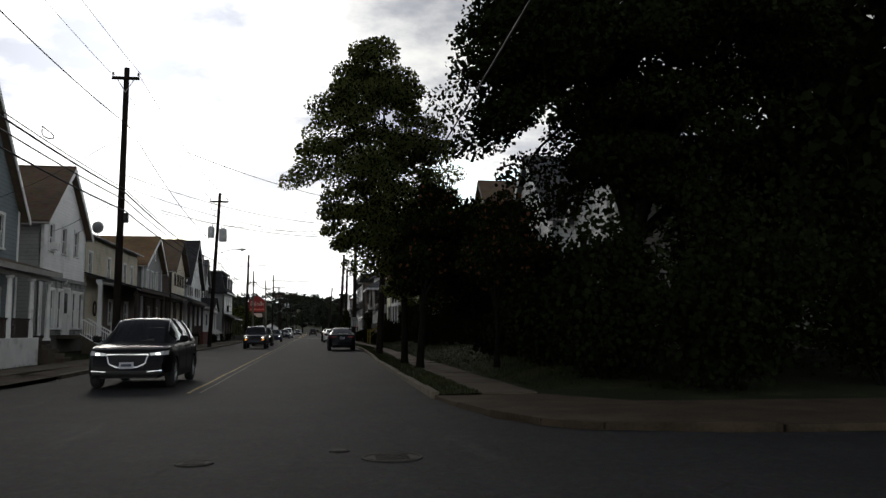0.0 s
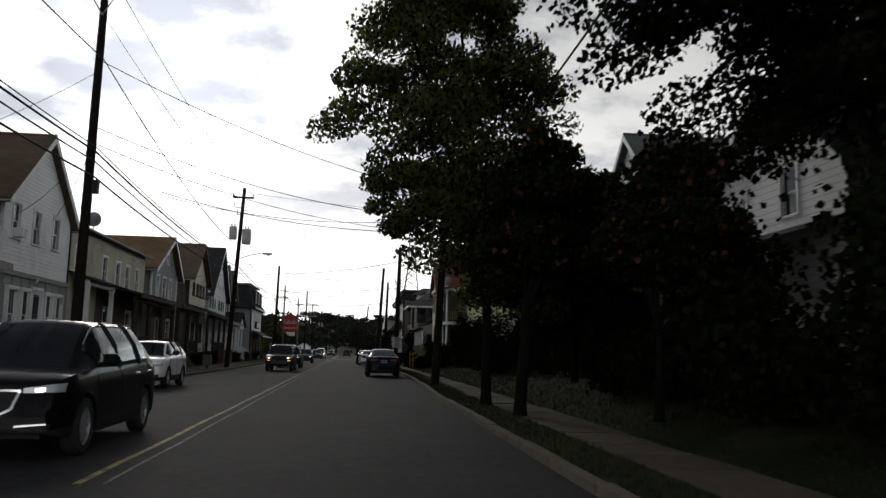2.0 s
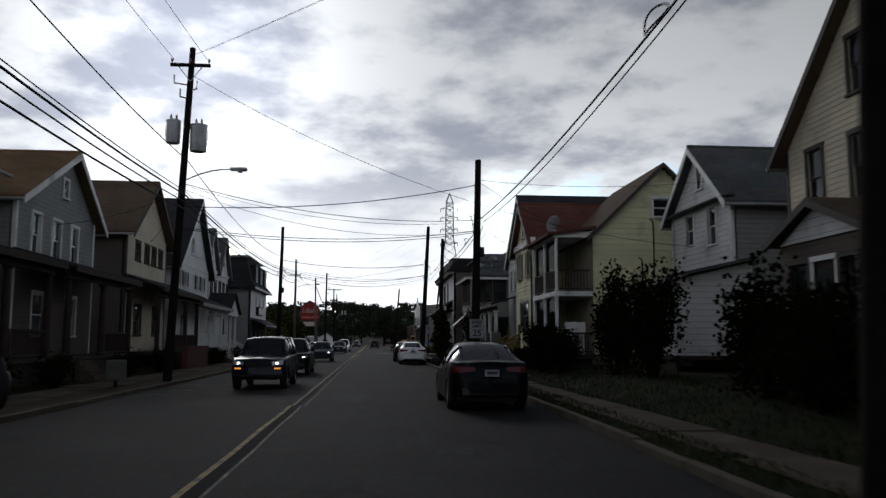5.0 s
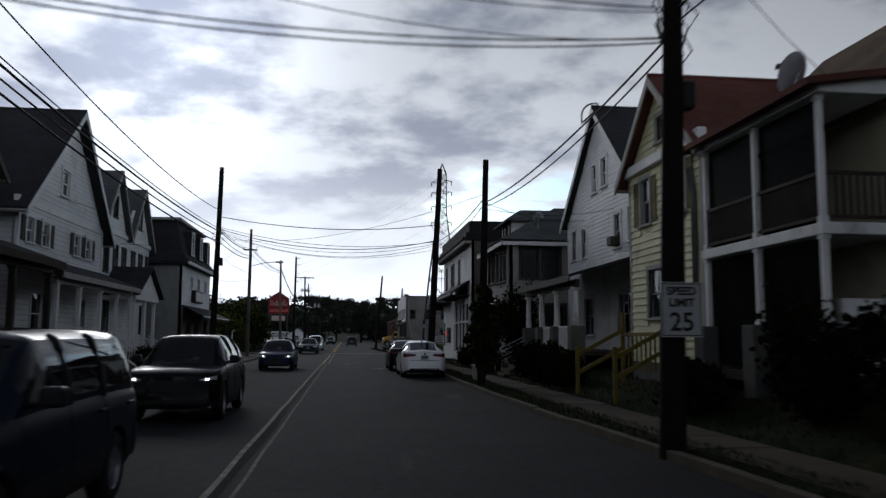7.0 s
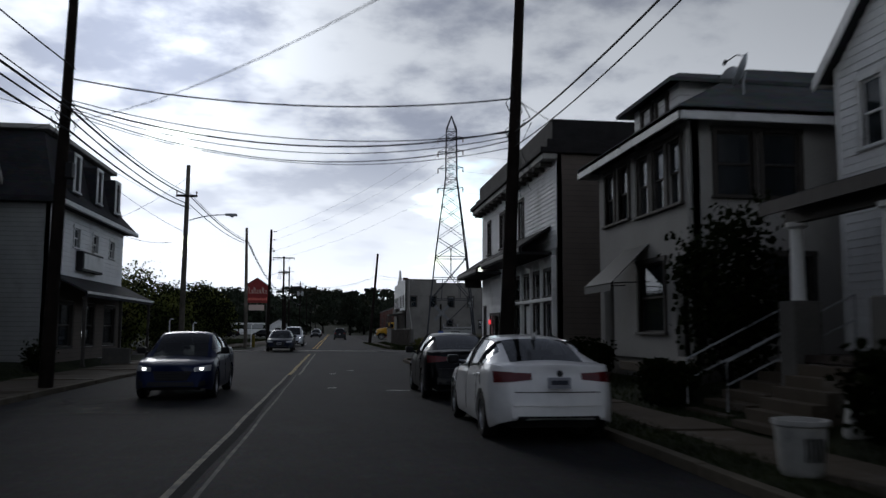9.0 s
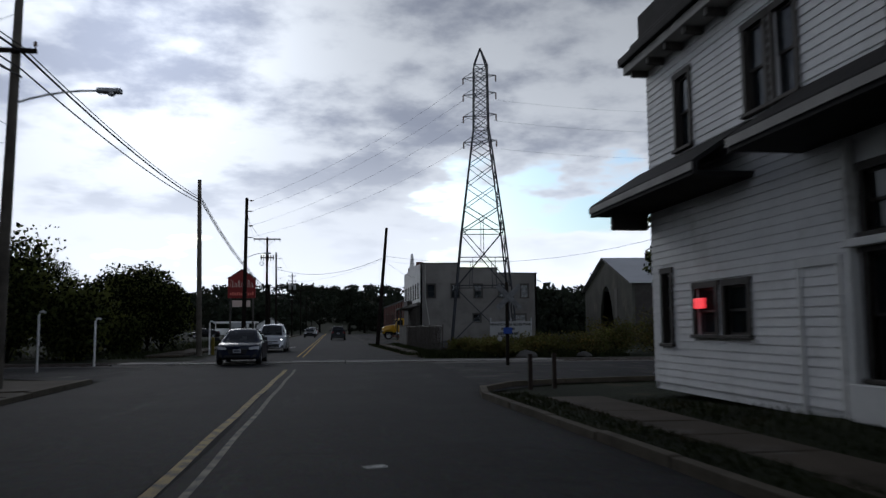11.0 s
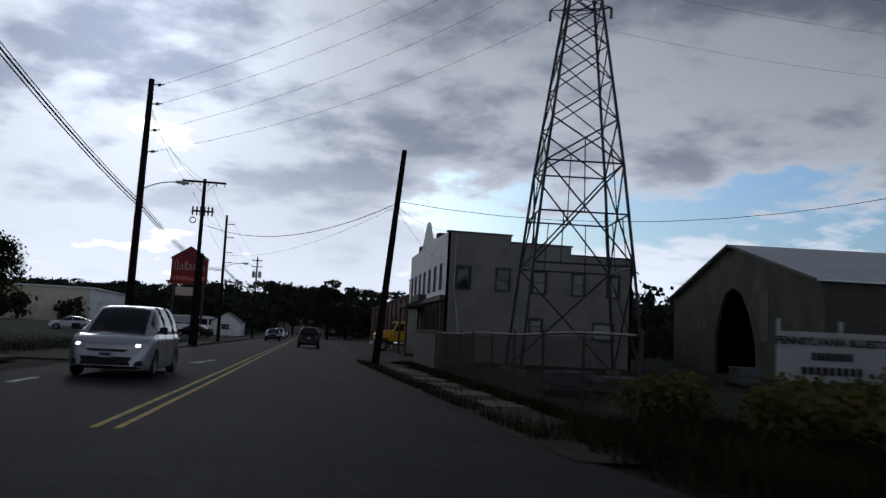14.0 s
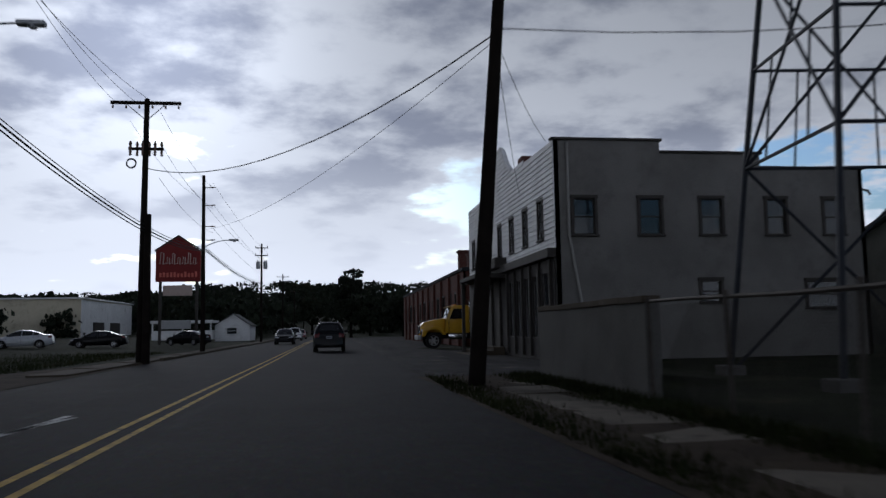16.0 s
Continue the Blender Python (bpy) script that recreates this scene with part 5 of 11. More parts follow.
    for a, p, b, zp in ((104.1, 107.0, 109.65, 10.75), (109.65, 112.3, 115.2, 10.65)):
        for e in (a, b):
            bm = bmesh.new()
            slab_roof(bm, (-12.95, e, 7.15), (-24.5, e, 7.15), (-24.5, p, zp), (-12.95, p, zp))
            part("roof", bm, ROOF_GREY, h)
            bm = bmesh.new()
            prism(bm, [(-12.93, e, 6.95), (-12.93, e, 7.2), (-12.93, p, zp + 0.02), (-12.93, p, zp - 0.25)], (-0.05, 0, 0))
            part("rake_board", bm, FASCIA, h)
    # its small pedimented porch
    bm = bmesh.new()
    box(bm, -13.2, -11.5, 104.8, 109.8, 0.7, 0.85)
    part("deck", bm, CONCRETE, h)
    for y in (105.0, 107.3, 109.6):
        post(h, -11.65, y, 0.85, 3.55, 0.17, TRIM)
    bm = bmesh.new()
    box(bm, -13.2, -11.45, 104.7, 109.9, 3.55, 3.85, 0.02)
    part("fascia", bm, TRIM, h)
    for e in (104.5, 110.1):
        bm = bmesh.new()
        slab_roof(bm, (-11.2, e, 3.85), (-13.3, e, 3.85), (-13.3, 107.3, 5.45), (-11.2, 107.3, 5.45), 0.1)
        part("porch_roof", bm, ROOF_DARK, h)
    bm = bmesh.new()
    prism(bm, [(-11.45, 104.8, 3.85), (-11.45, 109.8, 3.85), (-11.45, 107.3, 5.3)], (-0.08, 0, 0))
    part("pediment", bm, TRIM, h, "small white pediment")
    steps(h, -11.5, -10.4, 106.6, 108.0, 0.85, 0.1, CONCRETE)
    for y in (106.6, 108.0):
        baluster_rail(h, (-11.5, y), (-10.5, y, 0.2), 0.8, 0.9, TRIM)
    # mansard building
    h = thing("mansard_building", (-17, 120.7, 0.2), "three-storey corner shop with a dark mansard roof", "building")
    fat = frame_of((-11.3, 115.6, 0), (1, 0, 0))
    wins = [(3.2, 5.35, 0.75, 0.8), (5.9, 5.35, 0.75, 0.8), (8.6, 5.35, 0.75, 0.8), (2.2, 1.7, 1.7, 1.7), (5.2, 1.7, 1.7, 1.7), (8.6, 1.7, 1.9, 1.7)]
    holes = [(x - w / 2, x + w / 2, z - hh / 2, z + hh / 2) for x, z, w, hh in wins]
    f = wall("front_wall", h, fat, 10.7, 0.2, [(0, 6.4), (10.7, 6.4)], holes, SID_WHITE)
    boards(f, fat, 10.7, 3.7, [(0, 6.3), (10.7, 6.3)], [(a - 0.1, b + 0.1, c - 0.08, d + 0.12) for a, b, c, d in holes], SID_WHITE, 0.19)
    for k, (x, z, w, hh) in enumerate(wins):
        window(h, fat, x, z, w, hh, TRIM if z > 4 else TRIM_DARK, 1, ("blind", "curtain")[k % 2] if z > 4 else "")
    sat = frame_of((-23.3, 115.6, 0), (0, -1, 0))
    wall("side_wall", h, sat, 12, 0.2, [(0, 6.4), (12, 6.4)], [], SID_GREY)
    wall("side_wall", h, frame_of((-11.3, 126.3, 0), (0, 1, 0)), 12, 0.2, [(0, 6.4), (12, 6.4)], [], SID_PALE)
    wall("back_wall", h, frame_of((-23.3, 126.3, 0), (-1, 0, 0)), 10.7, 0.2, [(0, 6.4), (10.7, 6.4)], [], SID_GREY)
    bm = bmesh.new()
    lo = [(-10.8, 115.1), (-10.8, 126.9), (-23.8, 126.9), (-23.8, 115.1)]
    hi = [(-11.9, 116.2), (-11.9, 125.6), (-22.7, 125.6), (-22.7, 116.2)]
    top = [(-11.6, 115.9), (-11.6, 125.9), (-23.0, 125.9), (-23.0, 115.9)]
    va = [bm.verts.new((*p, 6.35)) for p in lo]
    vm = [bm.verts.new((*p, 6.55)) for p in lo]
    vb = [bm.verts.new(((p[0] + q[0]) / 2, (p[1] + q[1]) / 2, 7.2)) for p, q in zip(lo, hi)]
    vc = [bm.verts.new((*p, 9.3)) for p in hi]
    for r, s in ((va, vm), (vm, vb), (vb, vc)):
        for k in range(4):
            bm.faces.new((r[k], r[(k + 1) % 4], s[(k + 1) % 4], s[k]))
    bm.faces.new(va)
    bm.faces.new(vc[::-1])
    part("mansard_roof", bm, ROOF_DARK, h, "steep charcoal shingled mansard")
    bm = bmesh.new()
    box(bm, -23.0, -11.6, 115.9, 125.9, 9.3, 9.5, 0.04)
    part("roof_cap", bm, FASCIA, h, "pale metal roof edge")
    bm = bmesh.new()
    box(bm, -10.85, -10.7, 115.0, 127.0, 6.3, 6.5, 0.02)
    part("gutter", bm, TRIM, h)
    lean = frame_of((-11.15, 115.6, 0), (1, 0, 0))
    for x in (2.4, 5.6, 8.7):
        bm = bmesh.new()
        box(bm, x - 0.5, x + 0.5, 0.0, 1.4, 7.0, 8.75, 0.02)
        dm = part("dormer", bm, ROOF_DARK, h, "dark shingled mansard dormer", lean)
        window(dm, lean, x, 7.9, 0.62, 1.45, TRIM, 2, "curtain")
    bm = bmesh.new()
    slab_roof(bm, (-11.3, 115.8, 3.7), (-9.9, 115.8, 3.0), (-9.9, 127.2, 3.0), (-11.3, 127.2, 3.7), 0.08)
    box(bm, -9.95, -9.88, 115.8, 127.2, 2.78, 3.0)
    part("awning", bm, ROOF_DARK, h, "dark shed awning over the shop front")
    bm = bmesh.new()
    box(bm, -9.87, -9.84, 115.8, 127.2, 2.9, 3.0)
    part("awning_edge", bm, TRIM, h)
    for y in (116.2, 121.5, 127.0):
        post(h, -10.05, y, 0.1, 2.8, 0.12, TRIM_DARK)
    wall("shop_front", h, frame_of((-11.22, 115.62, 0), (1, 0, 0)), 10.66, 0.22, [(0, 3.5), (10.66, 3.5)], [(a - 0.12, b + 0.12, c - 0.1, d + 0.14) for a, b, c, d in holes if d < 3.4], SID_DARK, "dark panelled shop front", 0.06)
    bm = bmesh.new()
    box(bm, -11.27, -10.98, 118.8, 121.8, 3.98, 4.82, 0.03)
    box_sign = part("sign_box", bm, PLASTIC, h, "dark case of a wall sign")
    bm = bmesh.new()
    box(bm, -10.98, -10.95, 118.95, 121.75, 4.08, 4.72, 0.01)
    part("sign_face", bm, TRIM, box_sign, "blank white sign face")
    bm = bmesh.new()
    box(bm, -10.1, -9.0, 119, 119.3, 0.1, 0.75, 0.03)
    part("planter", bm, BLOCK, h)


# east side
def east_houses():
    # white house in the corner yard, mostly behind leaves
    h, at, lx = gable_house("house", "white clapboard house deep behind dark trees", 1, 12.5, 10, 32.0, 39.2, 1.3, 6.5, 9.4, SID_PALE, ROOF_GREY, [(34.6, 6.0, 0.8, 1.3), (37.4, 5.6, 0.8, 1.3)])
    porch(h, 1, 12.5, 10.3, 32.0, 39.0, 1.2, 4.25, 5.0, ROOF_METAL, [32.2, 34.4, 36.7, 38.8], TRIM, TRIM, gap=35.5, w=0.18)
    steps(h, 10.3, 8.9, 34.8, 36.2, 1.2, 0.6, CONCRETE)
    # white house behind the street trees
    h, at, lx = gable_house("house", "white gabled house half hidden behind trees", 1, 12.6, 11, 43.1, 51.5, 1.3, 7.2, 10.95, SID_PALE, ROOF_GREY, [(45.4, 6.1, 0.8, 1.4, "curtain"), (48.3, 6.1, 0.8, 1.4), (47.3, 8.9, 0.7, 1.1), (50.2, 2.75, 1.0, 1.7, "curtain"), (47.4, 2.75, 1.0, 1.7)], flank=[(2, 5.3, 0.8, 1.4), (6, 5.3, 0.8, 1.4)])
    porch(h, 1, 12.6, 10.6, 43.2, 51.5, 1.2, 4.3, 4.95, ROOF_GREY, [44.2, 46.8, 49.55, 51.1], TRIM, TRIM, gap=45, w=0.19)
    steps(h, 10.6, 9.0, 44.8, 46.2, 1.2, 0.6, CONCRETE)
    for y in (44.8, 46.2):
        baluster_rail(h, (10.5, y), (9.1, y, 0.6), 1.2, 0.9, TRIM)
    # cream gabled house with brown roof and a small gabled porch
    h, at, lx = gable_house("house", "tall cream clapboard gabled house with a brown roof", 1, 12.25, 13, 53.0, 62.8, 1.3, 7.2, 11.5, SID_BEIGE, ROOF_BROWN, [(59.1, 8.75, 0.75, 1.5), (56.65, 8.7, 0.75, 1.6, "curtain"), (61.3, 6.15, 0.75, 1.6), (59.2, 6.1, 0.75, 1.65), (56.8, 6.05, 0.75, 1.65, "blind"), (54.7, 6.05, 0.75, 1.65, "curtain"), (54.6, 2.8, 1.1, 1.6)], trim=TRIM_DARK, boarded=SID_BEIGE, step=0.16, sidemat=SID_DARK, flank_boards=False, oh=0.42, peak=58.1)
    yp, half = 57.5, 2.0
    bm = bmesh.new()
    box(bm, 10.05, 12.23, yp - half + 0.2, yp + half - 0.2, 0.2, 1.3)
    part("porch_base", bm, BLOCK, h)
    for d in (-1, 1):
        bm = bmesh.new()
        slab_roof(bm, (9.75, yp + d * (half + 0.15), 4.02), (12.22, yp + d * (half + 0.15), 4.02), (12.22, yp, 4.88), (9.75, yp, 4.88), 0.1)
        part("porch_roof", bm, ROOF_BROWN, h)
        bm = bmesh.new()
        prism(bm, [(9.72, yp + d * (half + 0.15), 3.8), (9.72, yp, 4.66), (9.72, yp, 4.84), (9.72, yp + d * (half + 0.15), 3.98)], (0.05, 0, 0))
        part("rake_board", bm, TRIM_DARK, h)
    # enclosing walls with door and windows are added; their dark stands for porch shade
    pat = frame_of((10.05, yp + 1.8, 0), (-1, 0, 0))
    wall("porch_wall", h, pat, 3.6, 1.3, [(0, 3.9), (3.6, 3.9)], [(0.5, 1.3, 2.0, 3.4), (1.5, 2.4, 1.3, 3.4), (2.6, 3.2, 2.0, 3.4)], SID_DARK, "dark wall added for the shade under the small porch", 0.1)
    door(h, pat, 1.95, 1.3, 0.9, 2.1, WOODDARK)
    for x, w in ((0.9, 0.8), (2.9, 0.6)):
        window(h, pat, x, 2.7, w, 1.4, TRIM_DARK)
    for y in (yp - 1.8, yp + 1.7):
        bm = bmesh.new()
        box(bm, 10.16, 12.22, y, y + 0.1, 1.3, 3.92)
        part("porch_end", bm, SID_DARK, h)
    bm = bmesh.new()
    prism(bm, [(10.0, yp - 1.75, 3.92), (10.0, yp + 1.75, 3.92), (10.0, yp, 4.72)], (0.08, 0, 0))
    part("porch_gable", bm, SID_PALE, h, "pale boarded gable of the porch")
    bm = bmesh.new()
    slab_roof(bm, (12.22, 53.0, 4.5), (10.9, 53.0, 4.1), (10.9, 55.3, 4.1), (12.22, 55.3, 4.5), 0.1)
    part("canopy", bm, ROOF_BROWN, h)
    for y in (53.15, 55.15):
        post(h, 11.0, y, 0.5, 4.0, 0.14, WOODDARK)
    steps(h, 10.05, 8.6, 56.8, 58.2, 1.3, 0.6, CONCRETE)
    # grey small gabled house
    h, at, lx = gable_house("house", "pale grey gabled house with a green grey roof", 1, 12.6, 11, 67.5, 73.1, 1.2, 6.75, 9.1, SID_PALE, ROOF_GREY, [(71.2, 6.0, 0.75, 1.2, "curtain"), (69.1, 5.9, 0.75, 1.4), (70.1, 7.95, 0.45, 0.9)], oh=0.4, sidemat=SID_GREY)
    bm = bmesh.new()
    prism(bm, [(12.15, 67.1, 6.72), (12.58, 67.1, 6.95), (12.58, 67.1, 6.72)], (0, 6.4, 0))
    part("pent_roof", bm, ROOF_GREY, h)
    bm = bmesh.new()
    box(bm, 16.2, 16.9, 69.9, 70.6, 8.5, 9.9, 0.02)
    part("chimney", bm, BLOCK, h)
    porch(h, 1, 12.6, 9.7, 65.8, 71.6, 1.1, 3.7, 4.4, ROOF_GREY, [], TRIM)
    pat = frame_of((9.82, 71.5, 0), (-1, 0, 0))
    wall("porch_wall", h, pat, 5.6, 1.1, [(0, 3.4), (5.6, 3.4)], [(1.7, 2.65, 1.1, 3.25), (3.4, 4.9, 1.7, 3.1)], SID_PALE, "pale wall of the enclosed porch", 0.12)
    door(h, pat, 2.175, 1.1, 0.95, 2.15, WOODDARK)
    window(h, pat, 4.15, 2.4, 1.5, 1.4, TRIM, 3, "blind")
    for y in (71.44, 65.96):
        bm = bmesh.new()
        prism(bm, [(9.94, y, 1.1), (12.58, y, 1.1), (12.58, y, 4.25), (9.94, y, 3.6)], (0, 0.06, 0))
        part("porch_end", bm, SID_PALE, h)
    bm = bmesh.new()
    box(bm, 12.55, 12.75, 65.9, 67.5, 1.1, 4.3)
    part("porch_back", bm, SID_GREY, h)
    steps(h, 9.7, 8.4, 68.4, 69.8, 1.1, 0.6, CONCRETE)
    # cream house with two-storey porch
    h, at, lx = gable_house("house", "cream clapboard house with a dull red roof", 1, 7.9, 12, 79.6, 84.6, 1.0, 6.5, 8.75, SID_CREAM, ROOF_RED, [(83.3, 5.55, 0.7, 1.3, "curtain", 1, 1), (80.9, 5.55, 0.7, 1.3, "blind", 1, 1), (82.1, 2.9, 2.2, 1.35, "curtain", 4), (82.1, 7.4, 0.5, 0.7)], trim=FASCIA, boarded=SID_CREAM, step=0.2, shutters=OLIVE, roof_label="dull red shingled roof", flank_boards=False, oh=0.35)
    bm = bmesh.new()
    box(bm, 7.72, 7.95, 79.4, 84.8, 6.45, 6.75, 0.03)
    part("pediment_trim", bm, TRIM, h)
    sat = frame_of((9.5, 74.6, 0), (0, -1, 0))
    tops = [(0, 6.25), (3.2, 9.3), (6.4, 6.25)]
    holes = [(2.8, 3.6, 7.1, 7.9)]
    g = wall("wing_wall", h, sat, 6.4, 1.0, tops, holes, SID_CREAM)
    boards(g, sat, 6.4, 1.02, tops, [(2.7, 3.7, 7.0, 8.02)], SID_CREAM, 0.24)
    for x, z in ((2.75, 6.9), (2.2, 5.2)):
        bm = bmesh.new()
        rope(bm, [sat @ Vector(p) for p in ((x, -0.09, 1.1), (x, -0.09, z - 0.2), (x - 0.05, -0.14, z), (x - 0.2, -0.2, z + 0.03))], 0.03, 6)
        part("conduit", bm, PLASTIC, h, "dark service conduit on the siding")
    window(h, sat, 3.2, 7.5, 0.8, 0.8)
    wall("wing_wall", h, frame_of((15.9, 74.6, 0), (1, 0, 0)), 5.0, 1.0, [(0, 6.45), (5, 6.45)], [], SID_CREAM)
    wall("wing_wall", h, frame_of((9.5, 79.6, 0), (-1, 0, 0)), 5.0, 1.0, [(0, 6.5), (5, 6.5)], [(1.0, 1.9, 1.0, 3.1), (1.0, 1.9, 3.9, 6.0)], SID_TAN)
    bm = bmesh.new()
    box(bm, 9.4, 15.9, 74.62, 79.6, -0.2, 1.01)
    part("foundation", bm, BLOCK, h)
    for xa, xb in ((9.2, 12.7), (16.2, 12.7)):
        bm = bmesh.new()
        slab_roof(bm, (xa, 74.2, 6.1), (xb, 74.2, 9.5), (xb, 82.0, 9.5), (xa, 82.0, 6.1))
        part("roof", bm, ROOF_BROWN, h, "weathered brown shingled roof")
        bm = bmesh.new()
        prism(bm, [(xa, 74.17, 5.9), (xb, 74.17, 9.3), (xb, 74.17, 9.47), (xa, 74.17, 6.07)], (0, 0.05, 0))
        part("rake_board", bm, TRIM_DARK, h)
    bm = bmesh.new()
    slab_roof(bm, (7.45, 74.3, 6.3), (9.6, 74.3, 6.62), (9.6, 80.2, 6.62), (7.45, 80.2, 6.3))
    part("porch_roof", bm, ROOF_RED, h)
    for z in (1.0, 3.75):
        bm = bmesh.new()
        box(bm, 7.8, 9.5, 74.6, 79.6, z - 0.22, z, 0.02)
        part("deck", bm, TRIM if z > 2 else WOODDARK, h)
        for a, b in (((7.9, 74.75), (7.9, 77.0)), ((7.9, 77.2), (7.9, 79.5)), ((8.0, 74.7), (9.4, 74.7))):
            if z < 2 and a[1] > 77:
                continue
            baluster_rail(h, a, b, z, 0.95, WOODDARK)
    bm = bmesh.new()
    box(bm, 7.75, 9.5, 74.5, 79.6, 6.1, 6.4, 0.02)
    part("fascia", bm, TRIM, h)
    for y in (74.75, 77.1, 79.45):
        post(h, 7.9, y, 3.75, 6.1, 0.11, TRIM)
        post(h, 7.9, y, 1.9 if y < 79 else 1.0, 3.55, 0.12, TRIM)
        bm = bmesh.new()
        box(bm, 7.6, 8.1, y - 0.25, y + 0.25, 0.2, 1.95, 0.03)
        part("pier", bm, BLOCK, h, "white painted stone pier")
    bm = bmesh.new()
    box(bm, 8.3, 9.2, 74.9, 75.1, 1.0, 2.4, 0.02)
    part("panel", bm, TRIM, h, "white panel on the porch")
    for y0, y1 in ((74.83, 77.02), (77.18, 79.37)):
        for z0, z1 in ((3.78, 6.08), (1.05, 3.5)):
            bm = bmesh.new()
            box(bm, 7.975, 7.985, y0, y1, z0, z1)
            part("screen", bm, SCREEN, h, "dark insect screen of the porch")
    dish((8.05, 75.7, 6.42), 200, "grey satellite dish on the porch roof edge", 0.42)
    # conduits on the corner
    for k in range(3):
        bm = bmesh.new()
        rope(bm, [(7.84, 79.9 + k * 0.12, 1.2), (7.84, 79.9 + k * 0.12, 5.2), (7.8, 80.0 + k * 0.15, 5.9)], 0.025, 6)
        part("conduit", bm, PLASTIC, h)
    # yellow rails beside the cream house
    y_rail = thing("yellow_stair_rail", (6.6, 83, 0.3), "yellow painted wooden stair railing before the cream house", "railing")
    for x, y in ((5.9, 80.4), (5.9, 83.6), (7.3, 80.6), (7.3, 83.8)):
        bm = bmesh.new()
        box(bm, x - 0.05, x + 0.05, y - 0.05, y + 0.05, 0.1, 1.45 if x < 7 else 2.4, 0.008)
        part("post", bm, YELLOW_RAIL, y_rail)
    for y in (80.5, 83.7):
        for dz in (0.6, 1.1):
            bm = bmesh.new()
            prism(bm, [(5.9, y, dz), (7.3, y, dz + 0.75), (7.3, y, dz + 0.87), (5.9, y, dz + 0.12)], (0, 0.05, 0))
            part("rail", bm, YELLOW_RAIL, y_rail)
    for k in range(9):
        bm = bmesh.new()
        y = 80.7 + k * 0.33
        box(bm, 7.28, 7.32, y - 0.02, y + 0.02, 0.8, 1.75)
        part("baluster", bm, YELLOW_RAIL, y_rail)
    bm = bmesh.new()
    box(bm, 7.26, 7.34, 80.5, 83.8, 1.72, 1.82)
    part("rail", bm, YELLOW_RAIL, y_rail)
    # white gabled house with porch
    h, at, lx = gable_house("house", "white gabled house with a deep columned porch", 1, 9.9, 12, 88.9, 98.6, 1.2, 7.1, 11.3, SID_PALE, ROOF_DARK, [(94.4, 8.45, 0.65, 1.2), (93.1, 8.5, 0.65, 1.2), (97.5, 5.9, 0.65, 1.35), (96.0, 5.85, 0.65, 1.3, "blind"), (91.5, 5.85, 0.7, 1.3), (89.9, 5.95, 0.75, 1.3, "curtain"), (95.3, 2.6, 1.3, 1.6, "bare", 3), (90.9, 2.6, 1.5, 1.6, "curtain", 3)], oh=0.32, peak=93.7, boarded=SID_WHITE, step=0.17, flank_boards=False)
    door(h, at, lx(93.2), 1.2, 0.95, 2.15, TRIM, label="white panelled front door")
    porch(h, 1, 9.9, 7.3, 88.6, 96.4, 1.2, 3.85, 4.7, ROOF_DARK, [88.9, 91.4, 93.8, 96.2], TRIM, TRIM, gap=95, w=0.24, kind="round", trim=TRIM_DARK, skirt=SID_PALE)
    for y in (88.9, 91.4, 93.8, 96.2):
        bm = bmesh.new()
        box(bm, 7.15, 7.65, y - 0.25, y + 0.25, 0.3, 2.1, 0.03)
        part("pier", bm, BLOCK, h, "pale block pier")
    ac = bmesh.new()
    box(ac, 9.5, 9.92, 91.25, 91.75, 5.25, 5.6, 0.02)
    part("air_conditioner", ac, TRIM_DARK, h)
    steps(h, 7.3, 5.9, 94.3, 95.8, 1.2, 0.15, CONCRETE)
    # house with dormer
    h = thing("dormered_house", (12, 103, 0.6), "white stucco house with a hipped roof and dormer", "house", "houses along the street")
    fat = frame_of((7.3, 106.3, 0), (-1, 0, 0))
    up = [(1.0, 5.3, 0.72, 1.45), (2.1, 5.3, 0.72, 1.45), (3.5, 5.25, 0.75, 1.5), (4.5, 5.25, 0.75, 1.5), (5.4, 5.25, 0.7, 1.5), (3.9, 2.4, 1.6, 1.7)]
    holes = [(x - w / 2, x + w / 2, z - hh / 2, z + hh / 2) for x, z, w, hh in up] + [(0.35, 1.15, 1.0, 3.2), (5.3, 6.0, 1.0, 3.3)]
    wall("front_wall", h, fat, 6.3, 0.9, [(0, 6.3), (6.3, 6.3)], holes, STUCCO_PALE)
    for k, (x, z, w, hh) in enumerate(up):
        window(h, fat, x, z, w, hh, TRIM_DARK, 1, ("blind", "", "curtain")[k % 3])
    south = frame_of((7.3, 100.0, 0), (0, -1, 0))
    sw = [(1.0, 5.3, 0.85, 1.45), (2.1, 5.3, 0.85, 1.45), (4.4, 5.3, 0.8, 1.4), (2.2, 2.5, 1.1, 1.5)]
    wall("side_wall", h, south, 9.5, 0.9, [(0, 6.3), (9.5, 6.3)], [(x - w / 2, x + w / 2, z - hh / 2, z + hh / 2) for x, z, w, hh in sw], STUCCO_PALE)
    for x, z, w, hh in sw:
        window(h, south, x, z, w, hh, TRIM_DARK, 1, "curtain")
    wall("side_wall", h, frame_of((16.8, 106.3, 0), (0, 1, 0)), 9.5, 0.9, [(0, 6.3), (9.5, 6.3)], [], STUCCO_PALE)
    wall("back_wall", h, frame_of((16.8, 100.0, 0), (1, 0, 0)), 6.3, 0.9, [(0, 6.3), (6.3, 6.3)], [], STUCCO_PALE)
    bm = bmesh.new()
    box(bm, 7.35, 16.8, 100.05, 106.25, -0.2, 0.91)
    part("foundation", bm, BLOCK, h)
    e = [(6.8, 99.5), (17.3, 99.5), (17.3, 106.8), (6.8, 106.8)]
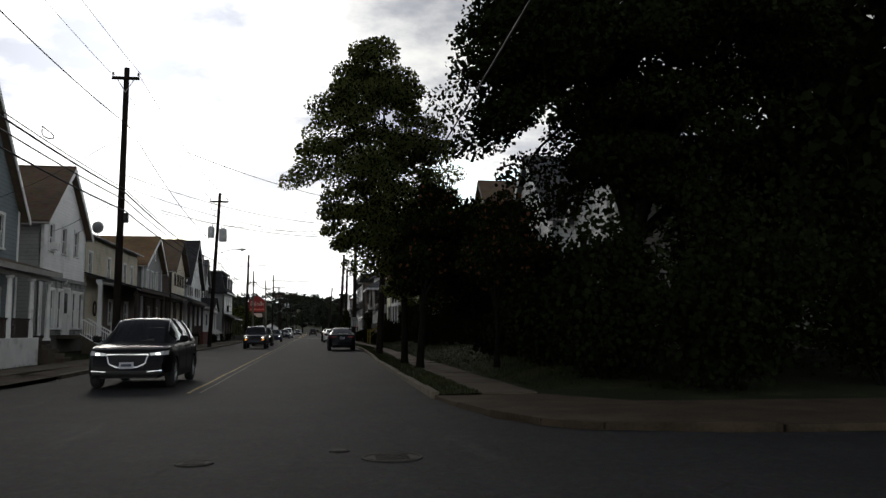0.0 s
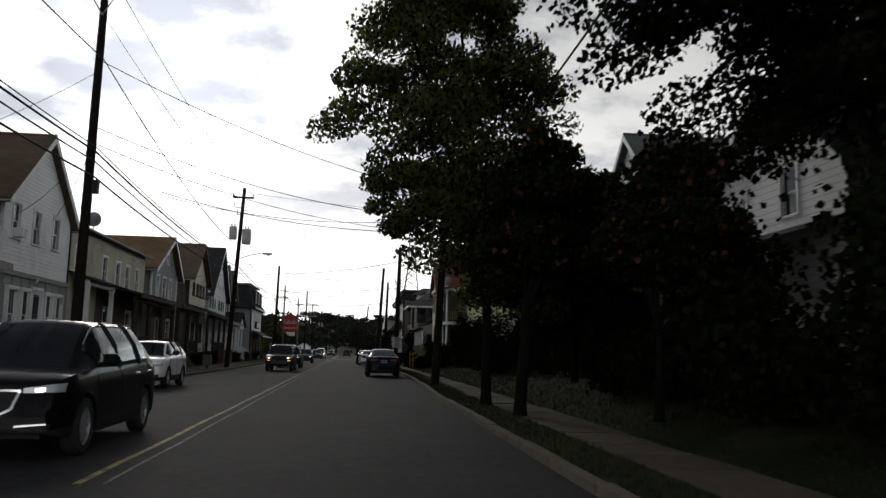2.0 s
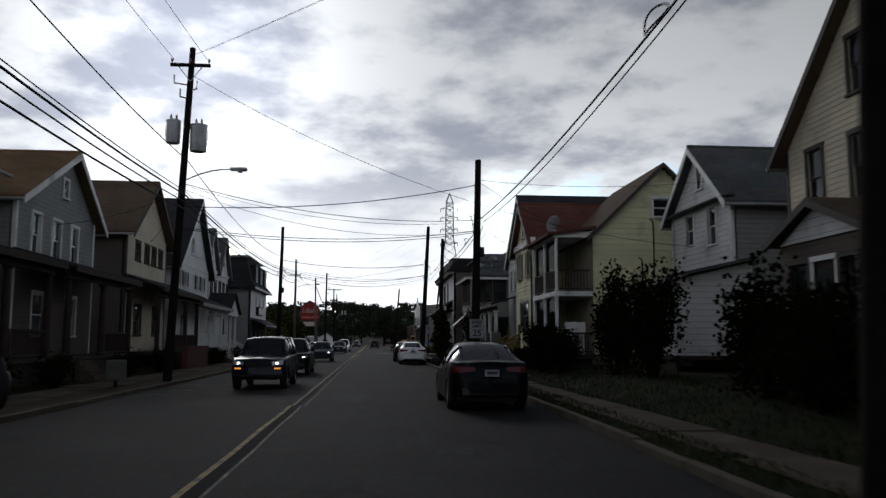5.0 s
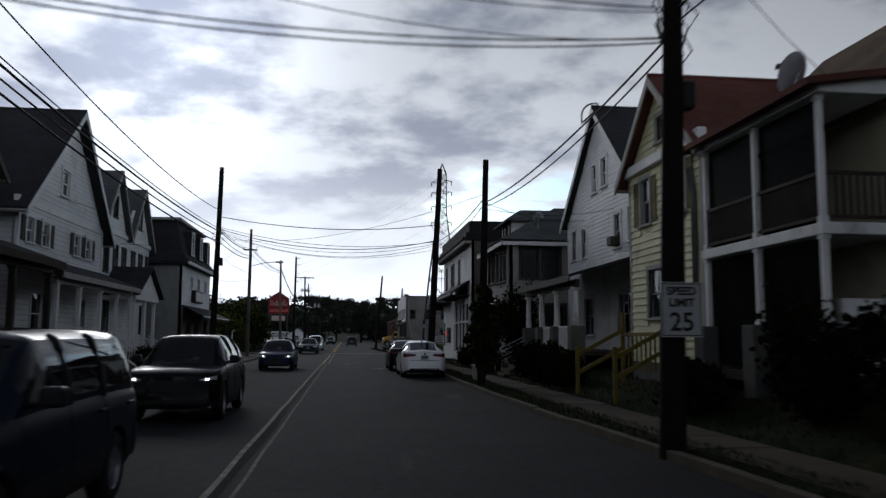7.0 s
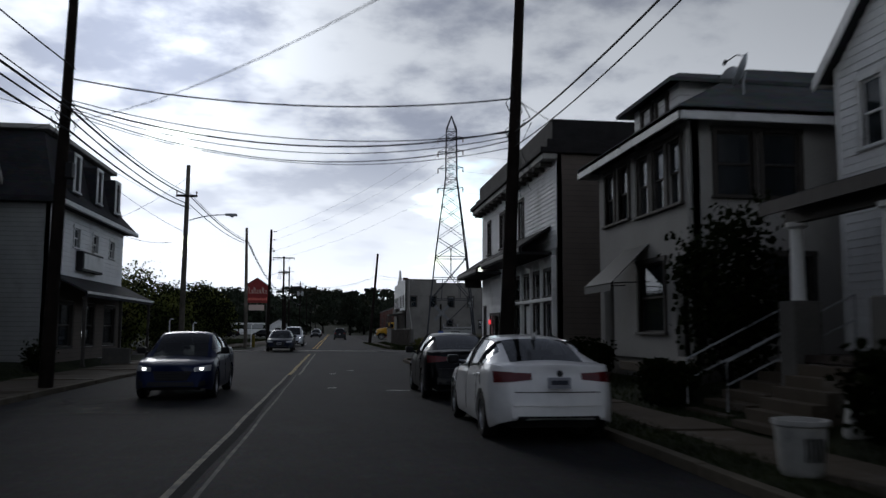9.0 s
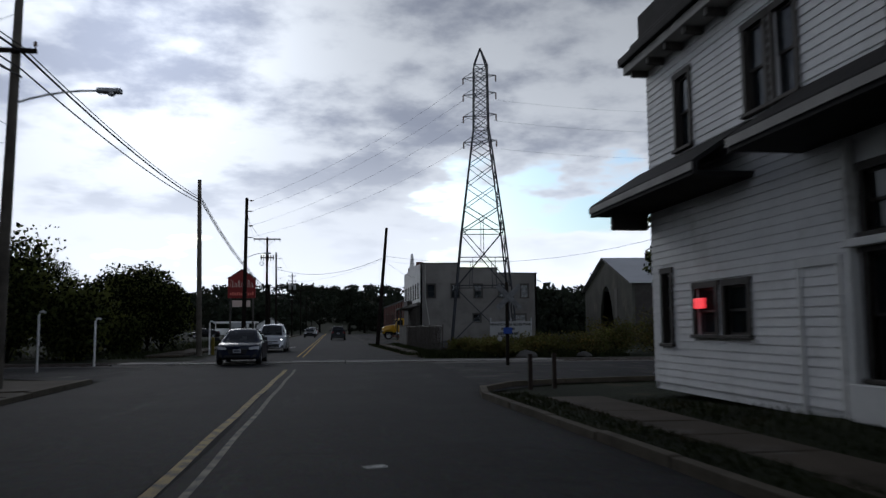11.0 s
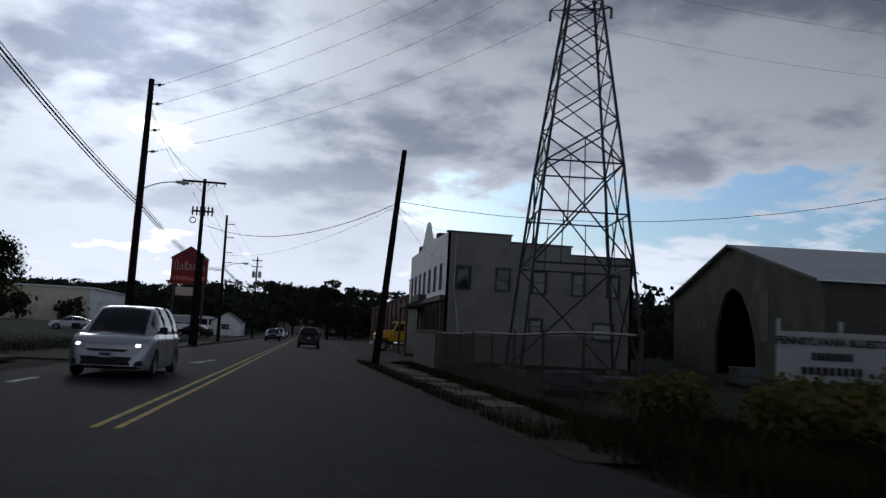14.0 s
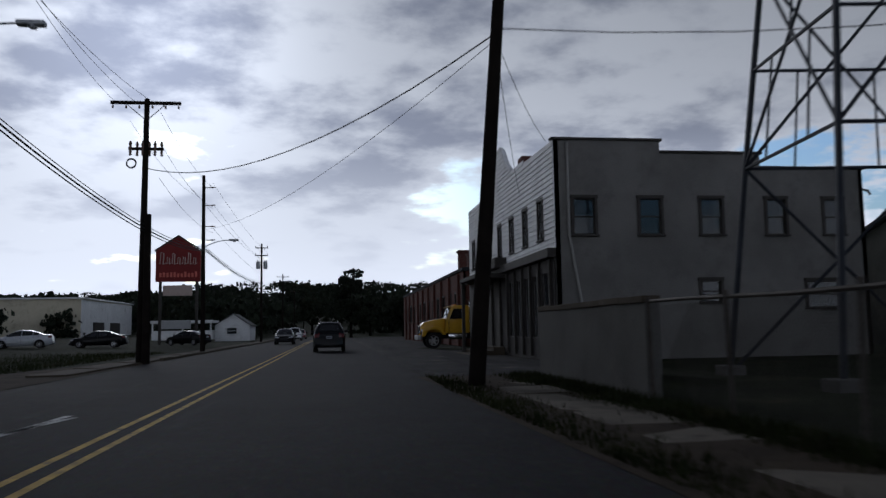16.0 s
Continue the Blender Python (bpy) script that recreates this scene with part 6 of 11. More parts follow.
    r = [(10.4, 103.15), (13.7, 103.15)]
    for poly in ([e[0], e[1], r[1], r[0]], [e[2], e[3], r[0], r[1]], [e[3], e[0], r[0]], [e[1], e[2], r[1]]):
        bm = bmesh.new()
        prism(bm, [(*p, 6.45 if p in e else 8.6) for p in poly], (0, 0, -0.12))
        part("roof", bm, ROOF_GREY, h)
    bm = bmesh.new()
    for a, b in zip(e, e[1:] + e[:1]):
        prism(bm, [(*a, 6.15), (*b, 6.15), (*b, 6.42), (*a, 6.42)], Vector((1 if a[0] == b[0] == 6.8 else 0, 0.04, 0)) * 0.6 if a[0] != b[0] else (0.05 if a[0] < 10 else -0.05, 0, 0))
    part("fascia", bm, TRIM, h)
    bm = bmesh.new()
    box(bm, 7.9, 11.0, 101.9, 104.9, 6.4, 7.75)
    dm = part("dormer", bm, SID_PALE, h, "white front dormer")
    dat = frame_of((7.88, 104.9, 0), (-1, 0, 0))
    for x in (1.0, 2.0):
        window(dm, dat, x, 7.15, 0.6, 0.85, TRIM_DARK)
    bm = bmesh.new()
    prism(bm, [(7.5, 101.5, 7.75), (11.5, 101.5, 7.75), (11.5, 103.4, 8.5), (8.6, 103.4, 8.5)], (0, 0, -0.1))
    prism(bm, [(7.5, 105.3, 7.75), (11.5, 105.3, 7.75), (11.5, 103.4, 8.5), (8.6, 103.4, 8.5)], (0, 0, -0.1))
    prism(bm, [(7.5, 101.5, 7.75), (7.5, 105.3, 7.75), (8.6, 103.4, 8.5)], (0, 0, -0.1))
    part("dormer_roof", bm, ROOF_GREY, dm)
    bm = bmesh.new()
    prism(bm, [(7.28, 102.5, 3.75), (7.28, 104.2, 3.75), (6.2, 104.4, 2.75), (6.2, 102.3, 2.75)], (0, 0, -0.03))
    prism(bm, [(6.2, 102.3, 2.75), (6.2, 104.4, 2.75), (6.2, 104.4, 2.55), (6.2, 102.3, 2.55)], (0.015, 0, 0))
    for y in (102.5, 104.2):
        tube(bm, (7.28, y, 2.8), (6.22, y, 2.75), 0.015)
    part("awning", bm, PLASTIC, h, "dark canvas window awning")
    bm = bmesh.new()
    box(bm, 6.0, 7.3, 99.9, 101.2, 0.7, 0.9, 0.02)
    part("landing", bm, CONCRETE, h)
    bm = bmesh.new()
    tube(bm, (7.2, 99.95, 0.9), (7.2, 99.95, 6.2), 0.05)
    part("downpipe", bm, FASCIA, h)
    dish((9.2, 101.7, 7.0), 200, "grey satellite dish on the shingled roof")
    dish((8.9, 100.6, 6.95), 240, "grey satellite dish beside the dormer")
    # steps to the dormered house
    st = thing("front_steps", (6.6, 97.2, 0.1), "concrete front steps with white pipe railings", "steps")
    steps(st, 8.8, 6.2, 96.6, 98.2, 1.3, 0.12, CONCRETE, "flight")
    for y in (96.6, 98.2):
        bm = bmesh.new()
        rope(bm, [(6.25, y, 0.2), (6.25, y, 1.05), (8.7, y, 2.25), (8.7, y, 1.3)], 0.022, 8)
        rope(bm, [(6.25, y, 0.65), (8.7, y, 1.8)], 0.016, 8)
        part("railing", bm, GALV, st)
    # corner shop
    h = thing("corner_shop", (12, 116, 0.2), "white sided two-storey corner shop with a dark cornice", "building")
    fat = frame_of((6.9, 123.2, 0), (-1, 0, 0))
    lx = lambda y: 123.2 - y
    ws = [(121.3, 5.95, 0.62, 1.5), (118.4, 5.95, 0.62, 1.5), (117.5, 5.95, 0.62, 1.5), (114.6, 5.95, 0.7, 1.5), (110.45, 1.65, 1.2, 1.7), (111.95, 1.65, 1.2, 1.7), (115.1, 1.65, 1.3, 1.7), (110.45, 3.2, 1.2, 0.85), (111.95, 3.2, 1.2, 0.85), (113.5, 3.2, 1.1, 0.85), (115.1, 3.2, 1.3, 0.85), (119.4, 1.8, 0.85, 0.9), (120.6, 1.8, 0.85, 0.9), (122.4, 1.9, 0.4, 1.5)]
    holes = [(lx(y) - w / 2, lx(y) + w / 2, z - hh / 2, z + hh / 2) for y, z, w, hh in ws]
    f = wall("front_wall", h, fat, 13.7, 0.15, [(0, 7.6), (13.7, 7.6)], holes, SID_WHITE)
    boards(f, fat, 13.7, 0.3, [(0, 7.4), (13.7, 7.4)], [(a - 0.1, b + 0.1, c - 0.08, d + 0.12) for a, b, c, d in holes] + [(lx(116.2), lx(109.5), 0, 4.3)], SID_WHITE, 0.15)
    for k, (y, z, w, hh) in enumerate(ws):
        window(h, fat, lx(y), z, w, hh, TRIM_DARK, 1, ("curtain", "blind", "")[k % 3] if z > 5 else "")
    door(h, fat, lx(116.9), 0.2, 0.9, 2.2, TRIM_DARK)
    door(h, fat, lx(113.5), 0.2, 0.95, 2.3, TRIM_DARK, TRIM_DARK, "dark glazed shop door")
    south = frame_of((6.9, 109.5, 0), (0, -1, 0))
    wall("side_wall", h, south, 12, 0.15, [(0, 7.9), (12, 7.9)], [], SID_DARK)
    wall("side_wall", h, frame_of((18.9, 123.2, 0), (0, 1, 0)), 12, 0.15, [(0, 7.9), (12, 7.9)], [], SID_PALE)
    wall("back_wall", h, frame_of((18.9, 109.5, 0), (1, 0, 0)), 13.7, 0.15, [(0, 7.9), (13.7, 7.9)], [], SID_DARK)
    bm = bmesh.new()
    box(bm, 6.3, 19.0, 109.3, 123.5, 7.55, 7.75, 0.03)
    box(bm, 6.55, 18.95, 109.4, 123.35, 7.75, 8.05, 0.03)
    box(bm, 6.75, 18.9, 109.45, 123.3, 8.05, 8.75, 0.02)
    parts("cornice", bm, CORNICE, h, "dark bracketed cornice and parapet")
    bm = bmesh.new()
    box(bm, 6.4, 6.9, 109.4, 123.4, 7.35, 7.55, 0.02)
    part("frieze", bm, FASCIA, h)
    bk = bmesh.new()
    box(bk, 6.45, 6.85, -0.06, 0.06, 7.2, 7.55, 0.015)
    mesh = to_mesh("bracket", bk, TRIM_DARK)
    for k in range(15):
        piece("bracket", mesh, h, pose(0, 110.0 + k * 0.93, 0))
    for y0, y1, z in ((110.2, 117.2, 4.45), (118.6, 123.9, 4.35)):
        bm = bmesh.new()
        slab_roof(bm, (6.9, y0, z + 0.75), (5.75, y0 - 0.1, z), (5.75, y1 + 0.1, z), (6.9, y1, z + 0.75), 0.1)
        box(bm, 5.72, 5.82, y0 - 0.1, y1 + 0.1, z - 0.28, z - 0.02, 0.01)
        box(bm, 5.8, 6.9, y0, y1, z - 0.28, z - 0.18)
        part("canopy", bm, CORNICE, h, "dark pent canopy over the shop front")
        bm = bmesh.new()
        box(bm, 5.69, 5.715, y0 - 0.1, y1 + 0.1, z - 0.2, z - 0.06)
        part("canopy_edge", bm, FASCIA, h)
    bm = bmesh.new()
    box(bm, 6.0, 6.85, 123.25, 123.4, 3.7, 4.1, 0.02)
    part("hanging_sign", bm, TRIM_DARK, h, "small dark blank hanging sign")
    bm = bmesh.new()
    box(bm, 6.72, 6.9, 109.6, 112.75, 0.2, 0.72, 0.02)
    box(bm, 6.72, 6.9, 114.25, 116.1, 0.2, 0.72, 0.02)
    box(bm, 6.72, 6.9, 109.6, 116.1, 2.58, 2.7, 0.02)
    for y in (109.65, 111.2, 112.72, 114.3, 116.0):
        box(bm, 6.74, 6.9, y - 0.05, y + 0.05, 0.72, 4.1, 0.01)
    parts("shop_front", bm, TRIM, h, "white framed shop window front")
    bm = bmesh.new()
    box(bm, 6.7, 6.76, 120.35, 120.75, 1.85, 2.05, 0.01)
    part("window_sign", bm, glowing("red neon", (1.0, 0.05, 0.06), 1.2), h, "small red lit window sign")


west_houses()
east_houses()

# ---- poles, cables, pylon ----
def pole(x, y, top, tx=None, ty=None, mat=None, r=0.17, label="tall dark wooden utility pole beside the kerb", group="utility poles"):
    """A tapered wooden pole; tx, ty: where its top stands when it leans."""
    tx, ty = x if tx is None else tx, y if ty is None else ty
    root = thing("utility_pole", (x, y, 0), label, "utility pole", group)
    bm = bmesh.new()
    n = 7
    pts = [Vector((x, y, -0.2)).lerp(Vector((tx, ty, top)), k / n) for k in range(n + 1)]
    rope(bm, pts, [r * (1 - 0.36 * k / n) for k in range(n + 1)], 12)
    lathe(bm, [(r * 0.64, 0), (r * 0.6, 0.03), (0, 0.04)], at=(tx, ty, top), n=12)
    part("shaft", bm, mat or POLEWOOD, root, smooth=50)
    return root


def on_pole(p, f):
    x0, y0, t, x1, y1 = p
    return Vector((x0 + (x1 - x0) * f / t, y0 + (y1 - y0) * f / t, f))


def insulator(parent, at, up=1):
    bm = bmesh.new()
    lathe(bm, [(0.015, 0), (0.015, 0.06), (0.045, 0.07), (0.05, 0.1), (0.03, 0.11), (0.045, 0.13), (0.045, 0.16), (0.02, 0.19), (0, 0.2)], axis=(0, 0, up), at=at, n=10)
    part("insulator", bm, CERAMIC, parent)


def crossarm(parent, at, half, brace=True, pins=4):
    x, y, z = at
    bm = bmesh.new()
    box(bm, x - half, x + half, y - 0.2, y - 0.1, z - 0.06, z + 0.06, 0.01)
    arm = part("crossarm", bm, POLEWOOD, parent)
    if brace:
        for s in (-1, 1):
            bm = bmesh.new()
            tube(bm, (x + s * half * 0.6, y - 0.15, z - 0.05), (x, y - 0.12, z - 0.6), 0.018, n=6)
            part("brace", bm, GALV, arm)
    for k in range(pins):
        insulator(arm, (x - half * 0.92 + 1.84 * half * k / max(1, pins - 1), y - 0.15, z + 0.06))


def transformer(parent, at, r=0.24, h=0.85):
    x, y, z = at
    bm = bmesh.new()
    lathe(bm, [(0, 0), (r * 0.95, 0), (r, 0.03), (r, h - 0.06), (r * 1.06, h - 0.05), (r * 1.06, h), (r * 0.5, h + 0.06), (0, h + 0.07)], at=at, n=20)
    t = part("transformer", bm, GALV, parent, "grey steel transformer can", smooth=40)
    for s in (-1, 1):
        bm = bmesh.new()
        lathe(bm, [(0.03, 0), (0.05, 0.04), (0.03, 0.08), (0.05, 0.12), (0.03, 0.16), (0.01, 0.22), (0, 0.22)], at=(x + s * 0.1, y, z + h + 0.03), n=8)
        part("bushing", bm, CERAMIC, t)
    for k in range(8):
        bm = bmesh.new()
        a = 2 * math.pi * k / 8
        tube(bm, (x + math.cos(a) * (r + 0.03), y + math.sin(a) * (r + 0.03), z + 0.15), (x + math.cos(a) * (r + 0.03), y + math.sin(a) * (r + 0.03), z + h - 0.2), 0.012, n=4)
        part("cooling_fin", bm, GALV, t)


def street_lamp(parent, at, out, lift=0.5):
    """A lamp arm on a pole, out over the road."""
    a = Vector(at)
    bm = bmesh.new()
    pts = [a + Vector((out * t, 0, lift * (1 - (1 - t) ** 2))) for t in (0, 0.2, 0.4, 0.6, 0.8, 1.0)]
    rope(bm, pts, 0.028, 8)
    arm = part("lamp_arm", bm, GALV, parent)
    e = pts[-1]
    s = 1 if out > 0 else -1
    bm = bmesh.new()
    box(bm, e.x, e.x + s * 0.62, e.y - 0.12, e.y + 0.12, e.z - 0.06, e.z + 0.07, 0.04)
    head = part("lamp_head", bm, GALV, arm, "grey cobra-head street lamp")
    bm = bmesh.new()
    lathe(bm, [(0.0, -0.09), (0.08, -0.07), (0.11, -0.02), (0.11, 0.0)], at=(e.x + s * 0.36, e.y, e.z - 0.05), n=12)
    part("lens", bm, LENS, head)


def cable(a, b, sag, r=0.012, label="black overhead cable between poles", group="overhead cables", n=14):
    """One hanging cable."""
    a, b = Vector(a), Vector(b)
    bm = bmesh.new()
    pts = [a.lerp(b, k / n) - Z * sag * 4 * (k / n) * (1 - k / n) for k in range(n + 1)]
    rope(bm, pts, r, 5)
    return solid("cable", bm, WIRE, label, "cable", "", group)


L1 = (-7.35, 38.6, 12.4, -7.25, 38.6)
L2 = (-7.55, 70.4, 12.25, -6.85, 69.4)
L3 = (-7.5, 104.55, 10.55, -7.3, 104.55)
L4 = (-8.3, 126.6, 10.2, -8.3, 127.0)
L5 = (-7.95, 154.4, 10.25, -8.1, 154.2)
L6 = (-8.05, 178.9, 13.1, -7.9, 178.6)
T7 = (-7.35, 195.5, 11.6, -7.5, 196.6)
P8 = (-7.5, 213, 11.5, -7.7, 214)
P9 = (-7.7, 258, 11.7, -7.7, 258)
R1 = (4.05, 46.5, 8.45, 4.38, 46.4)
R2 = (3.95, 72.3, 8.9, 4.1, 72.1)
R3 = (3.85, 87.8, 7.65, 4.03, 87.9)
R4 = (3.75, 103.3, 10.6, 4.25, 103.5)
R7 = (3.65, 177.3, 10.35, 4.45, 177.1)


def poles():
    made = {}
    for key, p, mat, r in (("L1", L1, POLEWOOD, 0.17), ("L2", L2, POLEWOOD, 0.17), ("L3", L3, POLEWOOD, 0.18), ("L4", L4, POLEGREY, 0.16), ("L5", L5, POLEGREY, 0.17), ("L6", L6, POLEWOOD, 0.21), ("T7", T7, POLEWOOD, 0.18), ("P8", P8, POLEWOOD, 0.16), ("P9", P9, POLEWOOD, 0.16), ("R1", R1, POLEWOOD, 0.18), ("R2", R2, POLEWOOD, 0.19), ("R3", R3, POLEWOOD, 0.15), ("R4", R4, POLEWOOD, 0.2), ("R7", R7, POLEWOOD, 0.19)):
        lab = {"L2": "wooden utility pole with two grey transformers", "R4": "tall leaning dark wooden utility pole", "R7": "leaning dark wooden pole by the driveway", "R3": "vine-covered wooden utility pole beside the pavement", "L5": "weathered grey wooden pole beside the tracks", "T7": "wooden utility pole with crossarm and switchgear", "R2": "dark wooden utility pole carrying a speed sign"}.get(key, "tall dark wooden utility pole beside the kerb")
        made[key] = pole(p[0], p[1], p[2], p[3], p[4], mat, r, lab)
    crossarm(made["L1"], on_pole(L1, 11.95), 0.55, pins=2)
    crossarm(made["L2"], on_pole(L2, 11.6), 0.72, pins=3)
    for z, dx in ((10.9, -0.55), (10.4, -0.3), (10.7, 0.28)):
        bm = bmesh.new()
        q = on_pole(L2, z)
        rope(bm, [q, q + Vector((dx, -0.1, 0.05)), q + Vector((dx, -0.1, 0.35))], 0.03, 6)
        part("cutout", bm, CERAMIC, made["L2"], "brown fuse cutout")
    transformer(made["L2"], on_pole(L2, 8.75) + Vector((-0.45, 0, 0)), 0.25)
    transformer(made["L2"], on_pole(L2, 8.45) + Vector((0.48, -0.05, 0)), 0.3, 1.0)
    street_lamp(made["L2"], on_pole(L2, 7.35), 1.7)
    street_lamp(made["L4"], on_pole(L4, 7.2), 2.0, 0.4)
    street_lamp(made["L6"], on_pole(L6, 7.7), 1.6)
    street_lamp(made["P8"], on_pole(P8, 6.7), 1.6)
    crossarm(made["L4"], on_pole(L4, 8.55), 0.55, brace=False, pins=2)
    for z in (12.85, 11.9, 10.6, 9.55):
        bm = bmesh.new()
        q = on_pole(L6, z)
        tube(bm, q, q + Vector((0.62, -0.05, 0.06)), 0.03, n=6)
        lathe(bm, [(0.06, 0), (0.09, 0.03), (0.05, 0.05), (0.09, 0.08), (0.05, 0.1), (0.09, 0.13), (0.04, 0.16)], axis=(1, 0, 0.1), at=q + Vector((0.3, 0, 0.03)), n=10)
        part("standoff_insulator", bm, CERAMIC, made["L6"])
    bm = bmesh.new()
    box(bm, -9.0, -6.0, 196.35, 196.47, 11.32, 11.46, 0.01)
    arm = part("crossarm", bm, POLEWOOD, made["T7"])
    for k in range(6):
        insulator(arm, (-8.9 + k * 0.56, 196.4, 11.32), -1)
    for s in (-1, 1):
        bm = bmesh.new()
        tube(bm, (-7.5 + s * 0.85, 196.4, 11.35), (-7.48, 196.45, 10.6), 0.02, n=6)
        part("brace", bm, GALV, arm)
    bm = bmesh.new()
    box(bm, -8.2, -6.7, 196.3, 196.42, 9.25, 9.37, 0.01)
    rack = part("switch_rack", bm, POLEWOOD, made["T7"])
    for k in range(6):
        bm = bmesh.new()
        x = -8.1 + k * 0.26
        lathe(bm, [(0.05, -0.35), (0.07, -0.3), (0.04, -0.25), (0.07, -0.2), (0.04, -0.1), (0.07, 0), (0.05, 0.1), (0.08, 0.16), (0.03, 0.3), (0, 0.32)], at=(x, 196.3 + 0.12 * (k % 2), 9.35), n=8)
        part("switch", bm, CERAMIC, rack)
    bm = bmesh.new()
    pts = [(-8.05 + 0.2 * math.cos(a), 196.3, 8.65 + 0.2 * math.sin(a)) for a in np.linspace(0, 6.3, 14)]
    rope(bm, pts, 0.04, 6)
    part("cable_coil", bm, WIRE, made["T7"])
    bm = bmesh.new()
    tube(bm, (-7.05, 195.2, -0.1), (-7.15, 195.6, 6.3), 0.17, 0.14, 12)
    part("second_shaft", bm, POLEWOOD, made["T7"], "old pole stub strapped alongside")
    for z, dy in ((10.7, 0.0), (9.5, 0.0), (8.1, 0), (7.2, 0)):
        bm = bmesh.new()
        q = on_pole(P8, z)
        tube(bm, q, q + Vector((0.75, 0, 0.02)), 0.03, n=6)
        lathe(bm, [(0.04, 0), (0.07, 0.03), (0.04, 0.06), (0.07, 0.09), (0.03, 0.12)], axis=(1, 0, 0), at=q + Vector((0.5, 0, 0.01)), n=8)
        part("standoff_insulator", bm, CERAMIC, made["P8"])
    crossarm(made["P9"], on_pole(P9, 11.2), 0.75, pins=3)
    crossarm(made["P9"], on_pole(P9, 10.3), 0.75, pins=3)
    transformer(made["P9"], on_pole(P9, 8.7) + Vector((-0.4, 0, 0)))
    transformer(made["P9"], on_pole(P9, 8.7) + Vector((0.45, 0, 0)))
    # service hardware on the east poles
    for key, p, z in (("R1", R1, 6.9), ("R2", R2, 6.15), ("R2", R2, 6.5), ("R4", R4, 7.6), ("R4", R4, 6.7), ("L3", L3, 6.9), ("L3", L3, 7.3)):
        q = on_pole(p, z)
        for k in range(7):
            bm = bmesh.new()
            a = Vector((random.uniform(-0.35, 0.4), random.uniform(-0.3, 0.3), random.uniform(-0.5, 0.3)))
            rope(bm, [q, q + a * 0.6 + Z * 0.1, q + a, q + a * 0.5 - Z * 0.35], 0.014, 5)
            part("wire_loop", bm, WIRE, made[key])
    for key, p, z in (("R1", R1, 4.95), ("R2", R2, 5.2), ("L3", L3, 5.6), ("L1", L1, 6.1)):
        q = on_pole(p, z)
        bm = bmesh.new()
        box(bm, q.x + 0.12, q.x + 0.3, q.y - 0.12, q.y + 0.12, q.z - 0.25, q.z + 0.15, 0.02)
        part("junction_box", bm, PLASTIC, made[key])
    # small far poles
    for x, y, t in ((-7.7, 300, 11), (-7.8, 345, 10.5), (-7.6, 400, 11)):
        p = pole(x, y, t, mat=POLEWOOD, r=0.16, label="far dark wooden utility pole along the road")
        crossarm(p, (x, y, t - 0.5), 1.0, brace=False, pins=3)


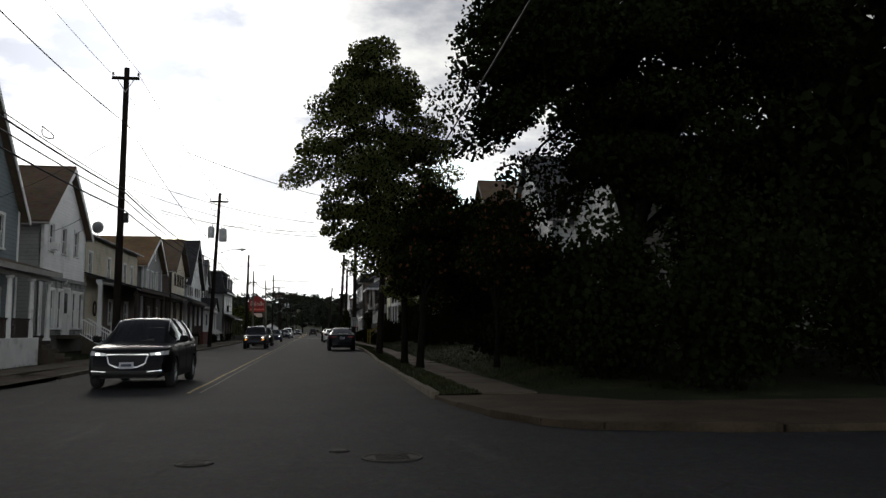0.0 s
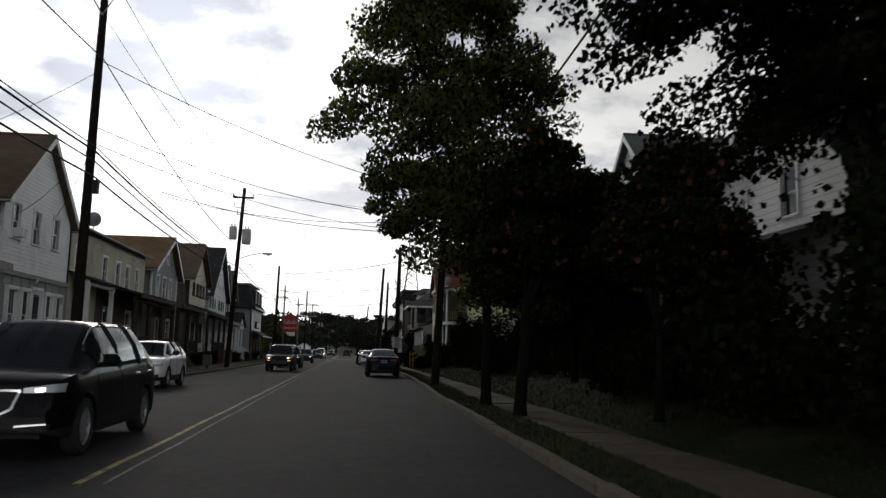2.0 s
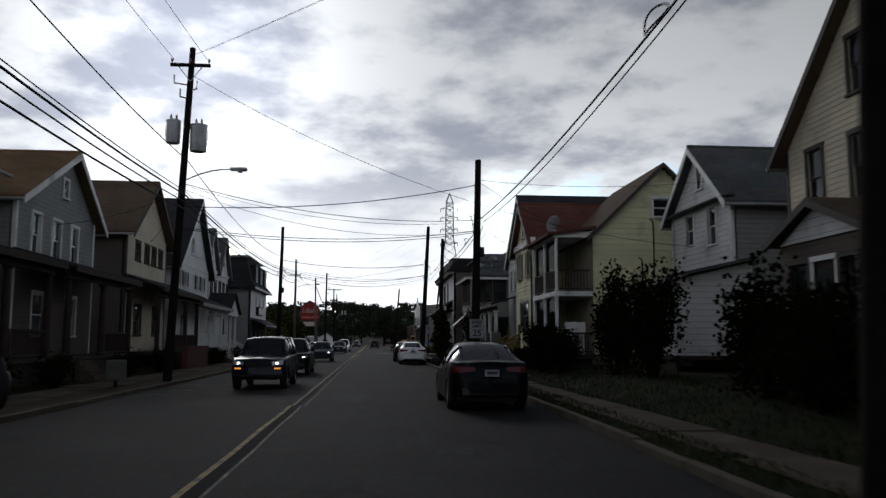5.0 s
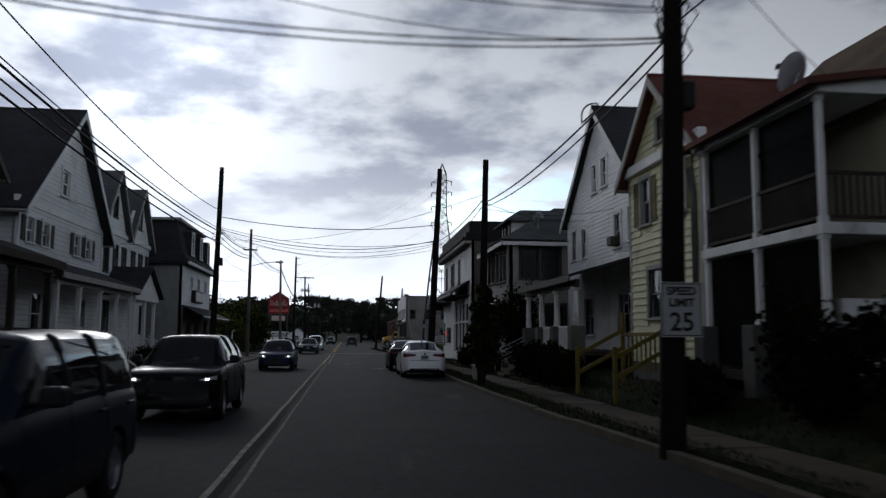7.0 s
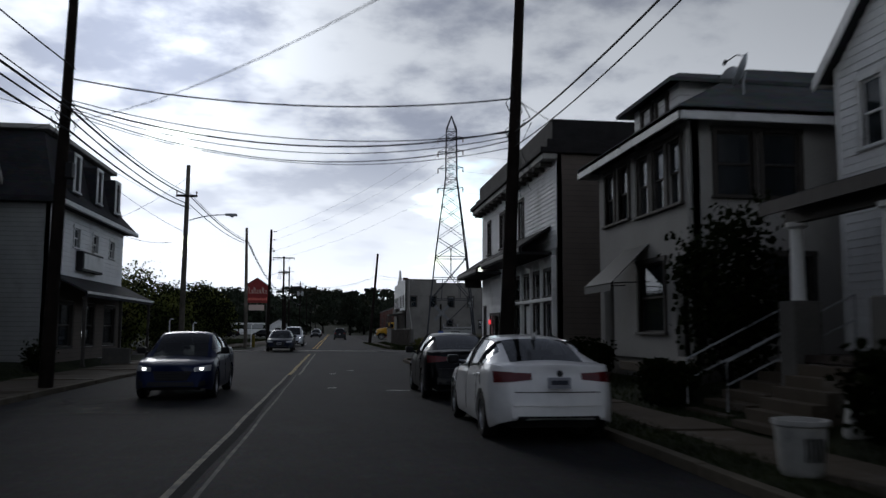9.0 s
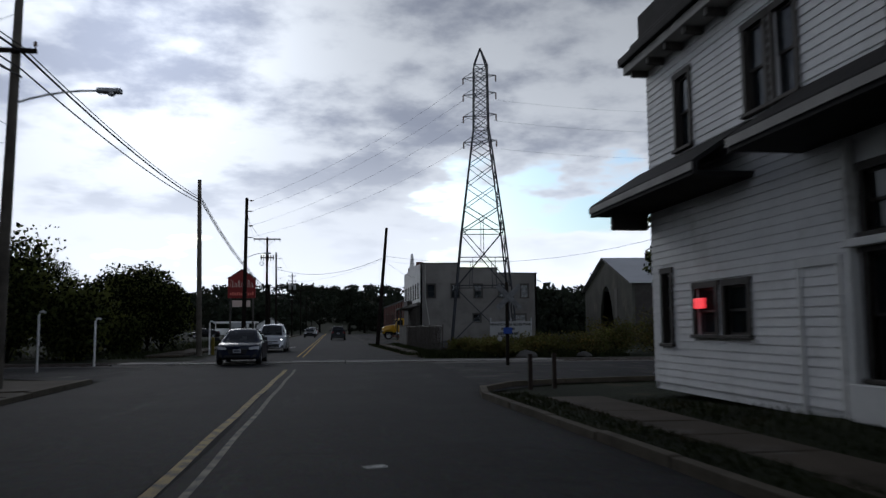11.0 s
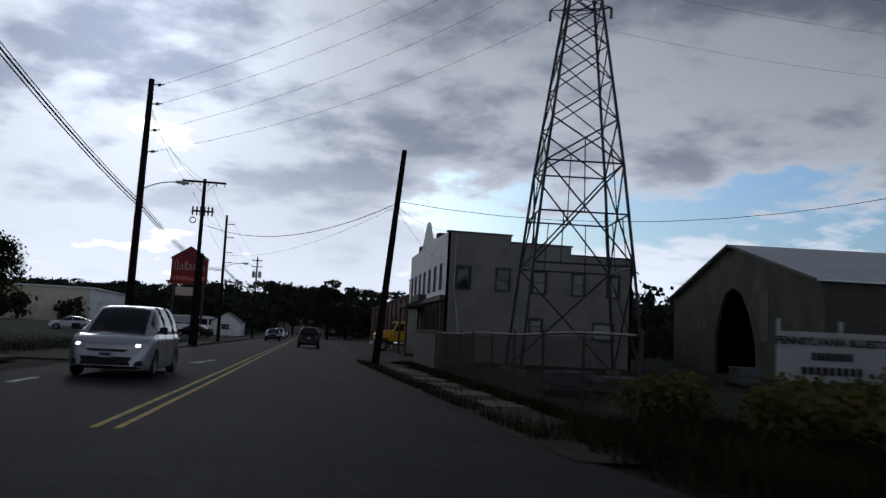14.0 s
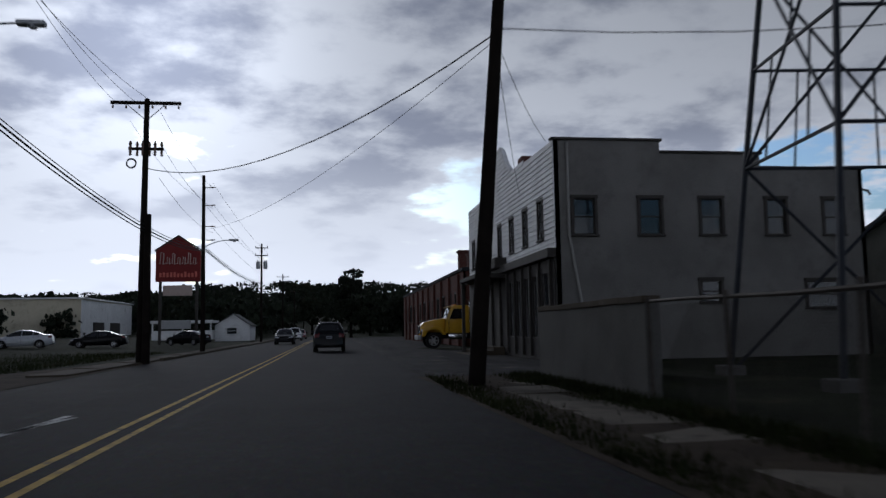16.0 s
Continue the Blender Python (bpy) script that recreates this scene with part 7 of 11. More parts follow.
def cables():
    west = [L1, L2, L3, L4, L5, L6, T7, P8, P9]
    before = (-7.2, 2.0, 12.5, -7.2, 2.0)
    # communication bundles along the west poles
    heights = {"a": [7.2, 7.1, 6.85, 7.1, 8.55, 9.0, 6.9, 5.7, 6.6, 7.0], "b": [6.85, 6.8, 6.6, 6.85, 8.1, 8.85, 6.75, 5.55, 6.5, 6.9], "c": [6.4, 6.35, 6.35, 6.55, 7.9, None]}
    run = [before] + west
    for k, hs in heights.items():
        for (p, zp), (q, zq) in zip(zip(run, hs), zip(run[1:], hs[1:])):
            if zp is None or zq is None:
                break
            a, b = on_pole(p, zp) + Vector((0.16, 0, 0)), on_pole(q, zq) + Vector((0.16, 0, 0))
            cable(a, b, 0.012 * (b - a).length, {"a": 0.03, "b": 0.022, "c": 0.028}[k], "thick black cable strung along wooden poles")
            if k == "a":
                cable(a + Z * 0.14, b + Z * 0.14, 0.012 * (b - a).length, 0.016, "thick black cable strung along wooden poles")
    # higher single cable
    hs = [10.0, 9.97, 8.1, 8.2]
    for (p, zp), (q, zq) in zip(zip(run, hs), zip(run[1:4], hs[1:])):
        a, b = on_pole(p, zp) + Vector((0.15, 0, 0)), on_pole(q, zq) + Vector((0.15, 0, 0))
        cable(a, b, 0.02 * (b - a).length, 0.018)
    # primary conductors at the tops
    for dx in (-0.5, 0.5):
        for (p, zp), (q, zq) in zip(((before, 12.2), (L1, 12.15)), ((L1, 12.15), (L2, 11.8))):
            a, b = on_pole(p, zp) + Vector((dx, -0.15, 0)), on_pole(q, zq) + Vector((dx * 1.2, -0.15, 0))
            cable(a, b, 0.015 * (b - a).length, 0.009)
    # crossings to the east poles
    tap = (-7.4, 48.0, 9.0, -7.4, 48.0)
    across = [(L1, 9.97, R1, 7.85, 0.5, 0.014), (L1, 7.4, R1, 6.3, 0.65, 0.012), (L1, 7.9, R1, 6.95, 0.67, 0.014), (tap, 7.75, R1, 6.3, 0.5, 0.016), (tap, 7.6, R1, 6.85, 0.55, 0.012), (L2, 11.3, (12.2, 70.0, 9, 12.2, 70), 5.2, 1.2, 0.009), (L2, 12.0, R1, 7.0, 0.1, 0.009), (L2, 7.3, R2, 6.45, 0.5, 0.014), (L2, 7.25, R2, 6.4, 0.62, 0.009), (L2, 6.45, R2, 7.9, 0.36, 0.018), (L2, 5.7, R2, 6.02, 0.4, 0.014), (L2, 5.65, R2, 5.95, 0.45, 0.014), (L2, 7.1, R2, 6.0, 0.75, 0.009), (L3, 7.95, R4, 7.6, 0.45, 0.022), (L3, 7.4, R4, 6.7, 0.6, 0.014), (L3, 7.3, R4, 6.75, 0.75, 0.022), (L3, 7.2, R4, 6.6, 0.8, 0.012), (L3, 7.15, R4, 6.5, 0.95, 0.014), (L3, 7.05, R4, 6.3, 0.85, 0.01), (L3, 6.8, R3, 6.5, 0.7, 0.009), (T7, 8.45, R7, 7.75, 1.25, 0.018), (P8, 7.9, R7, 7.6, 0.9, 0.008)]
    for p, zp, q, zq, sag, r in across:
        cable(on_pole(p, zp), on_pole(q, zq), sag, r, "black cable sagging across the street")
    # along the east poles
    for p, zp, q, zq, sag, r in (((4.2, 8, 8, 4.2, 8), 7.4, R1, 6.9, 0.5, 0.022), (R1, 6.9, R2, 6.4, 0.4, 0.022), (R1, 6.8, R2, 6.2, 0.5, 0.014), (R2, 6.1, R3, 6.2, 0.3, 0.02), (R2, 5.9, R3, 6.05, 0.35, 0.016), (R3, 6.4, R4, 6.7, 0.25, 0.02), (R3, 6.2, R4, 6.3, 0.3, 0.014)):
        cable(on_pole(p, zp), on_pole(q, zq), sag, r)
    # service drops to the houses
    drops = [(L1, 7.3, (-12.3, 46.5, 6.4)), (L1, 7.2, (-12.3, 50.0, 6.6)), (L1, 9.6, (-12.3, 37, 6.2)), (L2, 7.0, (-12.4, 72, 6.0)), (L2, 7.0, (-12.4, 85.5, 7.0)), (L3, 7.0, (-12.6, 96, 7.4)), (L3, 6.9, (-13.2, 108, 6.8)), (L4, 6.2, (-10.8, 124, 6.1)), (L4, 8.0, (-11.0, 119, 9.0)), (L4, 9.6, (-11.0, 121.5, 6.3)), (L4, 6.6, (-11.1, 117.5, 8.6)), (R1, 7.8, (12.5, 57, 9.8)), (R1, 7.0, (12.5, 55, 7.6)), (R2, 8.1, (12.6, 69, 7.6)), (R2, 6.4, (7.9, 81, 6.2)), (R2, 8.05, (9.6, 76, 6.4)), (R3, 6.0, (9.9, 92, 6.8)), (R3, 6.2, (9.9, 96, 6.9)), (R4, 7.6, (7.3, 103, 6.2)), (R4, 6.7, (6.9, 112, 7.2)), (R4, 6.6, (6.9, 113, 6.9)), (R4, 6.5, (6.9, 114.5, 6.6)), (R7, 7.6, (8.7, 189.5, 8.3)), (R7, 7.5, (8.7, 194.0, 7.0))]
    for p, z, e in drops:
        cable(on_pole(p, z), e, 0.25, 0.009, "thin black service drop to a house", "service drops")
    cable(on_pole(R7, 7.85), (36.8, 164.1, 12.6), 2.65, 0.014, "black cable from a leaning pole over a yard")
    # coil rings on the cables
    for x, y, z in ((4.25, 52.0, 6.65), (-7.3, 29, 7.3), (4.1, 76.5, 6.1)):
        bm = bmesh.new()
        rope(bm, [(x + 0.05 * math.cos(a * 2), y + 0.55 * math.cos(a), z + 0.13 * math.sin(a)) for a in np.linspace(0, 2 * math.pi, 20)], 0.018, 5)
        solid("cable_loop", bm, WIRE, "oval spare loop of black cable", "cable", "", "overhead cables")
    # tower conductors down to the west pole
    for z, tz in ((12.9, 24.2), (11.95, 22.6), (10.65, 20.6), (9.6, 18.2)):
        cable(on_pole(L6, z) + Vector((0.6, 0, 0.05)), (12.0, 177.0, tz), 0.9, 0.008, "thin bare conductor between pole and pylon", "tower conductors", 18)
    for z in (18.0, 20.6, 22.6):
        cable((14.4, 177.8, z), (60, 182, z + 3), 1.5, 0.007, "thin bare conductor leaving the pylon", "tower conductors", 18)
    for p, q in ((T7, P8), (P8, P9)):
        for dz, dx in ((11.0, 0.6), (10.6, -0.7), (9.6, 0.6), (8.0, 0.6)):
            cable(on_pole(p, dz) + Vector((dx, 0, 0)), on_pole(q, dz - 0.3) + Vector((dx, 0, 0)), 0.4, 0.009)
    for dx, dz in ((-1.2, 12.0), (-0.3, 11.7), (0.5, 11.2)):
        cable(on_pole(L6, dz), on_pole(T7, 11.3) + Vector((dx, -0.2, 0)), 0.5, 0.009)


def pylon():
    cx, cy = 12.95, 176.3
    root = thing("lattice_pylon", (cx, cy, 0), "tall dark steel lattice pylon behind a fence", "pylon")
    levels = [0, 5.1, 10.0, 12.2, 14.2, 16.0, 17.4, 18.5, 19.4, 20.4, 21.4, 22.4, 23.4, 24.4, 25.2]
    radius = lambda z: between([(0, 3.95), (6.2, 3.15), (10, 2.6), (19.4, 0.95), (25.2, 0.85)], z)
    def corner(k, z):
        a = radians(128 + 90 * k)
        return Vector((cx + radius(z) * math.cos(a), cy + radius(z) * math.sin(a), z))
    apex = Vector((cx, cy, 26.9))
    for k in range(4):
        bm = bmesh.new()
        rope(bm, [corner(k, z) for z in levels] + [apex], 0.075, 6)
        part("leg", bm, TOWER, root)
        bm = bmesh.new()
        c = corner(k, 0)
        box(bm, c.x - 0.28, c.x + 0.28, c.y - 0.28, c.y + 0.28, -0.2, 0.2, 0.03)
        part("footing", bm, BLOCK, root)
    rod = lambda a, b, r: part("brace", tube(bmesh.new(), a, b, r, n=5), TOWER, root)
    for i, (z0, z1) in enumerate(zip(levels, levels[1:])):
        for k in range(4):
            a0, b0, a1, b1 = corner(k, z0), corner(k + 1, z0), corner(k, z1), corner(k + 1, z1)
            r = 0.045 if z0 < 12 else 0.035
            if z0 > 0 or k > 1:
                rod(a0, b1, r)
                rod(b0, a1, r)
            if z1 in (5.1, 10.0, 19.4, 25.2):
                rod(a1, b1, r)
            if z0 == 5.1:
                a, b = corner(k, 7.55), corner(k + 1, 7.55)
                rod(a, b, r)
                rod(a.lerp(b, 0.27), a0.lerp(b0, 0.27), 0.03)
                rod(a.lerp(b, 0.73), a0.lerp(b0, 0.73), 0.03)
                rod((a1 + b1) / 2, a.lerp(b, 0.5), 0.03)
            if z0 == 10.0:
                rod((a0 + b0) / 2, (a0 + b0 + a1 + b1) / 4, 0.03)
    for z in (18.2, 20.6, 22.6, 24.2):
        for s, far in ((-1, 1.5), (1, 1.3)):
            bm = bmesh.new()
            tip = Vector((cx + s * far, cy - s * 0.6, z + 0.05))
            for k in range(4):
                tube(bm, corner(k, z + (0.35 if k % 2 else -0.2)), tip, 0.028, n=5)
            arm = part("crossarm", bm, TOWER, root)
            bm = bmesh.new()
            lathe(bm, [(0.03, 0), (0.09, -0.1), (0.04, -0.14), (0.09, -0.24), (0.04, -0.28), (0.09, -0.38), (0.04, -0.42), (0.09, -0.52), (0.03, -0.6)], at=tip, n=8)
            part("insulator", bm, CERAMIC, arm)


poles()
cables()
pylon()

from mathutils.bvhtree import BVHTree

# ---- vehicles ----
def curve(table, y):
    """A smooth line through (y, value) pairs."""
    if y <= table[0][0]:
        return table[0][1]
    for k, ((a, va), (b, vb)) in enumerate(zip(table, table[1:])):
        if y <= b:
            sa = (vb - table[k - 1][1]) / (b - table[k - 1][0]) if k else (vb - va) / (b - a)
            sb = (table[k + 2][1] - va) / (table[k + 2][0] - a) if k + 2 < len(table) else (vb - va) / (b - a)
            t, d = (y - a) / (b - a), b - a
            return va * (1 + 2 * t) * (1 - t) ** 2 + sa * d * t * (1 - t) ** 2 + vb * t * t * (3 - 2 * t) + sb * d * t * t * (t - 1)
    return table[-1][1]


WHEELS = {}


def wheel_meshes(r, w, spokes, rim):
    key = (r, w, spokes, rim.name)
    if key not in WHEELS:
        ty = bmesh.new()
        lathe(ty, [(r * 0.66, -w / 2), (r * 0.9, -w / 2), (r * 0.98, -w * 0.38), (r, -w * 0.2), (r, w * 0.2), (r * 0.98, w * 0.38), (r * 0.9, w / 2), (r * 0.66, w / 2), (r * 0.66, -w / 2)], axis=(1, 0, 0), n=28)
        ri = bmesh.new()
        lathe(ri, [(r * 0.68, -w / 2 + 0.01), (r * 0.64, -w / 2 + 0.02), (r * 0.6, -w * 0.1), (r * 0.6, w * 0.1), (r * 0.64, w / 2 - 0.02), (r * 0.68, w / 2 - 0.01)], axis=(1, 0, 0), n=28)
        lathe(ri, [(0.0, w / 2 - 0.03), (r * 0.16, w / 2 - 0.03), (r * 0.18, w / 2 - 0.06), (r * 0.18, 0)], axis=(1, 0, 0), n=14)
        for k in range(spokes):
            a = 2 * math.pi * k / spokes
            c, s = math.cos(a), math.sin(a)
            p = lambda q, rr: (0, c * rr - s * q, s * rr + c * q)
            q0, q1 = r * 0.1, r * 0.06
            poly = [Vector(p(-q0, r * 0.12)), Vector(p(q0, r * 0.12)), Vector(p(q1, r * 0.66)), Vector(p(-q1, r * 0.66))]
            prism(ri, [v + Vector((w / 2 - 0.07, 0, 0)) for v in poly], (0.04, 0, 0))
        hub = bmesh.new()
        lathe(hub, [(0, 0.0), (r * 0.6, 0.0), (r * 0.6, -0.02)], axis=(1, 0, 0), n=20)
        WHEELS[key] = (to_mesh("tyre", ty, TYRE, 40), to_mesh("rim", ri, rim, 40), to_mesh("brake_disc", hub, IRON))
    return WHEELS[key]


class Body:
    """The outer skin of a car, its nose towards +y, standing on z = 0 with its middle at the origin."""

    def __init__(self, L, W, deck, wheels, r, zb=0.2, nose=0.66, tail=0.72, nose_len=0.9, tail_len=0.7, lean=(0.1, 0.06)):
        self.L, self.W, self.deck, self.wheels, self.r, self.zb = L, W, deck, wheels, r, zb
        self.nose, self.tail, self.nose_len, self.tail_len, self.lean = nose, tail, nose_len, tail_len, lean

    def half(self, y):
        f, b = self.L / 2 - y, self.L / 2 + y
        k = 1.0
        if f < self.nose_len:
            k *= 1 - (1 - self.nose) * (max(0, self.nose_len - f) / self.nose_len) ** 2.6
        if b < self.tail_len:
            k *= 1 - (1 - self.tail) * (max(0, self.tail_len - b) / self.tail_len) ** 2.6
        return self.W / 2 * k

    def bottom(self, y):
        z = self.zb
        f, b = self.L / 2 - y, self.L / 2 + y
        z += 0.1 * max(0, 1 - f / 0.5) + 0.14 * max(0, 1 - b / 0.5)
        R = self.r * 1.16
        for wy in self.wheels:
            d = abs(y - wy)
            if d < R:
                z = max(z, self.r + math.sqrt(R * R - d * d))
        return z

    def ring(self):
        """Points round the plan, from the nose's middle to the right side, the tail and back."""
        pts, n = [], 12
        e, t = self.half(self.L / 2), self.half(-self.L / 2)
        for k in range(n):
            x = -e + 2 * e * k / n
            pts.append((x, self.L / 2 + 0.05 * (1 - (x / e) ** 2), "nose"))
        m = 66
        for k in range(m + 1):
            y = self.L / 2 - self.L * k / m
            pts.append((self.half(y), y, "side"))
        for k in range(1, n):
            x = t - 2 * t * k / n
            pts.append((x, -self.L / 2 - 0.04 * (1 - (x / t) ** 2), "tail"))
        for k in range(m + 1):
            y = -self.L / 2 + self.L * k / m
            pts.append((-self.half(y), y, "side"))
        return pts

    def skin(self):
        """A grid of points: levels from sill to shoulder, then inwards over the deck."""
        rows = []
        ring = self.ring()
        levels = [0, 0.1, 0.22, 0.36, 0.5, 0.62, 0.74, 0.86, 0.95, 1.0]
        wide = [(0, 0.955), (0.1, 0.985), (0.36, 1.0), (0.62, 0.995), (0.86, 0.975), (1.0, 0.93)]
        for f in levels:
            row = []
            for x, y, s in ring:
                lo, hi = self.bottom(y), curve(self.deck, y)
                k = curve(wide, f)
                u = y / (self.L / 2)
                inset = self.lean[0] * f * f * max(0, u) ** 6 + self.lean[1] * f * f * max(0, -u) ** 6 + 0.06 * (1 - min(1, f / 0.2)) * abs(u) ** 8
                row.append(Vector((x * k, y - math.copysign(inset, y), max(min(lo, hi - 0.08 * (1 - f)), self.zb + (hi - self.zb) * f))))
            rows.append(row)
        top = rows[-1]
        for k in (0.9, 0.66, 0.33, 0.0):
            rows.append([Vector((p.x * k, p.y, curve(self.deck, p.y) + 0.045 * (1 - k * k))) for p in top])
        return rows


def split(rows, pick, closed=True):
    """Sorts the quads of a grid into bmeshes by pick(centre, normal)."""
    out = {}
    n = len(rows[0])
    for j in range(len(rows) - 1):
        for i in range(n if closed else n - 1):
            q = [rows[j][i], rows[j][(i + 1) % n], rows[j + 1][(i + 1) % n], rows[j + 1][i]]
            c = sum(q, Vector()) / 4
            name = pick(c, j)
            if name is None:
                continue
            out.setdefault(name, []).append(q)
    made = {}
    for name, quads in out.items():
        bm = bmesh.new()
        for q in quads:
            vs = [bm.verts.new(p) for p in q]
            bm.faces.new(vs)
        bmesh.ops.remove_doubles(bm, verts=bm.verts, dist=1e-4)
        bmesh.ops.dissolve_degenerate(bm, dist=1e-4, edges=bm.edges)
        made[name] = bm
    return made


def patch(hull, quad, sign, off, nu=12, nv=4):
    """A thin plate that lies on the nose (sign 1) or tail (-1) of a hull. quad: its corners (x, z)."""
    bm = bmesh.new()
    (ax, az), (bx, bz), (cx, cz), (dx, dz) = quad
    top, low = [], []
    for j in range(nv + 1):
        v = j / nv
        for i in range(nu + 1):
            u = i / nu
            x = (ax * (1 - u) + bx * u) * (1 - v) + (dx * (1 - u) + cx * u) * v
            z = (az * (1 - u) + bz * u) * (1 - v) + (dz * (1 - u) + cz * u) * v
            for k in range(12):
                at, normal, *_ = hull.ray_cast(Vector((x * (1 - 0.02 * k), sign * 6, z)), Vector((0, -sign, 0)))
                if at:
                    break
            at = at or Vector((x, sign * 2, z))
            normal = normal or Vector((0, sign, 0))
            normal = normal if normal.y * sign > 0 else -normal
            top.append(bm.verts.new(at + normal * (off + 0.004)))
            low.append(bm.verts.new(at - normal * 0.01))
    w = nu + 1
    for j in range(nv):
        for i in range(nu):
            bm.faces.new((top[j * w + i], top[j * w + i + 1], top[(j + 1) * w + i + 1], top[(j + 1) * w + i]))
    rim = [i for i in range(nu)] + [nu + j * w for j in range(nv)] + [nv * w + nu - i for i in range(nu)] + [(nv - j) * w for j in range(nv)]
    for p, q in zip(rim, rim[1:] + rim[:1]):
        bm.faces.new((top[p], top[q], low[q], low[p]))
    bmesh.ops.recalc_face_normals(bm, faces=bm.faces)
    return bm


def car(name, label, m, paint, L, W, deck, cabin, wheels, r, glass_side, lamps, tails, grille=None, lit=None, chrome=None, rails=False, rim=None, spokes=5, plate=True, body=None, tail_plate=True, cladding=None, lower=None, group="cars on the street", dlo=None, signal=None, shelf=True):
    """A car. deck: height of bonnet, shoulder and boot along y. cabin: (y, z, half width) of the roof line from the rear glass's foot to the windscreen's foot, with the first and last as glass.
    glass_side: (y0, y1) of each side window. lamps, tails: (x0, x1, z0, z1) boxes on one side of nose and tail."""
    root = tagged(put(new(name), Matrix()), label, "car", group)
    b = Body(L, W, deck, wheels, r, **(body or {}))
    rows = b.skin()
    half = L / 2

    def pick(c, j):
        if lower and j < 3 and c.z < lower:
            return "bumper_front" if c.y > half - 0.7 else "bumper_rear" if c.y < -half + 0.7 else "sill"
        if cladding and j < 2:
            return "cladding"
        return "body"

    made = split(rows, pick)
    order = sorted(made, key=lambda k: k != "body")
    for k in order:
        bm = made[k]
        if k == "body":
            main = part("body", bm, paint, root, smooth=38)
        else:
            for one in islands(bm):
                part(k, one, PLASTIC, root, "black plastic trim", smooth=40)
    # lamps, grille and bumper openings laid on the nose and tail
    whole = bmesh.new()
    n = len(rows[0])
    net = [[whole.verts.new(p) for p in row] for row in rows]
    for r0, r1 in zip(net, net[1:]):
        for i in range(n):
            try:
                whole.faces.new((r0[i], r0[(i + 1) % n], r1[(i + 1) % n], r1[i]))
            except ValueError:
                pass
    whole.normal_update()
    hull = BVHTree.FromBMesh(whole)
    for s in (-1, 1):
        for x0, x1, z0, z1 in lamps:
            x1 = min(x1, W / 2 - 0.09)
            lens = part("headlamp", patch(hull, [(s * x0, z0 + 0.03), (s * x1, z0 + 0.04), (s * x1, z1 + 0.03), (s * x0, z1 - 0.02)], 1, 0.008), LENS, root, smooth=40)
            if lit:
                m0, m1, h0, h1 = x0 + (x1 - x0) * 0.34, x0 + (x1 - x0) * 0.58, z0 + (z1 - z0) * 0.4, z0 + (z1 - z0) * 0.8
                part("bulb", patch(hull, [(s * m0, h0), (s * m1, h0), (s * m1, h1), (s * m0, h1)], 1, 0.014), lit, lens, "lit lamp bulb")
        for x0, x1, z0, z1 in tails:
            x1 = min(x1, W / 2 - 0.07)
            part("taillamp", patch(hull, [(s * x0, z0 + 0.05), (s * x1, z0), (s * x1, z1), (s * x0, z1 - 0.02)], -1, 0.008), RED_LAMP, root, "red tail lamp", smooth=40)
    for x0, x1, z0, z1 in grille or ():
        face = part("grille", patch(hull, [(-x1 * 0.8, z0), (x1 * 0.8, z0), (x1, z1), (-x1, z1)], 1, 0.006, 14), PLASTIC, root, "dark grille")
        for k in range(4):
            z = z0 + (z1 - z0) * (k + 0.5) / 4
            w = x1 * (0.8 + 0.2 * (k + 0.5) / 4) * 0.95
            part("slat", patch(hull, [(-w, z - 0.006), (w, z - 0.006), (w, z + 0.006), (-w, z + 0.006)], 1, 0.014, 14, 1), PLASTIC, face)
        if chrome and x1 > 0.45:
            for qa, qb in (((-x1, z1), (x1, z1)), ((x1, z1), (x1 * 0.86, z0 + 0.08)), ((x1 * 0.86, z0 + 0.08), (x1 * 0.5, z0)), ((x1 * 0.5, z0), (-x1 * 0.5, z0)), ((-x1 * 0.5, z0), (-x1 * 0.86, z0 + 0.08)), ((-x1 * 0.86, z0 + 0.08), (-x1, z1))):
                d = Vector((qb[0] - qa[0], qb[1] - qa[1])).normalized() * 0.014
                nx, nz = -d.y, d.x
                part("grille_frame", patch(hull, [(qa[0] + nx, qa[1] + nz), (qb[0] + nx, qb[1] + nz), (qb[0] - nx, qb[1] - nz), (qa[0] - nx, qa[1] - nz)], 1, 0.02, 6, 1), chrome, face, "bright grille frame")
            for sx in (-1, 1):
                part("bumper_trim", patch(hull, [(sx * W * 0.24, 0.415), (sx * W * 0.4, 0.44), (sx * W * 0.4, 0.46), (sx * W * 0.24, 0.435)], 1, 0.016, 6, 1), chrome, root, "thin bright bumper strip")
        elif chrome:
            part("grille_trim", patch(hull, [(-x1, z1 - 0.012), (x1, z1 - 0.012), (x1 * 1.03, z1 + 0.02), (-x1 * 1.03, z1 + 0.02)], 1, 0.016, 14, 1), chrome, face, "chrome grille edge")
    if not rails and L > 4.4 and cabin[0][1] < 1.09 and W < 1.9:
        part("boot_seam", patch(hull, [(-W * 0.33, 0.715), (W * 0.33, 0.715), (W * 0.33, 0.727), (-W * 0.33, 0.727)], -1, 0.002, 14, 1), PLASTIC, root)
        part("bumper_crease", patch(hull, [(-W * 0.4, 0.535), (W * 0.4, 0.535), (W * 0.4, 0.56), (-W * 0.4, 0.56)], -1, 0.014, 14, 1), paint, root)
    zl = b.zb + 0.05
    part("lower_intake", patch(hull, [(-W * 0.3, zl + 0.04), (W * 0.3, zl + 0.04), (W * 0.27, zl + 0.16), (-W * 0.27, zl + 0.16)], 1, 0.006, 14), PLASTIC, root, "dark lower bumper opening")
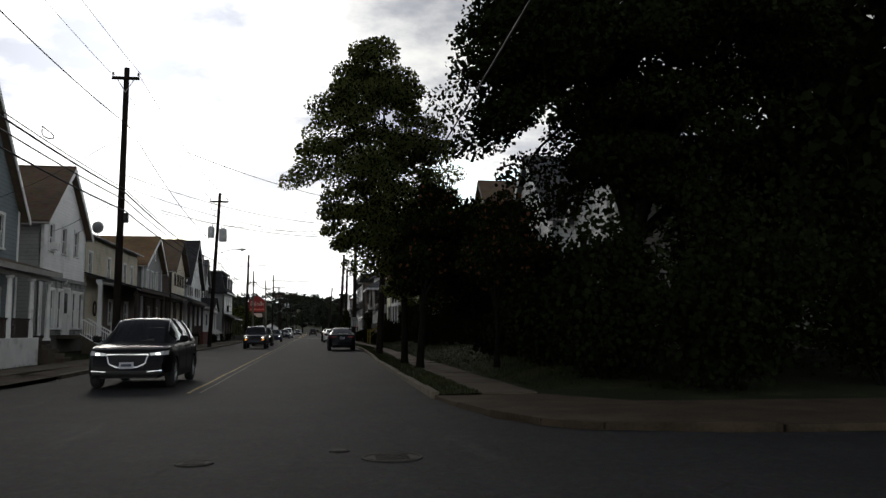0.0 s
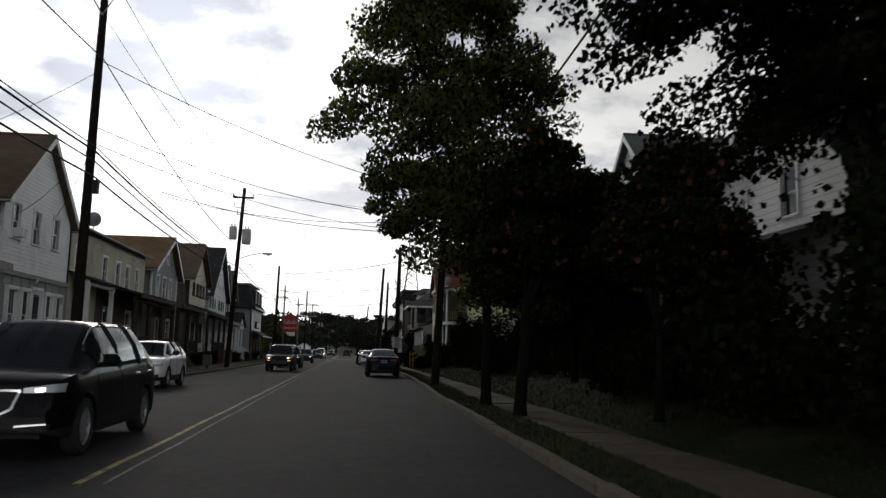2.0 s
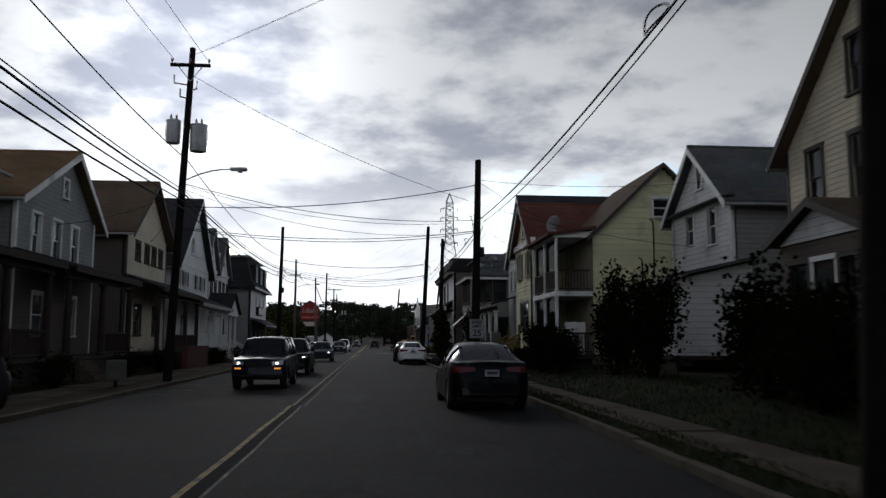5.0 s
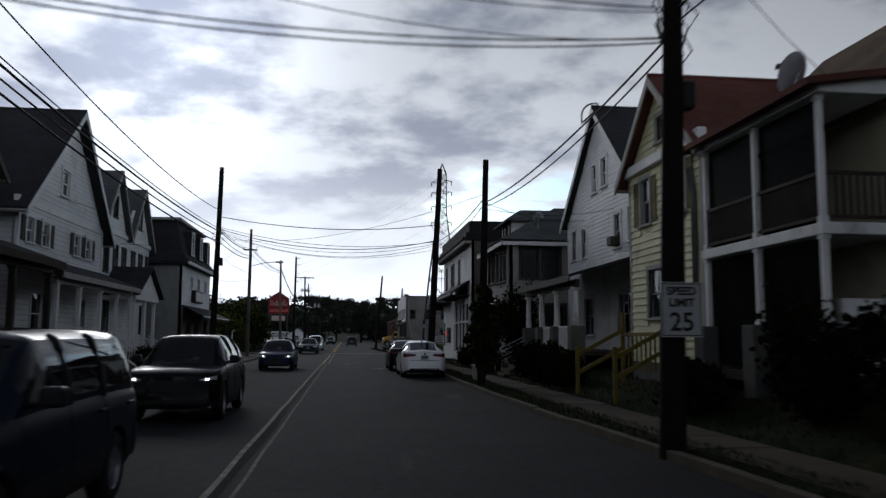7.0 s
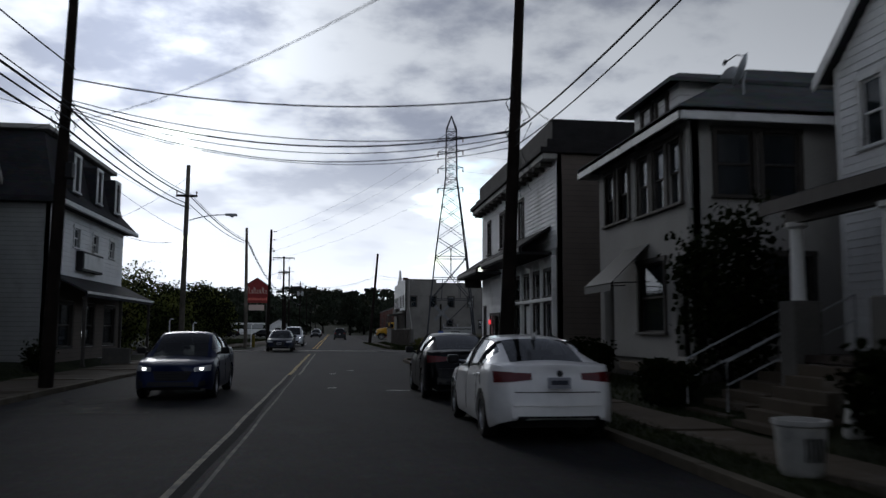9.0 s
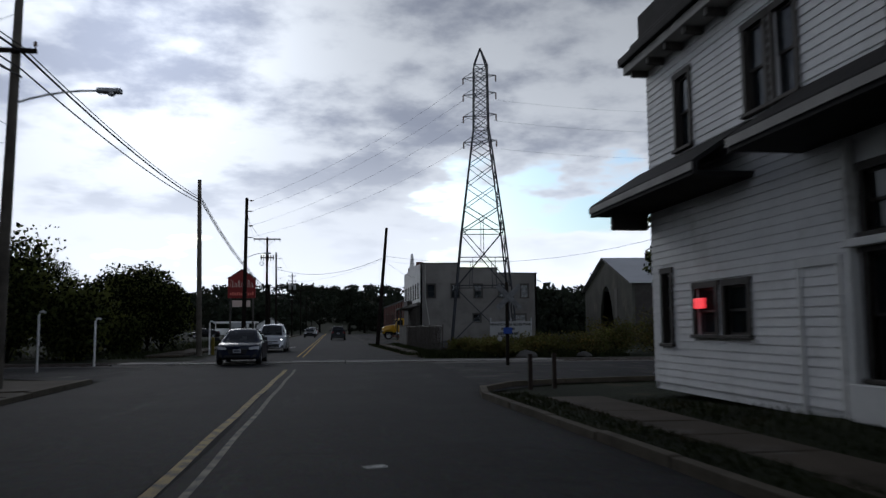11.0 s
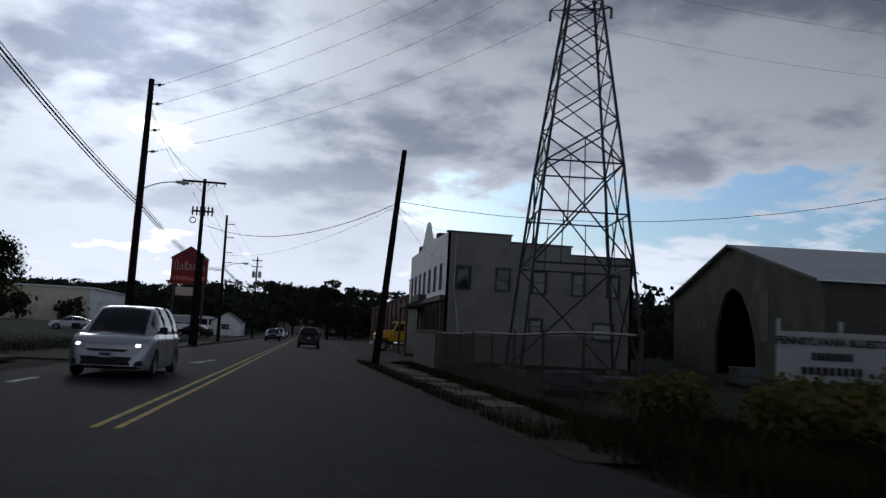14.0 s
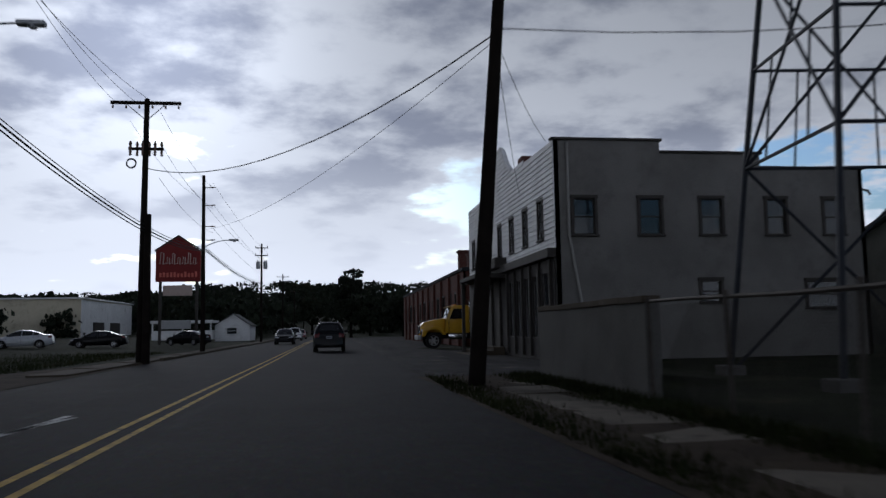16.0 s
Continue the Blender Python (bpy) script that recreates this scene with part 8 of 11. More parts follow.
    part("rear_valance", patch(hull, [(-W * 0.34, zl + 0.04), (W * 0.34, zl + 0.04), (W * 0.31, zl + 0.15), (-W * 0.31, zl + 0.15)], -1, 0.006, 14), PLASTIC, root, "black rear valance")
    for s in (-1, 1):
        part("fog_lamp_recess", patch(hull, [(s * W * 0.33, zl + 0.06), (s * W * 0.41, zl + 0.08), (s * W * 0.4, zl + 0.2), (s * W * 0.34, zl + 0.16)], 1, 0.006, 4), PLASTIC, root)
    # cabin
    (ya, za, wa), (yb, zb2, wb) = cabin[0], cabin[-1]
    ys = []
    for (p, *_), (q, *_) in zip(cabin, cabin[1:]):
        n = max(1, round((q - p) / 0.09))
        ys += [p + (q - p) * k / n for k in range(n)]
    ys.append(yb)
    zline, wline = [(y, z) for y, z, _ in cabin], [(y, w) for y, _, w in cabin]
    rear_end, front_start = cabin[1][0], cabin[-2][0]
    grid = []
    for y in ys:
        belt = curve(deck, y) - 0.015
        top = max(curve(zline, y), belt + 0.004)
        wt = curve(wline, y)
        wb_ = min(b.half(y) * 0.93, wt + (W * 0.465 - wt) * 1.0)
        side = []
        for f in (0, 0.12, 0.5, 0.82, 0.93):
            bow = 0.03 * math.sin(math.pi * f)
            side.append(Vector((wb_ + (wt - wb_) * f ** 1.3 + bow, y, belt + (top - belt) * f)))
        side.append(Vector((wt * 0.93, y, belt + (top - belt) * 0.985)))
        for f in (0.66, 0.33):
            side.append(Vector((wt * f, y, top + 0.03 * (1 - f * f))))
        mid = [Vector((0, y, top + 0.03))]
        grid.append(side + mid + [Vector((-p.x, p.y, p.z)) for p in side[::-1]])
    n = len(grid[0])
    cols = [[grid[i][j] for i in range(len(grid))] for j in range(n)]

    def pick_cabin(c, j):
        jj = j if j < 8 else n - 2 - j
        if jj in (1, 2) or (jj == 3 and shelf):
            for k, (y0, y1) in enumerate(glass_side):
                if y0 < c.y < y1 and jj < (4 if shelf else 3):
                    return "side_window_%d_%d" % (k, j < 8)
        if jj >= 5 and c.y < rear_end - 0.02:
            return "rear_window" if c.y > ya + 0.05 else "cabin"
        if jj >= 5 and c.y > front_start + 0.02:
            return "windscreen" if c.y < yb - 0.03 else "cabin"
        return "cabin"

    made = split(cols, pick_cabin, closed=False)
    for k, bm in made.items():
        if k == "cabin":
            part("roof_shell", bm, paint, root, smooth=40)
        elif k == "windscreen":
            part("windscreen", bm, GLASS_CAR, root, smooth=40)
        elif k == "rear_window":
            part("rear_window", bm, GLASS_CAR, root, smooth=40)
        else:
            part("side_window", bm, GLASS_CAR, root, smooth=40)
    # dark interior seen through the glass
    bm = bmesh.new()
    box(bm, -W * 0.4, W * 0.4, ya + 0.35, yb - 0.5, 0.45, curve(deck, 0) - 0.06, 0.05)
    for x in (-W * 0.2, W * 0.2):
        for y in (0.1, -0.85):
            box(bm, x - 0.22, x + 0.22, y - 0.1, y + 0.08, 0.6, min(curve(zline, y) - 0.22, 1.25), 0.05)
    part("interior", bm, PLASTIC, root)
    # underside
    bm = bmesh.new()
    box(bm, -W * 0.34, W * 0.34, -half + 0.25, half - 0.25, b.zb + 0.02, 0.62)
    box(bm, -W * 0.45, W * 0.45, wheels[0] + r * 1.3, wheels[1] - r * 1.3, b.zb + 0.01, 0.5)
    part("underbody", bm, PLASTIC, root)
    # wheels
    tm, rm, dm = wheel_meshes(r, 0.215, spokes, rim or RIM)
    for wy in wheels:
        for s in (-1, 1):
            at = pose(s * (W / 2 - 0.115), wy, r, 0, 0, 0 if s > 0 else 180)
            ob = piece("wheel", tm, root, at)
            piece("rim", rm, ob, at)
            piece("brake_disc", dm, ob, at)
    # mirrors
    for s in (-1, 1):
        bm = bmesh.new()
        y, z = yb - 0.42, curve(deck, yb - 0.42) + 0.1
        x = s * (W / 2 - 0.02)
        box(bm, min(x, x + s * 0.2), max(x, x + s * 0.2), y - 0.07, y + 0.08, z - 0.06, z + 0.1, 0.035)
        tube(bm, (x - s * 0.1, y, z - 0.06), (x + s * 0.05, y, z - 0.01), 0.025, n=6)
        part("mirror", bm, PLASTIC if not chrome else paint, root)
    # shut lines and handles
    for s in (-1, 1):
        for y in [g[0] - 0.02 for g in glass_side] + [glass_side[-1][1] + 0.12]:
            bm = bmesh.new()
            pts = []
            for f in (0.14, 0.36, 0.62, 0.86, 0.97):
                lo, hi = b.bottom(y), curve(deck, y)
                k = curve([(0, 0.955), (0.1, 0.985), (0.36, 1.0), (0.62, 0.995), (0.86, 0.975), (1.0, 0.93)], f)
                pts.append(Vector((s * (b.half(y) * k + 0.001), y, lo + (hi - lo) * f)))
            rope(bm, pts, 0.006, 4)
            part("shut_line", bm, PLASTIC, root)
        for y in [g[0] + 0.12 for g in glass_side[:2]]:
            bm = bmesh.new()
            z = curve(deck, y) - 0.14
            x = s * (b.half(y) * 0.975)
            box(bm, min(x, x + s * 0.035), max(x, x + s * 0.035), y - 0.1, y + 0.1, z - 0.018, z + 0.018, 0.01)
            part("door_handle", bm, chrome or paint, root)
        if dlo:
            bm = bmesh.new()
            y0, y1 = glass_side[0][0] - 0.03, glass_side[-1][1] + 0.03
            js = (1, 3) if not shelf else (1, 4)
            for jj in js:
                pts = [grid[i][jj if s > 0 else n - 1 - jj] + Vector((s * 0.008, 0, 0)) for i in range(len(grid)) if y0 < ys[i] < y1]
                rope(bm, pts, 0.011, 5)
            part("window_trim", bm, dlo, root, "chrome window surround")
        for (_, y0), (y1, _) in zip(glass_side, glass_side[1:]):
            i = min(range(len(ys)), key=lambda i: abs(ys[i] - (y0 + y1) / 2))
            bm = bmesh.new()
            rope(bm, [grid[i][jj if s > 0 else n - 1 - jj] + Vector((s * 0.004, 0, 0)) for jj in range(6)], 0.034, 6)
            part("pillar", bm, PLASTIC, root)
        if rails:
            bm = bmesh.new()
            y0, y1 = cabin[1][0] + 0.15, cabin[-2][0] - 0.1
            pts = [Vector((s * curve(wline, y) * 0.86, y, curve(zline, y) + 0.075)) for y in np.linspace(y0, y1, 8)]
            rope(bm, [pts[0] - Z * 0.05] + pts + [pts[-1] - Z * 0.05], 0.018, 6)
            part("roof_rail", bm, GALV, root)
    if plate:
        bm = bmesh.new()
        box(bm, -0.16, 0.16, half + 0.045, half + 0.07, 0.5, 0.65, 0.005)
        p = part("number_plate", bm, PLATE, root)
        bm = bmesh.new()
        box(bm, -0.12, 0.12, half + 0.07, half + 0.074, 0.55, 0.61)
        part("plate_bar", bm, INK, p)
    if tail_plate:
        z = tail_plate if isinstance(tail_plate, float) else 0.78
        bm = bmesh.new()
        box(bm, -0.16, 0.16, -half - 0.05, -half + 0.0, z, z + 0.15, 0.005)
        p = part("number_plate", bm, PLATE, root)
        bm = bmesh.new()
        box(bm, -0.12, 0.12, -half - 0.054, -half - 0.05, z + 0.05, z + 0.11)
        part("plate_bar", bm, INK, p)
    if signal:
        for s in (-1, 1):
            x0, x1, z0, z1 = signal
            bm = bmesh.new()
            box(bm, min(s * x0, s * x1), max(s * x0, s * x1), half - 0.05, half + 0.03, z0, z1, 0.01)
            part("turn_signal", bm, AMBER_LIT, root, "lit amber turn signal")
    root.matrix_basis = m
    return root


def sedan(name, label, m, paint, L=4.85, W=1.84, H=1.465, **k):
    h = L / 2
    deck = [(-h, 0.98), (-h + 0.15, 1.06), (-h + 0.7, 1.09), (-0.4, 1.0), (0.6, 0.96), (h - 1.25, 0.93), (h - 0.5, 0.82), (h - 0.12, 0.70), (h, 0.62)]
    cabin = [(-h + 0.55, 1.08, 0.60), (-h + 1.55, H - 0.045, 0.55), (-0.35, H, 0.575), (0.35, H - 0.025, 0.575), (h - 1.05, 0.93, 0.66)]
    return car(name, label, m, paint, L, W, deck, cabin, (-h + 1.02, h - 0.95), 0.335, [(-h + 1.12, -h + 1.45), (-0.92, -0.08), (0.0, 0.95)], [(0.46, 1.0, 0.6, 0.74)], k.pop("tails", [(0.36, 1.0, 0.84, 1.0)]), [(0.0, 0.42, 0.44, 0.64)], shelf=True, body=dict(lean=(0.2, 0.16)), **k)


def crossover(name, label, m, paint, L=4.6, W=1.85, H=1.68, **k):
    h = L / 2
    deck = [(-h, 0.95), (-h + 0.12, 1.08), (-h + 0.6, 1.12), (0.0, 1.08), (h - 1.3, 1.06), (h - 0.5, 1.0), (h - 0.14, 0.91), (h, 0.8)]
    cabin = [(-h + 0.12, 1.1, 0.62), (-h + 0.6, H - 0.06, 0.56), (-h + 1.2, H, 0.58), (0.1, H - 0.01, 0.59), (0.55, H - 0.06, 0.59), (h - 1.1, 1.05, 0.68)]
    return car(name, label, m, paint, L, W, deck, cabin, (-h + 0.98, h - 0.92), 0.36, [(-h + 0.75, -h + 1.15), (-1.0, -0.12), (-0.03, 0.95)], k.pop("lamps", [(0.45, 1.0, 0.72, 0.88)]), k.pop("tails", [(0.55, 1.0, 0.82, 1.12)]), k.pop("grille", [(0.0, 0.44, 0.55, 0.8)]), body=dict(zb=0.24, nose=0.8, tail=0.84, nose_len=0.8, tail_len=0.6), lower=0.42, **k)


def boxy(name, label, m, paint, **k):
    L, W, h = 4.7, 1.74, 2.35
    deck = [(-h, 1.0), (-h + 0.06, 1.08), (0.0, 1.08), (h - 1.35, 1.06), (h - 0.4, 1.0), (h - 0.05, 0.94), (h, 0.86)]
    cabin = [(-h + 0.06, 1.1, 0.68), (-h + 0.22, 1.62, 0.62), (-h + 0.7, 1.66, 0.63), (0.2, 1.66, 0.63), (0.5, 1.62, 0.63), (h - 1.2, 1.08, 0.68)]
    return car(name, label, m, paint, L, W, deck, cabin, (-h + 0.95, h - 0.85), 0.35, [(-h + 0.35, -h + 1.2), (-1.0, -0.1), (0.0, 0.9)], [(0.45, 0.78, 0.76, 0.92)], [(0.6, 1.0, 0.85, 1.05)], [(0.0, 0.42, 0.72, 0.9)], body=dict(zb=0.3, nose=0.9, tail=0.92, nose_len=0.5, tail_len=0.3, lean=(0.04, 0.03)), lower=0.6, **k)


def minivan(name, label, m, paint, **k):
    L, W, h = 5.05, 1.98, 2.525
    deck = [(-h, 0.9), (-h + 0.1, 1.06), (0.0, 1.08), (h - 1.2, 1.07), (h - 0.5, 0.97), (h - 0.12, 0.8), (h, 0.68)]
    cabin = [(-h + 0.1, 1.08, 0.7), (-h + 0.42, 1.72, 0.62), (-h + 1.2, 1.78, 0.64), (0.2, 1.77, 0.65), (0.62, 1.7, 0.65), (h - 0.85, 1.04, 0.74)]
    return car(name, label, m, paint, L, W, deck, cabin, (-h + 1.05, h - 1.0), 0.345, [(-h + 0.45, -h + 1.35), (-1.1, 0.1), (0.18, 1.25)], [(0.5, 1.05, 0.70, 0.86)], [(0.7, 1.05, 0.85, 1.2)], [(0.0, 0.6, 0.3, 0.52), (0.0, 0.5, 0.64, 0.7)], body=dict(zb=0.2), **k)


def cars():
    black, dark = car_paint("black car paint", (0.003, 0.003, 0.004), 0.0), car_paint("charcoal car paint", (0.006, 0.007, 0.009), 0.1)
    white, silver = car_paint("white car paint", (0.78, 0.78, 0.77), 0.0), car_paint("silver car paint", (0.38, 0.39, 0.41), 0.5)
    navy, blue = car_paint("navy car paint", (0.005, 0.008, 0.02), 0.1), car_paint("blue car paint", (0.006, 0.012, 0.045), 0.2)
    red = car_paint("dull red car paint", (0.16, 0.02, 0.02), 0.2)
    # parked
    crossover("white_crossover", "small white crossover parked at the kerb", pose(-6.3, 43.6, 0, 0, 0, 180), white, 4.27, 1.77, 1.55, grille=[(0.0, 0.5, 0.53, 0.72)], lamps=[(0.52, 0.86, 0.72, 0.8)], cladding=True, plate=False)
    sedan("dark_sedan", "charcoal four-door sedan parked at the kerb", pose(2.52, 60.4, 0, 0, 0, 0), dark, H=1.5, dlo=CHROME, rim=GALV)
    s = sedan("white_sedan", "white four-door sedan parked at the kerb", pose(2.62, 96.7, 0, 0, 0, 0), white, L=4.75, dlo=CHROME)
    sedan("black_sedan", "black four-door sedan parked at the kerb", pose(2.45, 103.5, 0, 0, 0, 0), black, L=4.6, W=1.8)
    # standing in the lanes
    crossover("black_suv", "large black sport utility vehicle with lit headlamps", pose(-3.7, 26.4, 0, 0, 0, 180), black, 4.9, 1.96, 1.7, lit=LIT_DIM, lamps=[(0.5, 0.92, 0.77, 0.88)], grille=[(0.0, 0.47, 0.53, 0.83)], chrome=CHROME, dlo=CHROME, spokes=10)
    crossover("dark_suv", "dark grey sport utility vehicle seen from behind", pose(0.45, 209, 0, 0, 0, 0), dark, 4.6, 1.85, 1.7, rails=True, plate=False)
    boxy("boxy_suv", "old boxy dark sport utility vehicle with lit headlamps", pose(-3.75, 68.6, 0, 0, 0, 180), navy, lit=LIT, signal=(0.52, 0.72, 0.665, 0.715), plate=False)
    crossover("black_crossover", "black crossover with lit headlamps", pose(-3.9, 79.6, 0, 0, 0, 180), black, 4.6, 1.82, 1.66, lit=LIT, lamps=[(0.55, 0.9, 0.78, 0.86)], plate=False)
    sedan("blue_sedan", "dark blue sedan with lit headlamps", pose(-4.0, 104.0, 0, 0, 0, 180), blue, L=4.5, W=1.75, lit=LIT, plate=False)
    sedan("navy_sedan", "dark sedan standing before the rail crossing", pose(-4.2, 142.7, 0.02, 0, 0, 180), navy, L=4.9, W=1.85)
    minivan("silver_minivan", "silver minivan with lit headlamps", pose(-4.25, 161.7, 0, 0, 0, 180), silver, lit=LIT)
    # far traffic and the lot
    far = [(crossover, "far_car", "white crossover far down the road", -4.2, 268, 180, white), (sedan, "far_car", "dark sedan far down the road", -3.9, 240, 180, black), (sedan, "far_car", "dull red sedan far down the road", -4.3, 290, 180, red), (crossover, "far_car", "dark crossover far ahead in the lane", 0.6, 262, 0, black), (sedan, "far_car", "silver sedan far ahead in the lane", 0.7, 300, 0, silver)]
    for make, name, label, x, y, yaw, paint in far:
        make(name, label, pose(x, y, 0, 0, 0, yaw), paint, plate=False)
    for x, y, yaw, paint, lab in ((-25, 232, 100, silver, "silver sedan parked beside the warehouse"), (-20, 236, 95, black, "black sedan parked in the grassy lot"), (-14, 246, 60, black, "black sedan parked beside the sign"), (-31, 216, 80, silver, "silver sedan parked in the grassy lot")):
        sedan("parked_sedan", lab, pose(x, y, land(x, y) + 0.02, 0, 0, yaw), paint, plate=False, group="cars in the lot")
    # details of the white sedan's tail
    for ob, x in ((s, 0),):
        bm = bmesh.new()
        lathe(bm, [(0, 0.01), (0.042, 0.008), (0.046, 0)], axis=(0, -1, 0.2), at=(0, -2.43, 0.985), n=18)
        bad = part("badge", bm, PLASTIC, ob)
        bad.matrix_parent_inverse = Matrix()
        bm = bmesh.new()
        prism(bm, [(-0.03, -0.9, 1.5), (0.03, -0.9, 1.5), (0.01, -1.06, 1.55), (-0.01, -1.06, 1.55)], (0, 0, -0.07))
        fin = part("aerial_fin", bm, white, ob)
        fin.matrix_parent_inverse = Matrix()


def truck():
    root = thing("yellow_truck", (8.0, 212, 0), "yellow bonneted dump truck parked beside the brick building", "truck")
    x0, y0, y1 = 6.35, 211.1, 213.3
    side = lambda name, poly, ya, yb, mat, label="", bevel=0.05: part(name, bevelled(prism(bmesh.new(), [(x0 + x, ya, z) for x, z in poly], (0, yb - ya, 0)), bevel), mat, root, label, smooth=35)
    side("bonnet", [(-0.15, 1.0), (1.45, 1.0), (1.45, 1.92), (0.7, 1.82), (0.05, 1.66), (-0.15, 1.45)], y0 + 0.35, y1 - 0.35, YELLOW_TRUCK, bevel=0.1)
    for ya in (y0, y1 - 0.45):
        side("fender", [(-0.1, 0.75), (-0.06, 1.15), (0.15, 1.36), (0.75, 1.42), (1.2, 1.25), (1.45, 0.85), (1.25, 0.85), (1.05, 1.1), (0.7, 1.2), (0.3, 1.12), (0.1, 0.75)], ya, ya + 0.45, YELLOW_TRUCK, bevel=0.03)
    side("cab", [(1.4, 0.95), (2.95, 0.95), (2.95, 2.62), (2.85, 2.72), (1.95, 2.72), (1.82, 2.64), (1.5, 1.9)], y0 + 0.1, y1 - 0.1, YELLOW_TRUCK)
    for ya in (y0 + 0.085, y1 - 0.1):
        side("side_window", [(1.68, 1.85), (2.5, 1.85), (2.5, 2.5), (1.96, 2.5)], ya, ya + 0.012, GLASS_CAR, bevel=0)
        side("door_seam", [(1.62, 1.0), (1.65, 1.0), (1.65, 1.8), (1.62, 1.8)], ya - 0.004, ya + 0.01, PLASTIC, bevel=0)
    bm = bmesh.new()
    prism(bm, [(x0 + 1.5, y0 + 0.25, 1.95), (x0 + 1.8, y0 + 0.25, 2.58), (x0 + 1.8, y1 - 0.25, 2.58), (x0 + 1.5, y1 - 0.25, 1.95)], (-0.014, 0, 0.008))
    part("windscreen", bm, GLASS_CAR, root)
    side("sun_visor", [(1.55, 2.62), (1.85, 2.72), (1.85, 2.66), (1.57, 2.57)], y0 + 0.15, y1 - 0.15, YELLOW_TRUCK, bevel=0)
    bm = bmesh.new()
    box(bm, x0 - 0.2, x0 - 0.14, y0 + 0.55, y1 - 0.55, 0.95, 1.45, 0.02)
    grille = part("grille", bm, CHROME, root)
    for k in range(5):
        bm = bmesh.new()
        box(bm, x0 - 0.215, x0 - 0.2, y0 + 0.6, y1 - 0.6, 1.0 + k * 0.09, 1.05 + k * 0.09)
        part("slat", bm, PLASTIC, grille)
    bm = bmesh.new()
    box(bm, x0 - 0.38, x0 - 0.16, y0, y1, 0.55, 0.85, 0.05)
    part("bumper", bm, SIGN_WHITE, root)
    for y in (y0 + 0.22, y1 - 0.22):
        bm = bmesh.new()
        lathe(bm, [(0, 0.08), (0.1, 0.06), (0.13, 0)], axis=(-1, 0, 0), at=(x0 - 0.06, y, 1.12), n=14)
        part("headlamp", bm, LENS, root)
        bm = bmesh.new()
        s = -1 if y < 212 else 1
        rope(bm, [(x0 + 1.6, y + s * -0.1, 1.95), (x0 + 1.5, y + s * 0.3, 2.0), (x0 + 1.5, y + s * 0.3, 2.45)], 0.02, 6)
        box(bm, x0 + 1.46, x0 + 1.52, y + s * 0.3 - 0.1, y + s * 0.3 + 0.1, 2.0, 2.4, 0.02)
        part("mirror", bm, PLASTIC, root)
    bm = bmesh.new()
    box(bm, x0 + 3.1, x0 + 6.9, y0, y1, 1.15, 2.4, 0.05)
    for k in range(6):
        box(bm, x0 + 3.2 + k * 0.66, x0 + 3.3 + k * 0.66, y0 - 0.06, y1 + 0.06, 1.15, 2.4, 0.01)
    part("dump_body", bm, RAILSTEEL, root, "dark rusty dump body")
    bm = bmesh.new()
    box(bm, x0, x0 + 6.7, y0 + 0.6, y1 - 0.6, 0.6, 1.0)
    part("chassis", bm, PLASTIC, root)
    side("fuel_tank", [(1.7, 0.55), (2.7, 0.55), (2.8, 0.65), (2.8, 0.9), (1.6, 0.9), (1.6, 0.65)], y0 + 0.05, y0 + 0.5, CHROME)
    tm, rm, dm = wheel_meshes(0.5, 0.28, 6, SIGN_WHITE)
    for x in (x0 + 0.65, x0 + 4.8, x0 + 6.0):
        for y, yaw in ((y0 + 0.2, -90), (y1 - 0.2, 90)):
            at = pose(x, y, 0.5, 0, 0, yaw)
            ob = piece("wheel", tm, root, at)
            piece("rim", rm, ob, at)
    bm = bmesh.new()
    tube(bm, (x0 + 3.02, y0 + 0.3, 1.0), (x0 + 3.02, y0 + 0.3, 2.95), 0.06)
    part("exhaust_stack", bm, CHROME, root)
    for k in range(5):
        bm = bmesh.new()
        lathe(bm, [(0.06, 0), (0.06, 0.06), (0, 0.1)], at=(x0 + 2.1, y0 + 0.3 + k * 0.4, 2.71), n=10)
        part("roof_light", bm, AMBER_LAMP, root)


cars()
truck()

# ---- trees, shrubs, weeds, woods ----
def leaf_verts(c, size, rng):
    """A bent five-sided leaf about c."""
    d = Vector((rng.uniform(-1, 1), rng.uniform(-1, 1), rng.uniform(-0.7, 0.7))).normalized()
    s = d.orthogonal().normalized()
    s.rotate(Matrix.Rotation(rng.uniform(0, 6.28), 3, d))
    t = d.cross(s)
    k = size * rng.uniform(0.6, 1.35)
    pts = [c - s * k * 0.5, c - s * k * 0.05 + t * k * 0.5 - d * k * 0.1, c + s * k * 0.28 + t * k * 0.3, c + s * k * 0.6 - d * k * 0.12, c + s * k * 0.28 - t * k * 0.3, c - s * k * 0.05 - t * k * 0.5 - d * k * 0.1]
    return pts


def leaf_mesh(name, centres, size, mats, rng, share=0.0, plain=False):
    """Many single leaves in one mesh; a share of them takes the second material."""
    verts, faces, which = [], [], []
    for c in centres:
        base = len(verts)
        pts = leaf_verts(Vector(c), size, rng)
        pts = [pts[0], pts[1], pts[3], pts[5]] if plain else pts
        verts.extend(pts)
        faces.append(tuple(range(base, base + len(pts))))
        which.append(1 if rng.random() < share else 0)
    me = bpy.data.meshes.new(name)
    me.from_pydata([tuple(v) for v in verts], [], faces)
    for m in mats:
        me.materials.append(m)
    if len(mats) > 1:
        me.polygons.foreach_set("material_index", which)
    me.update()
    return me


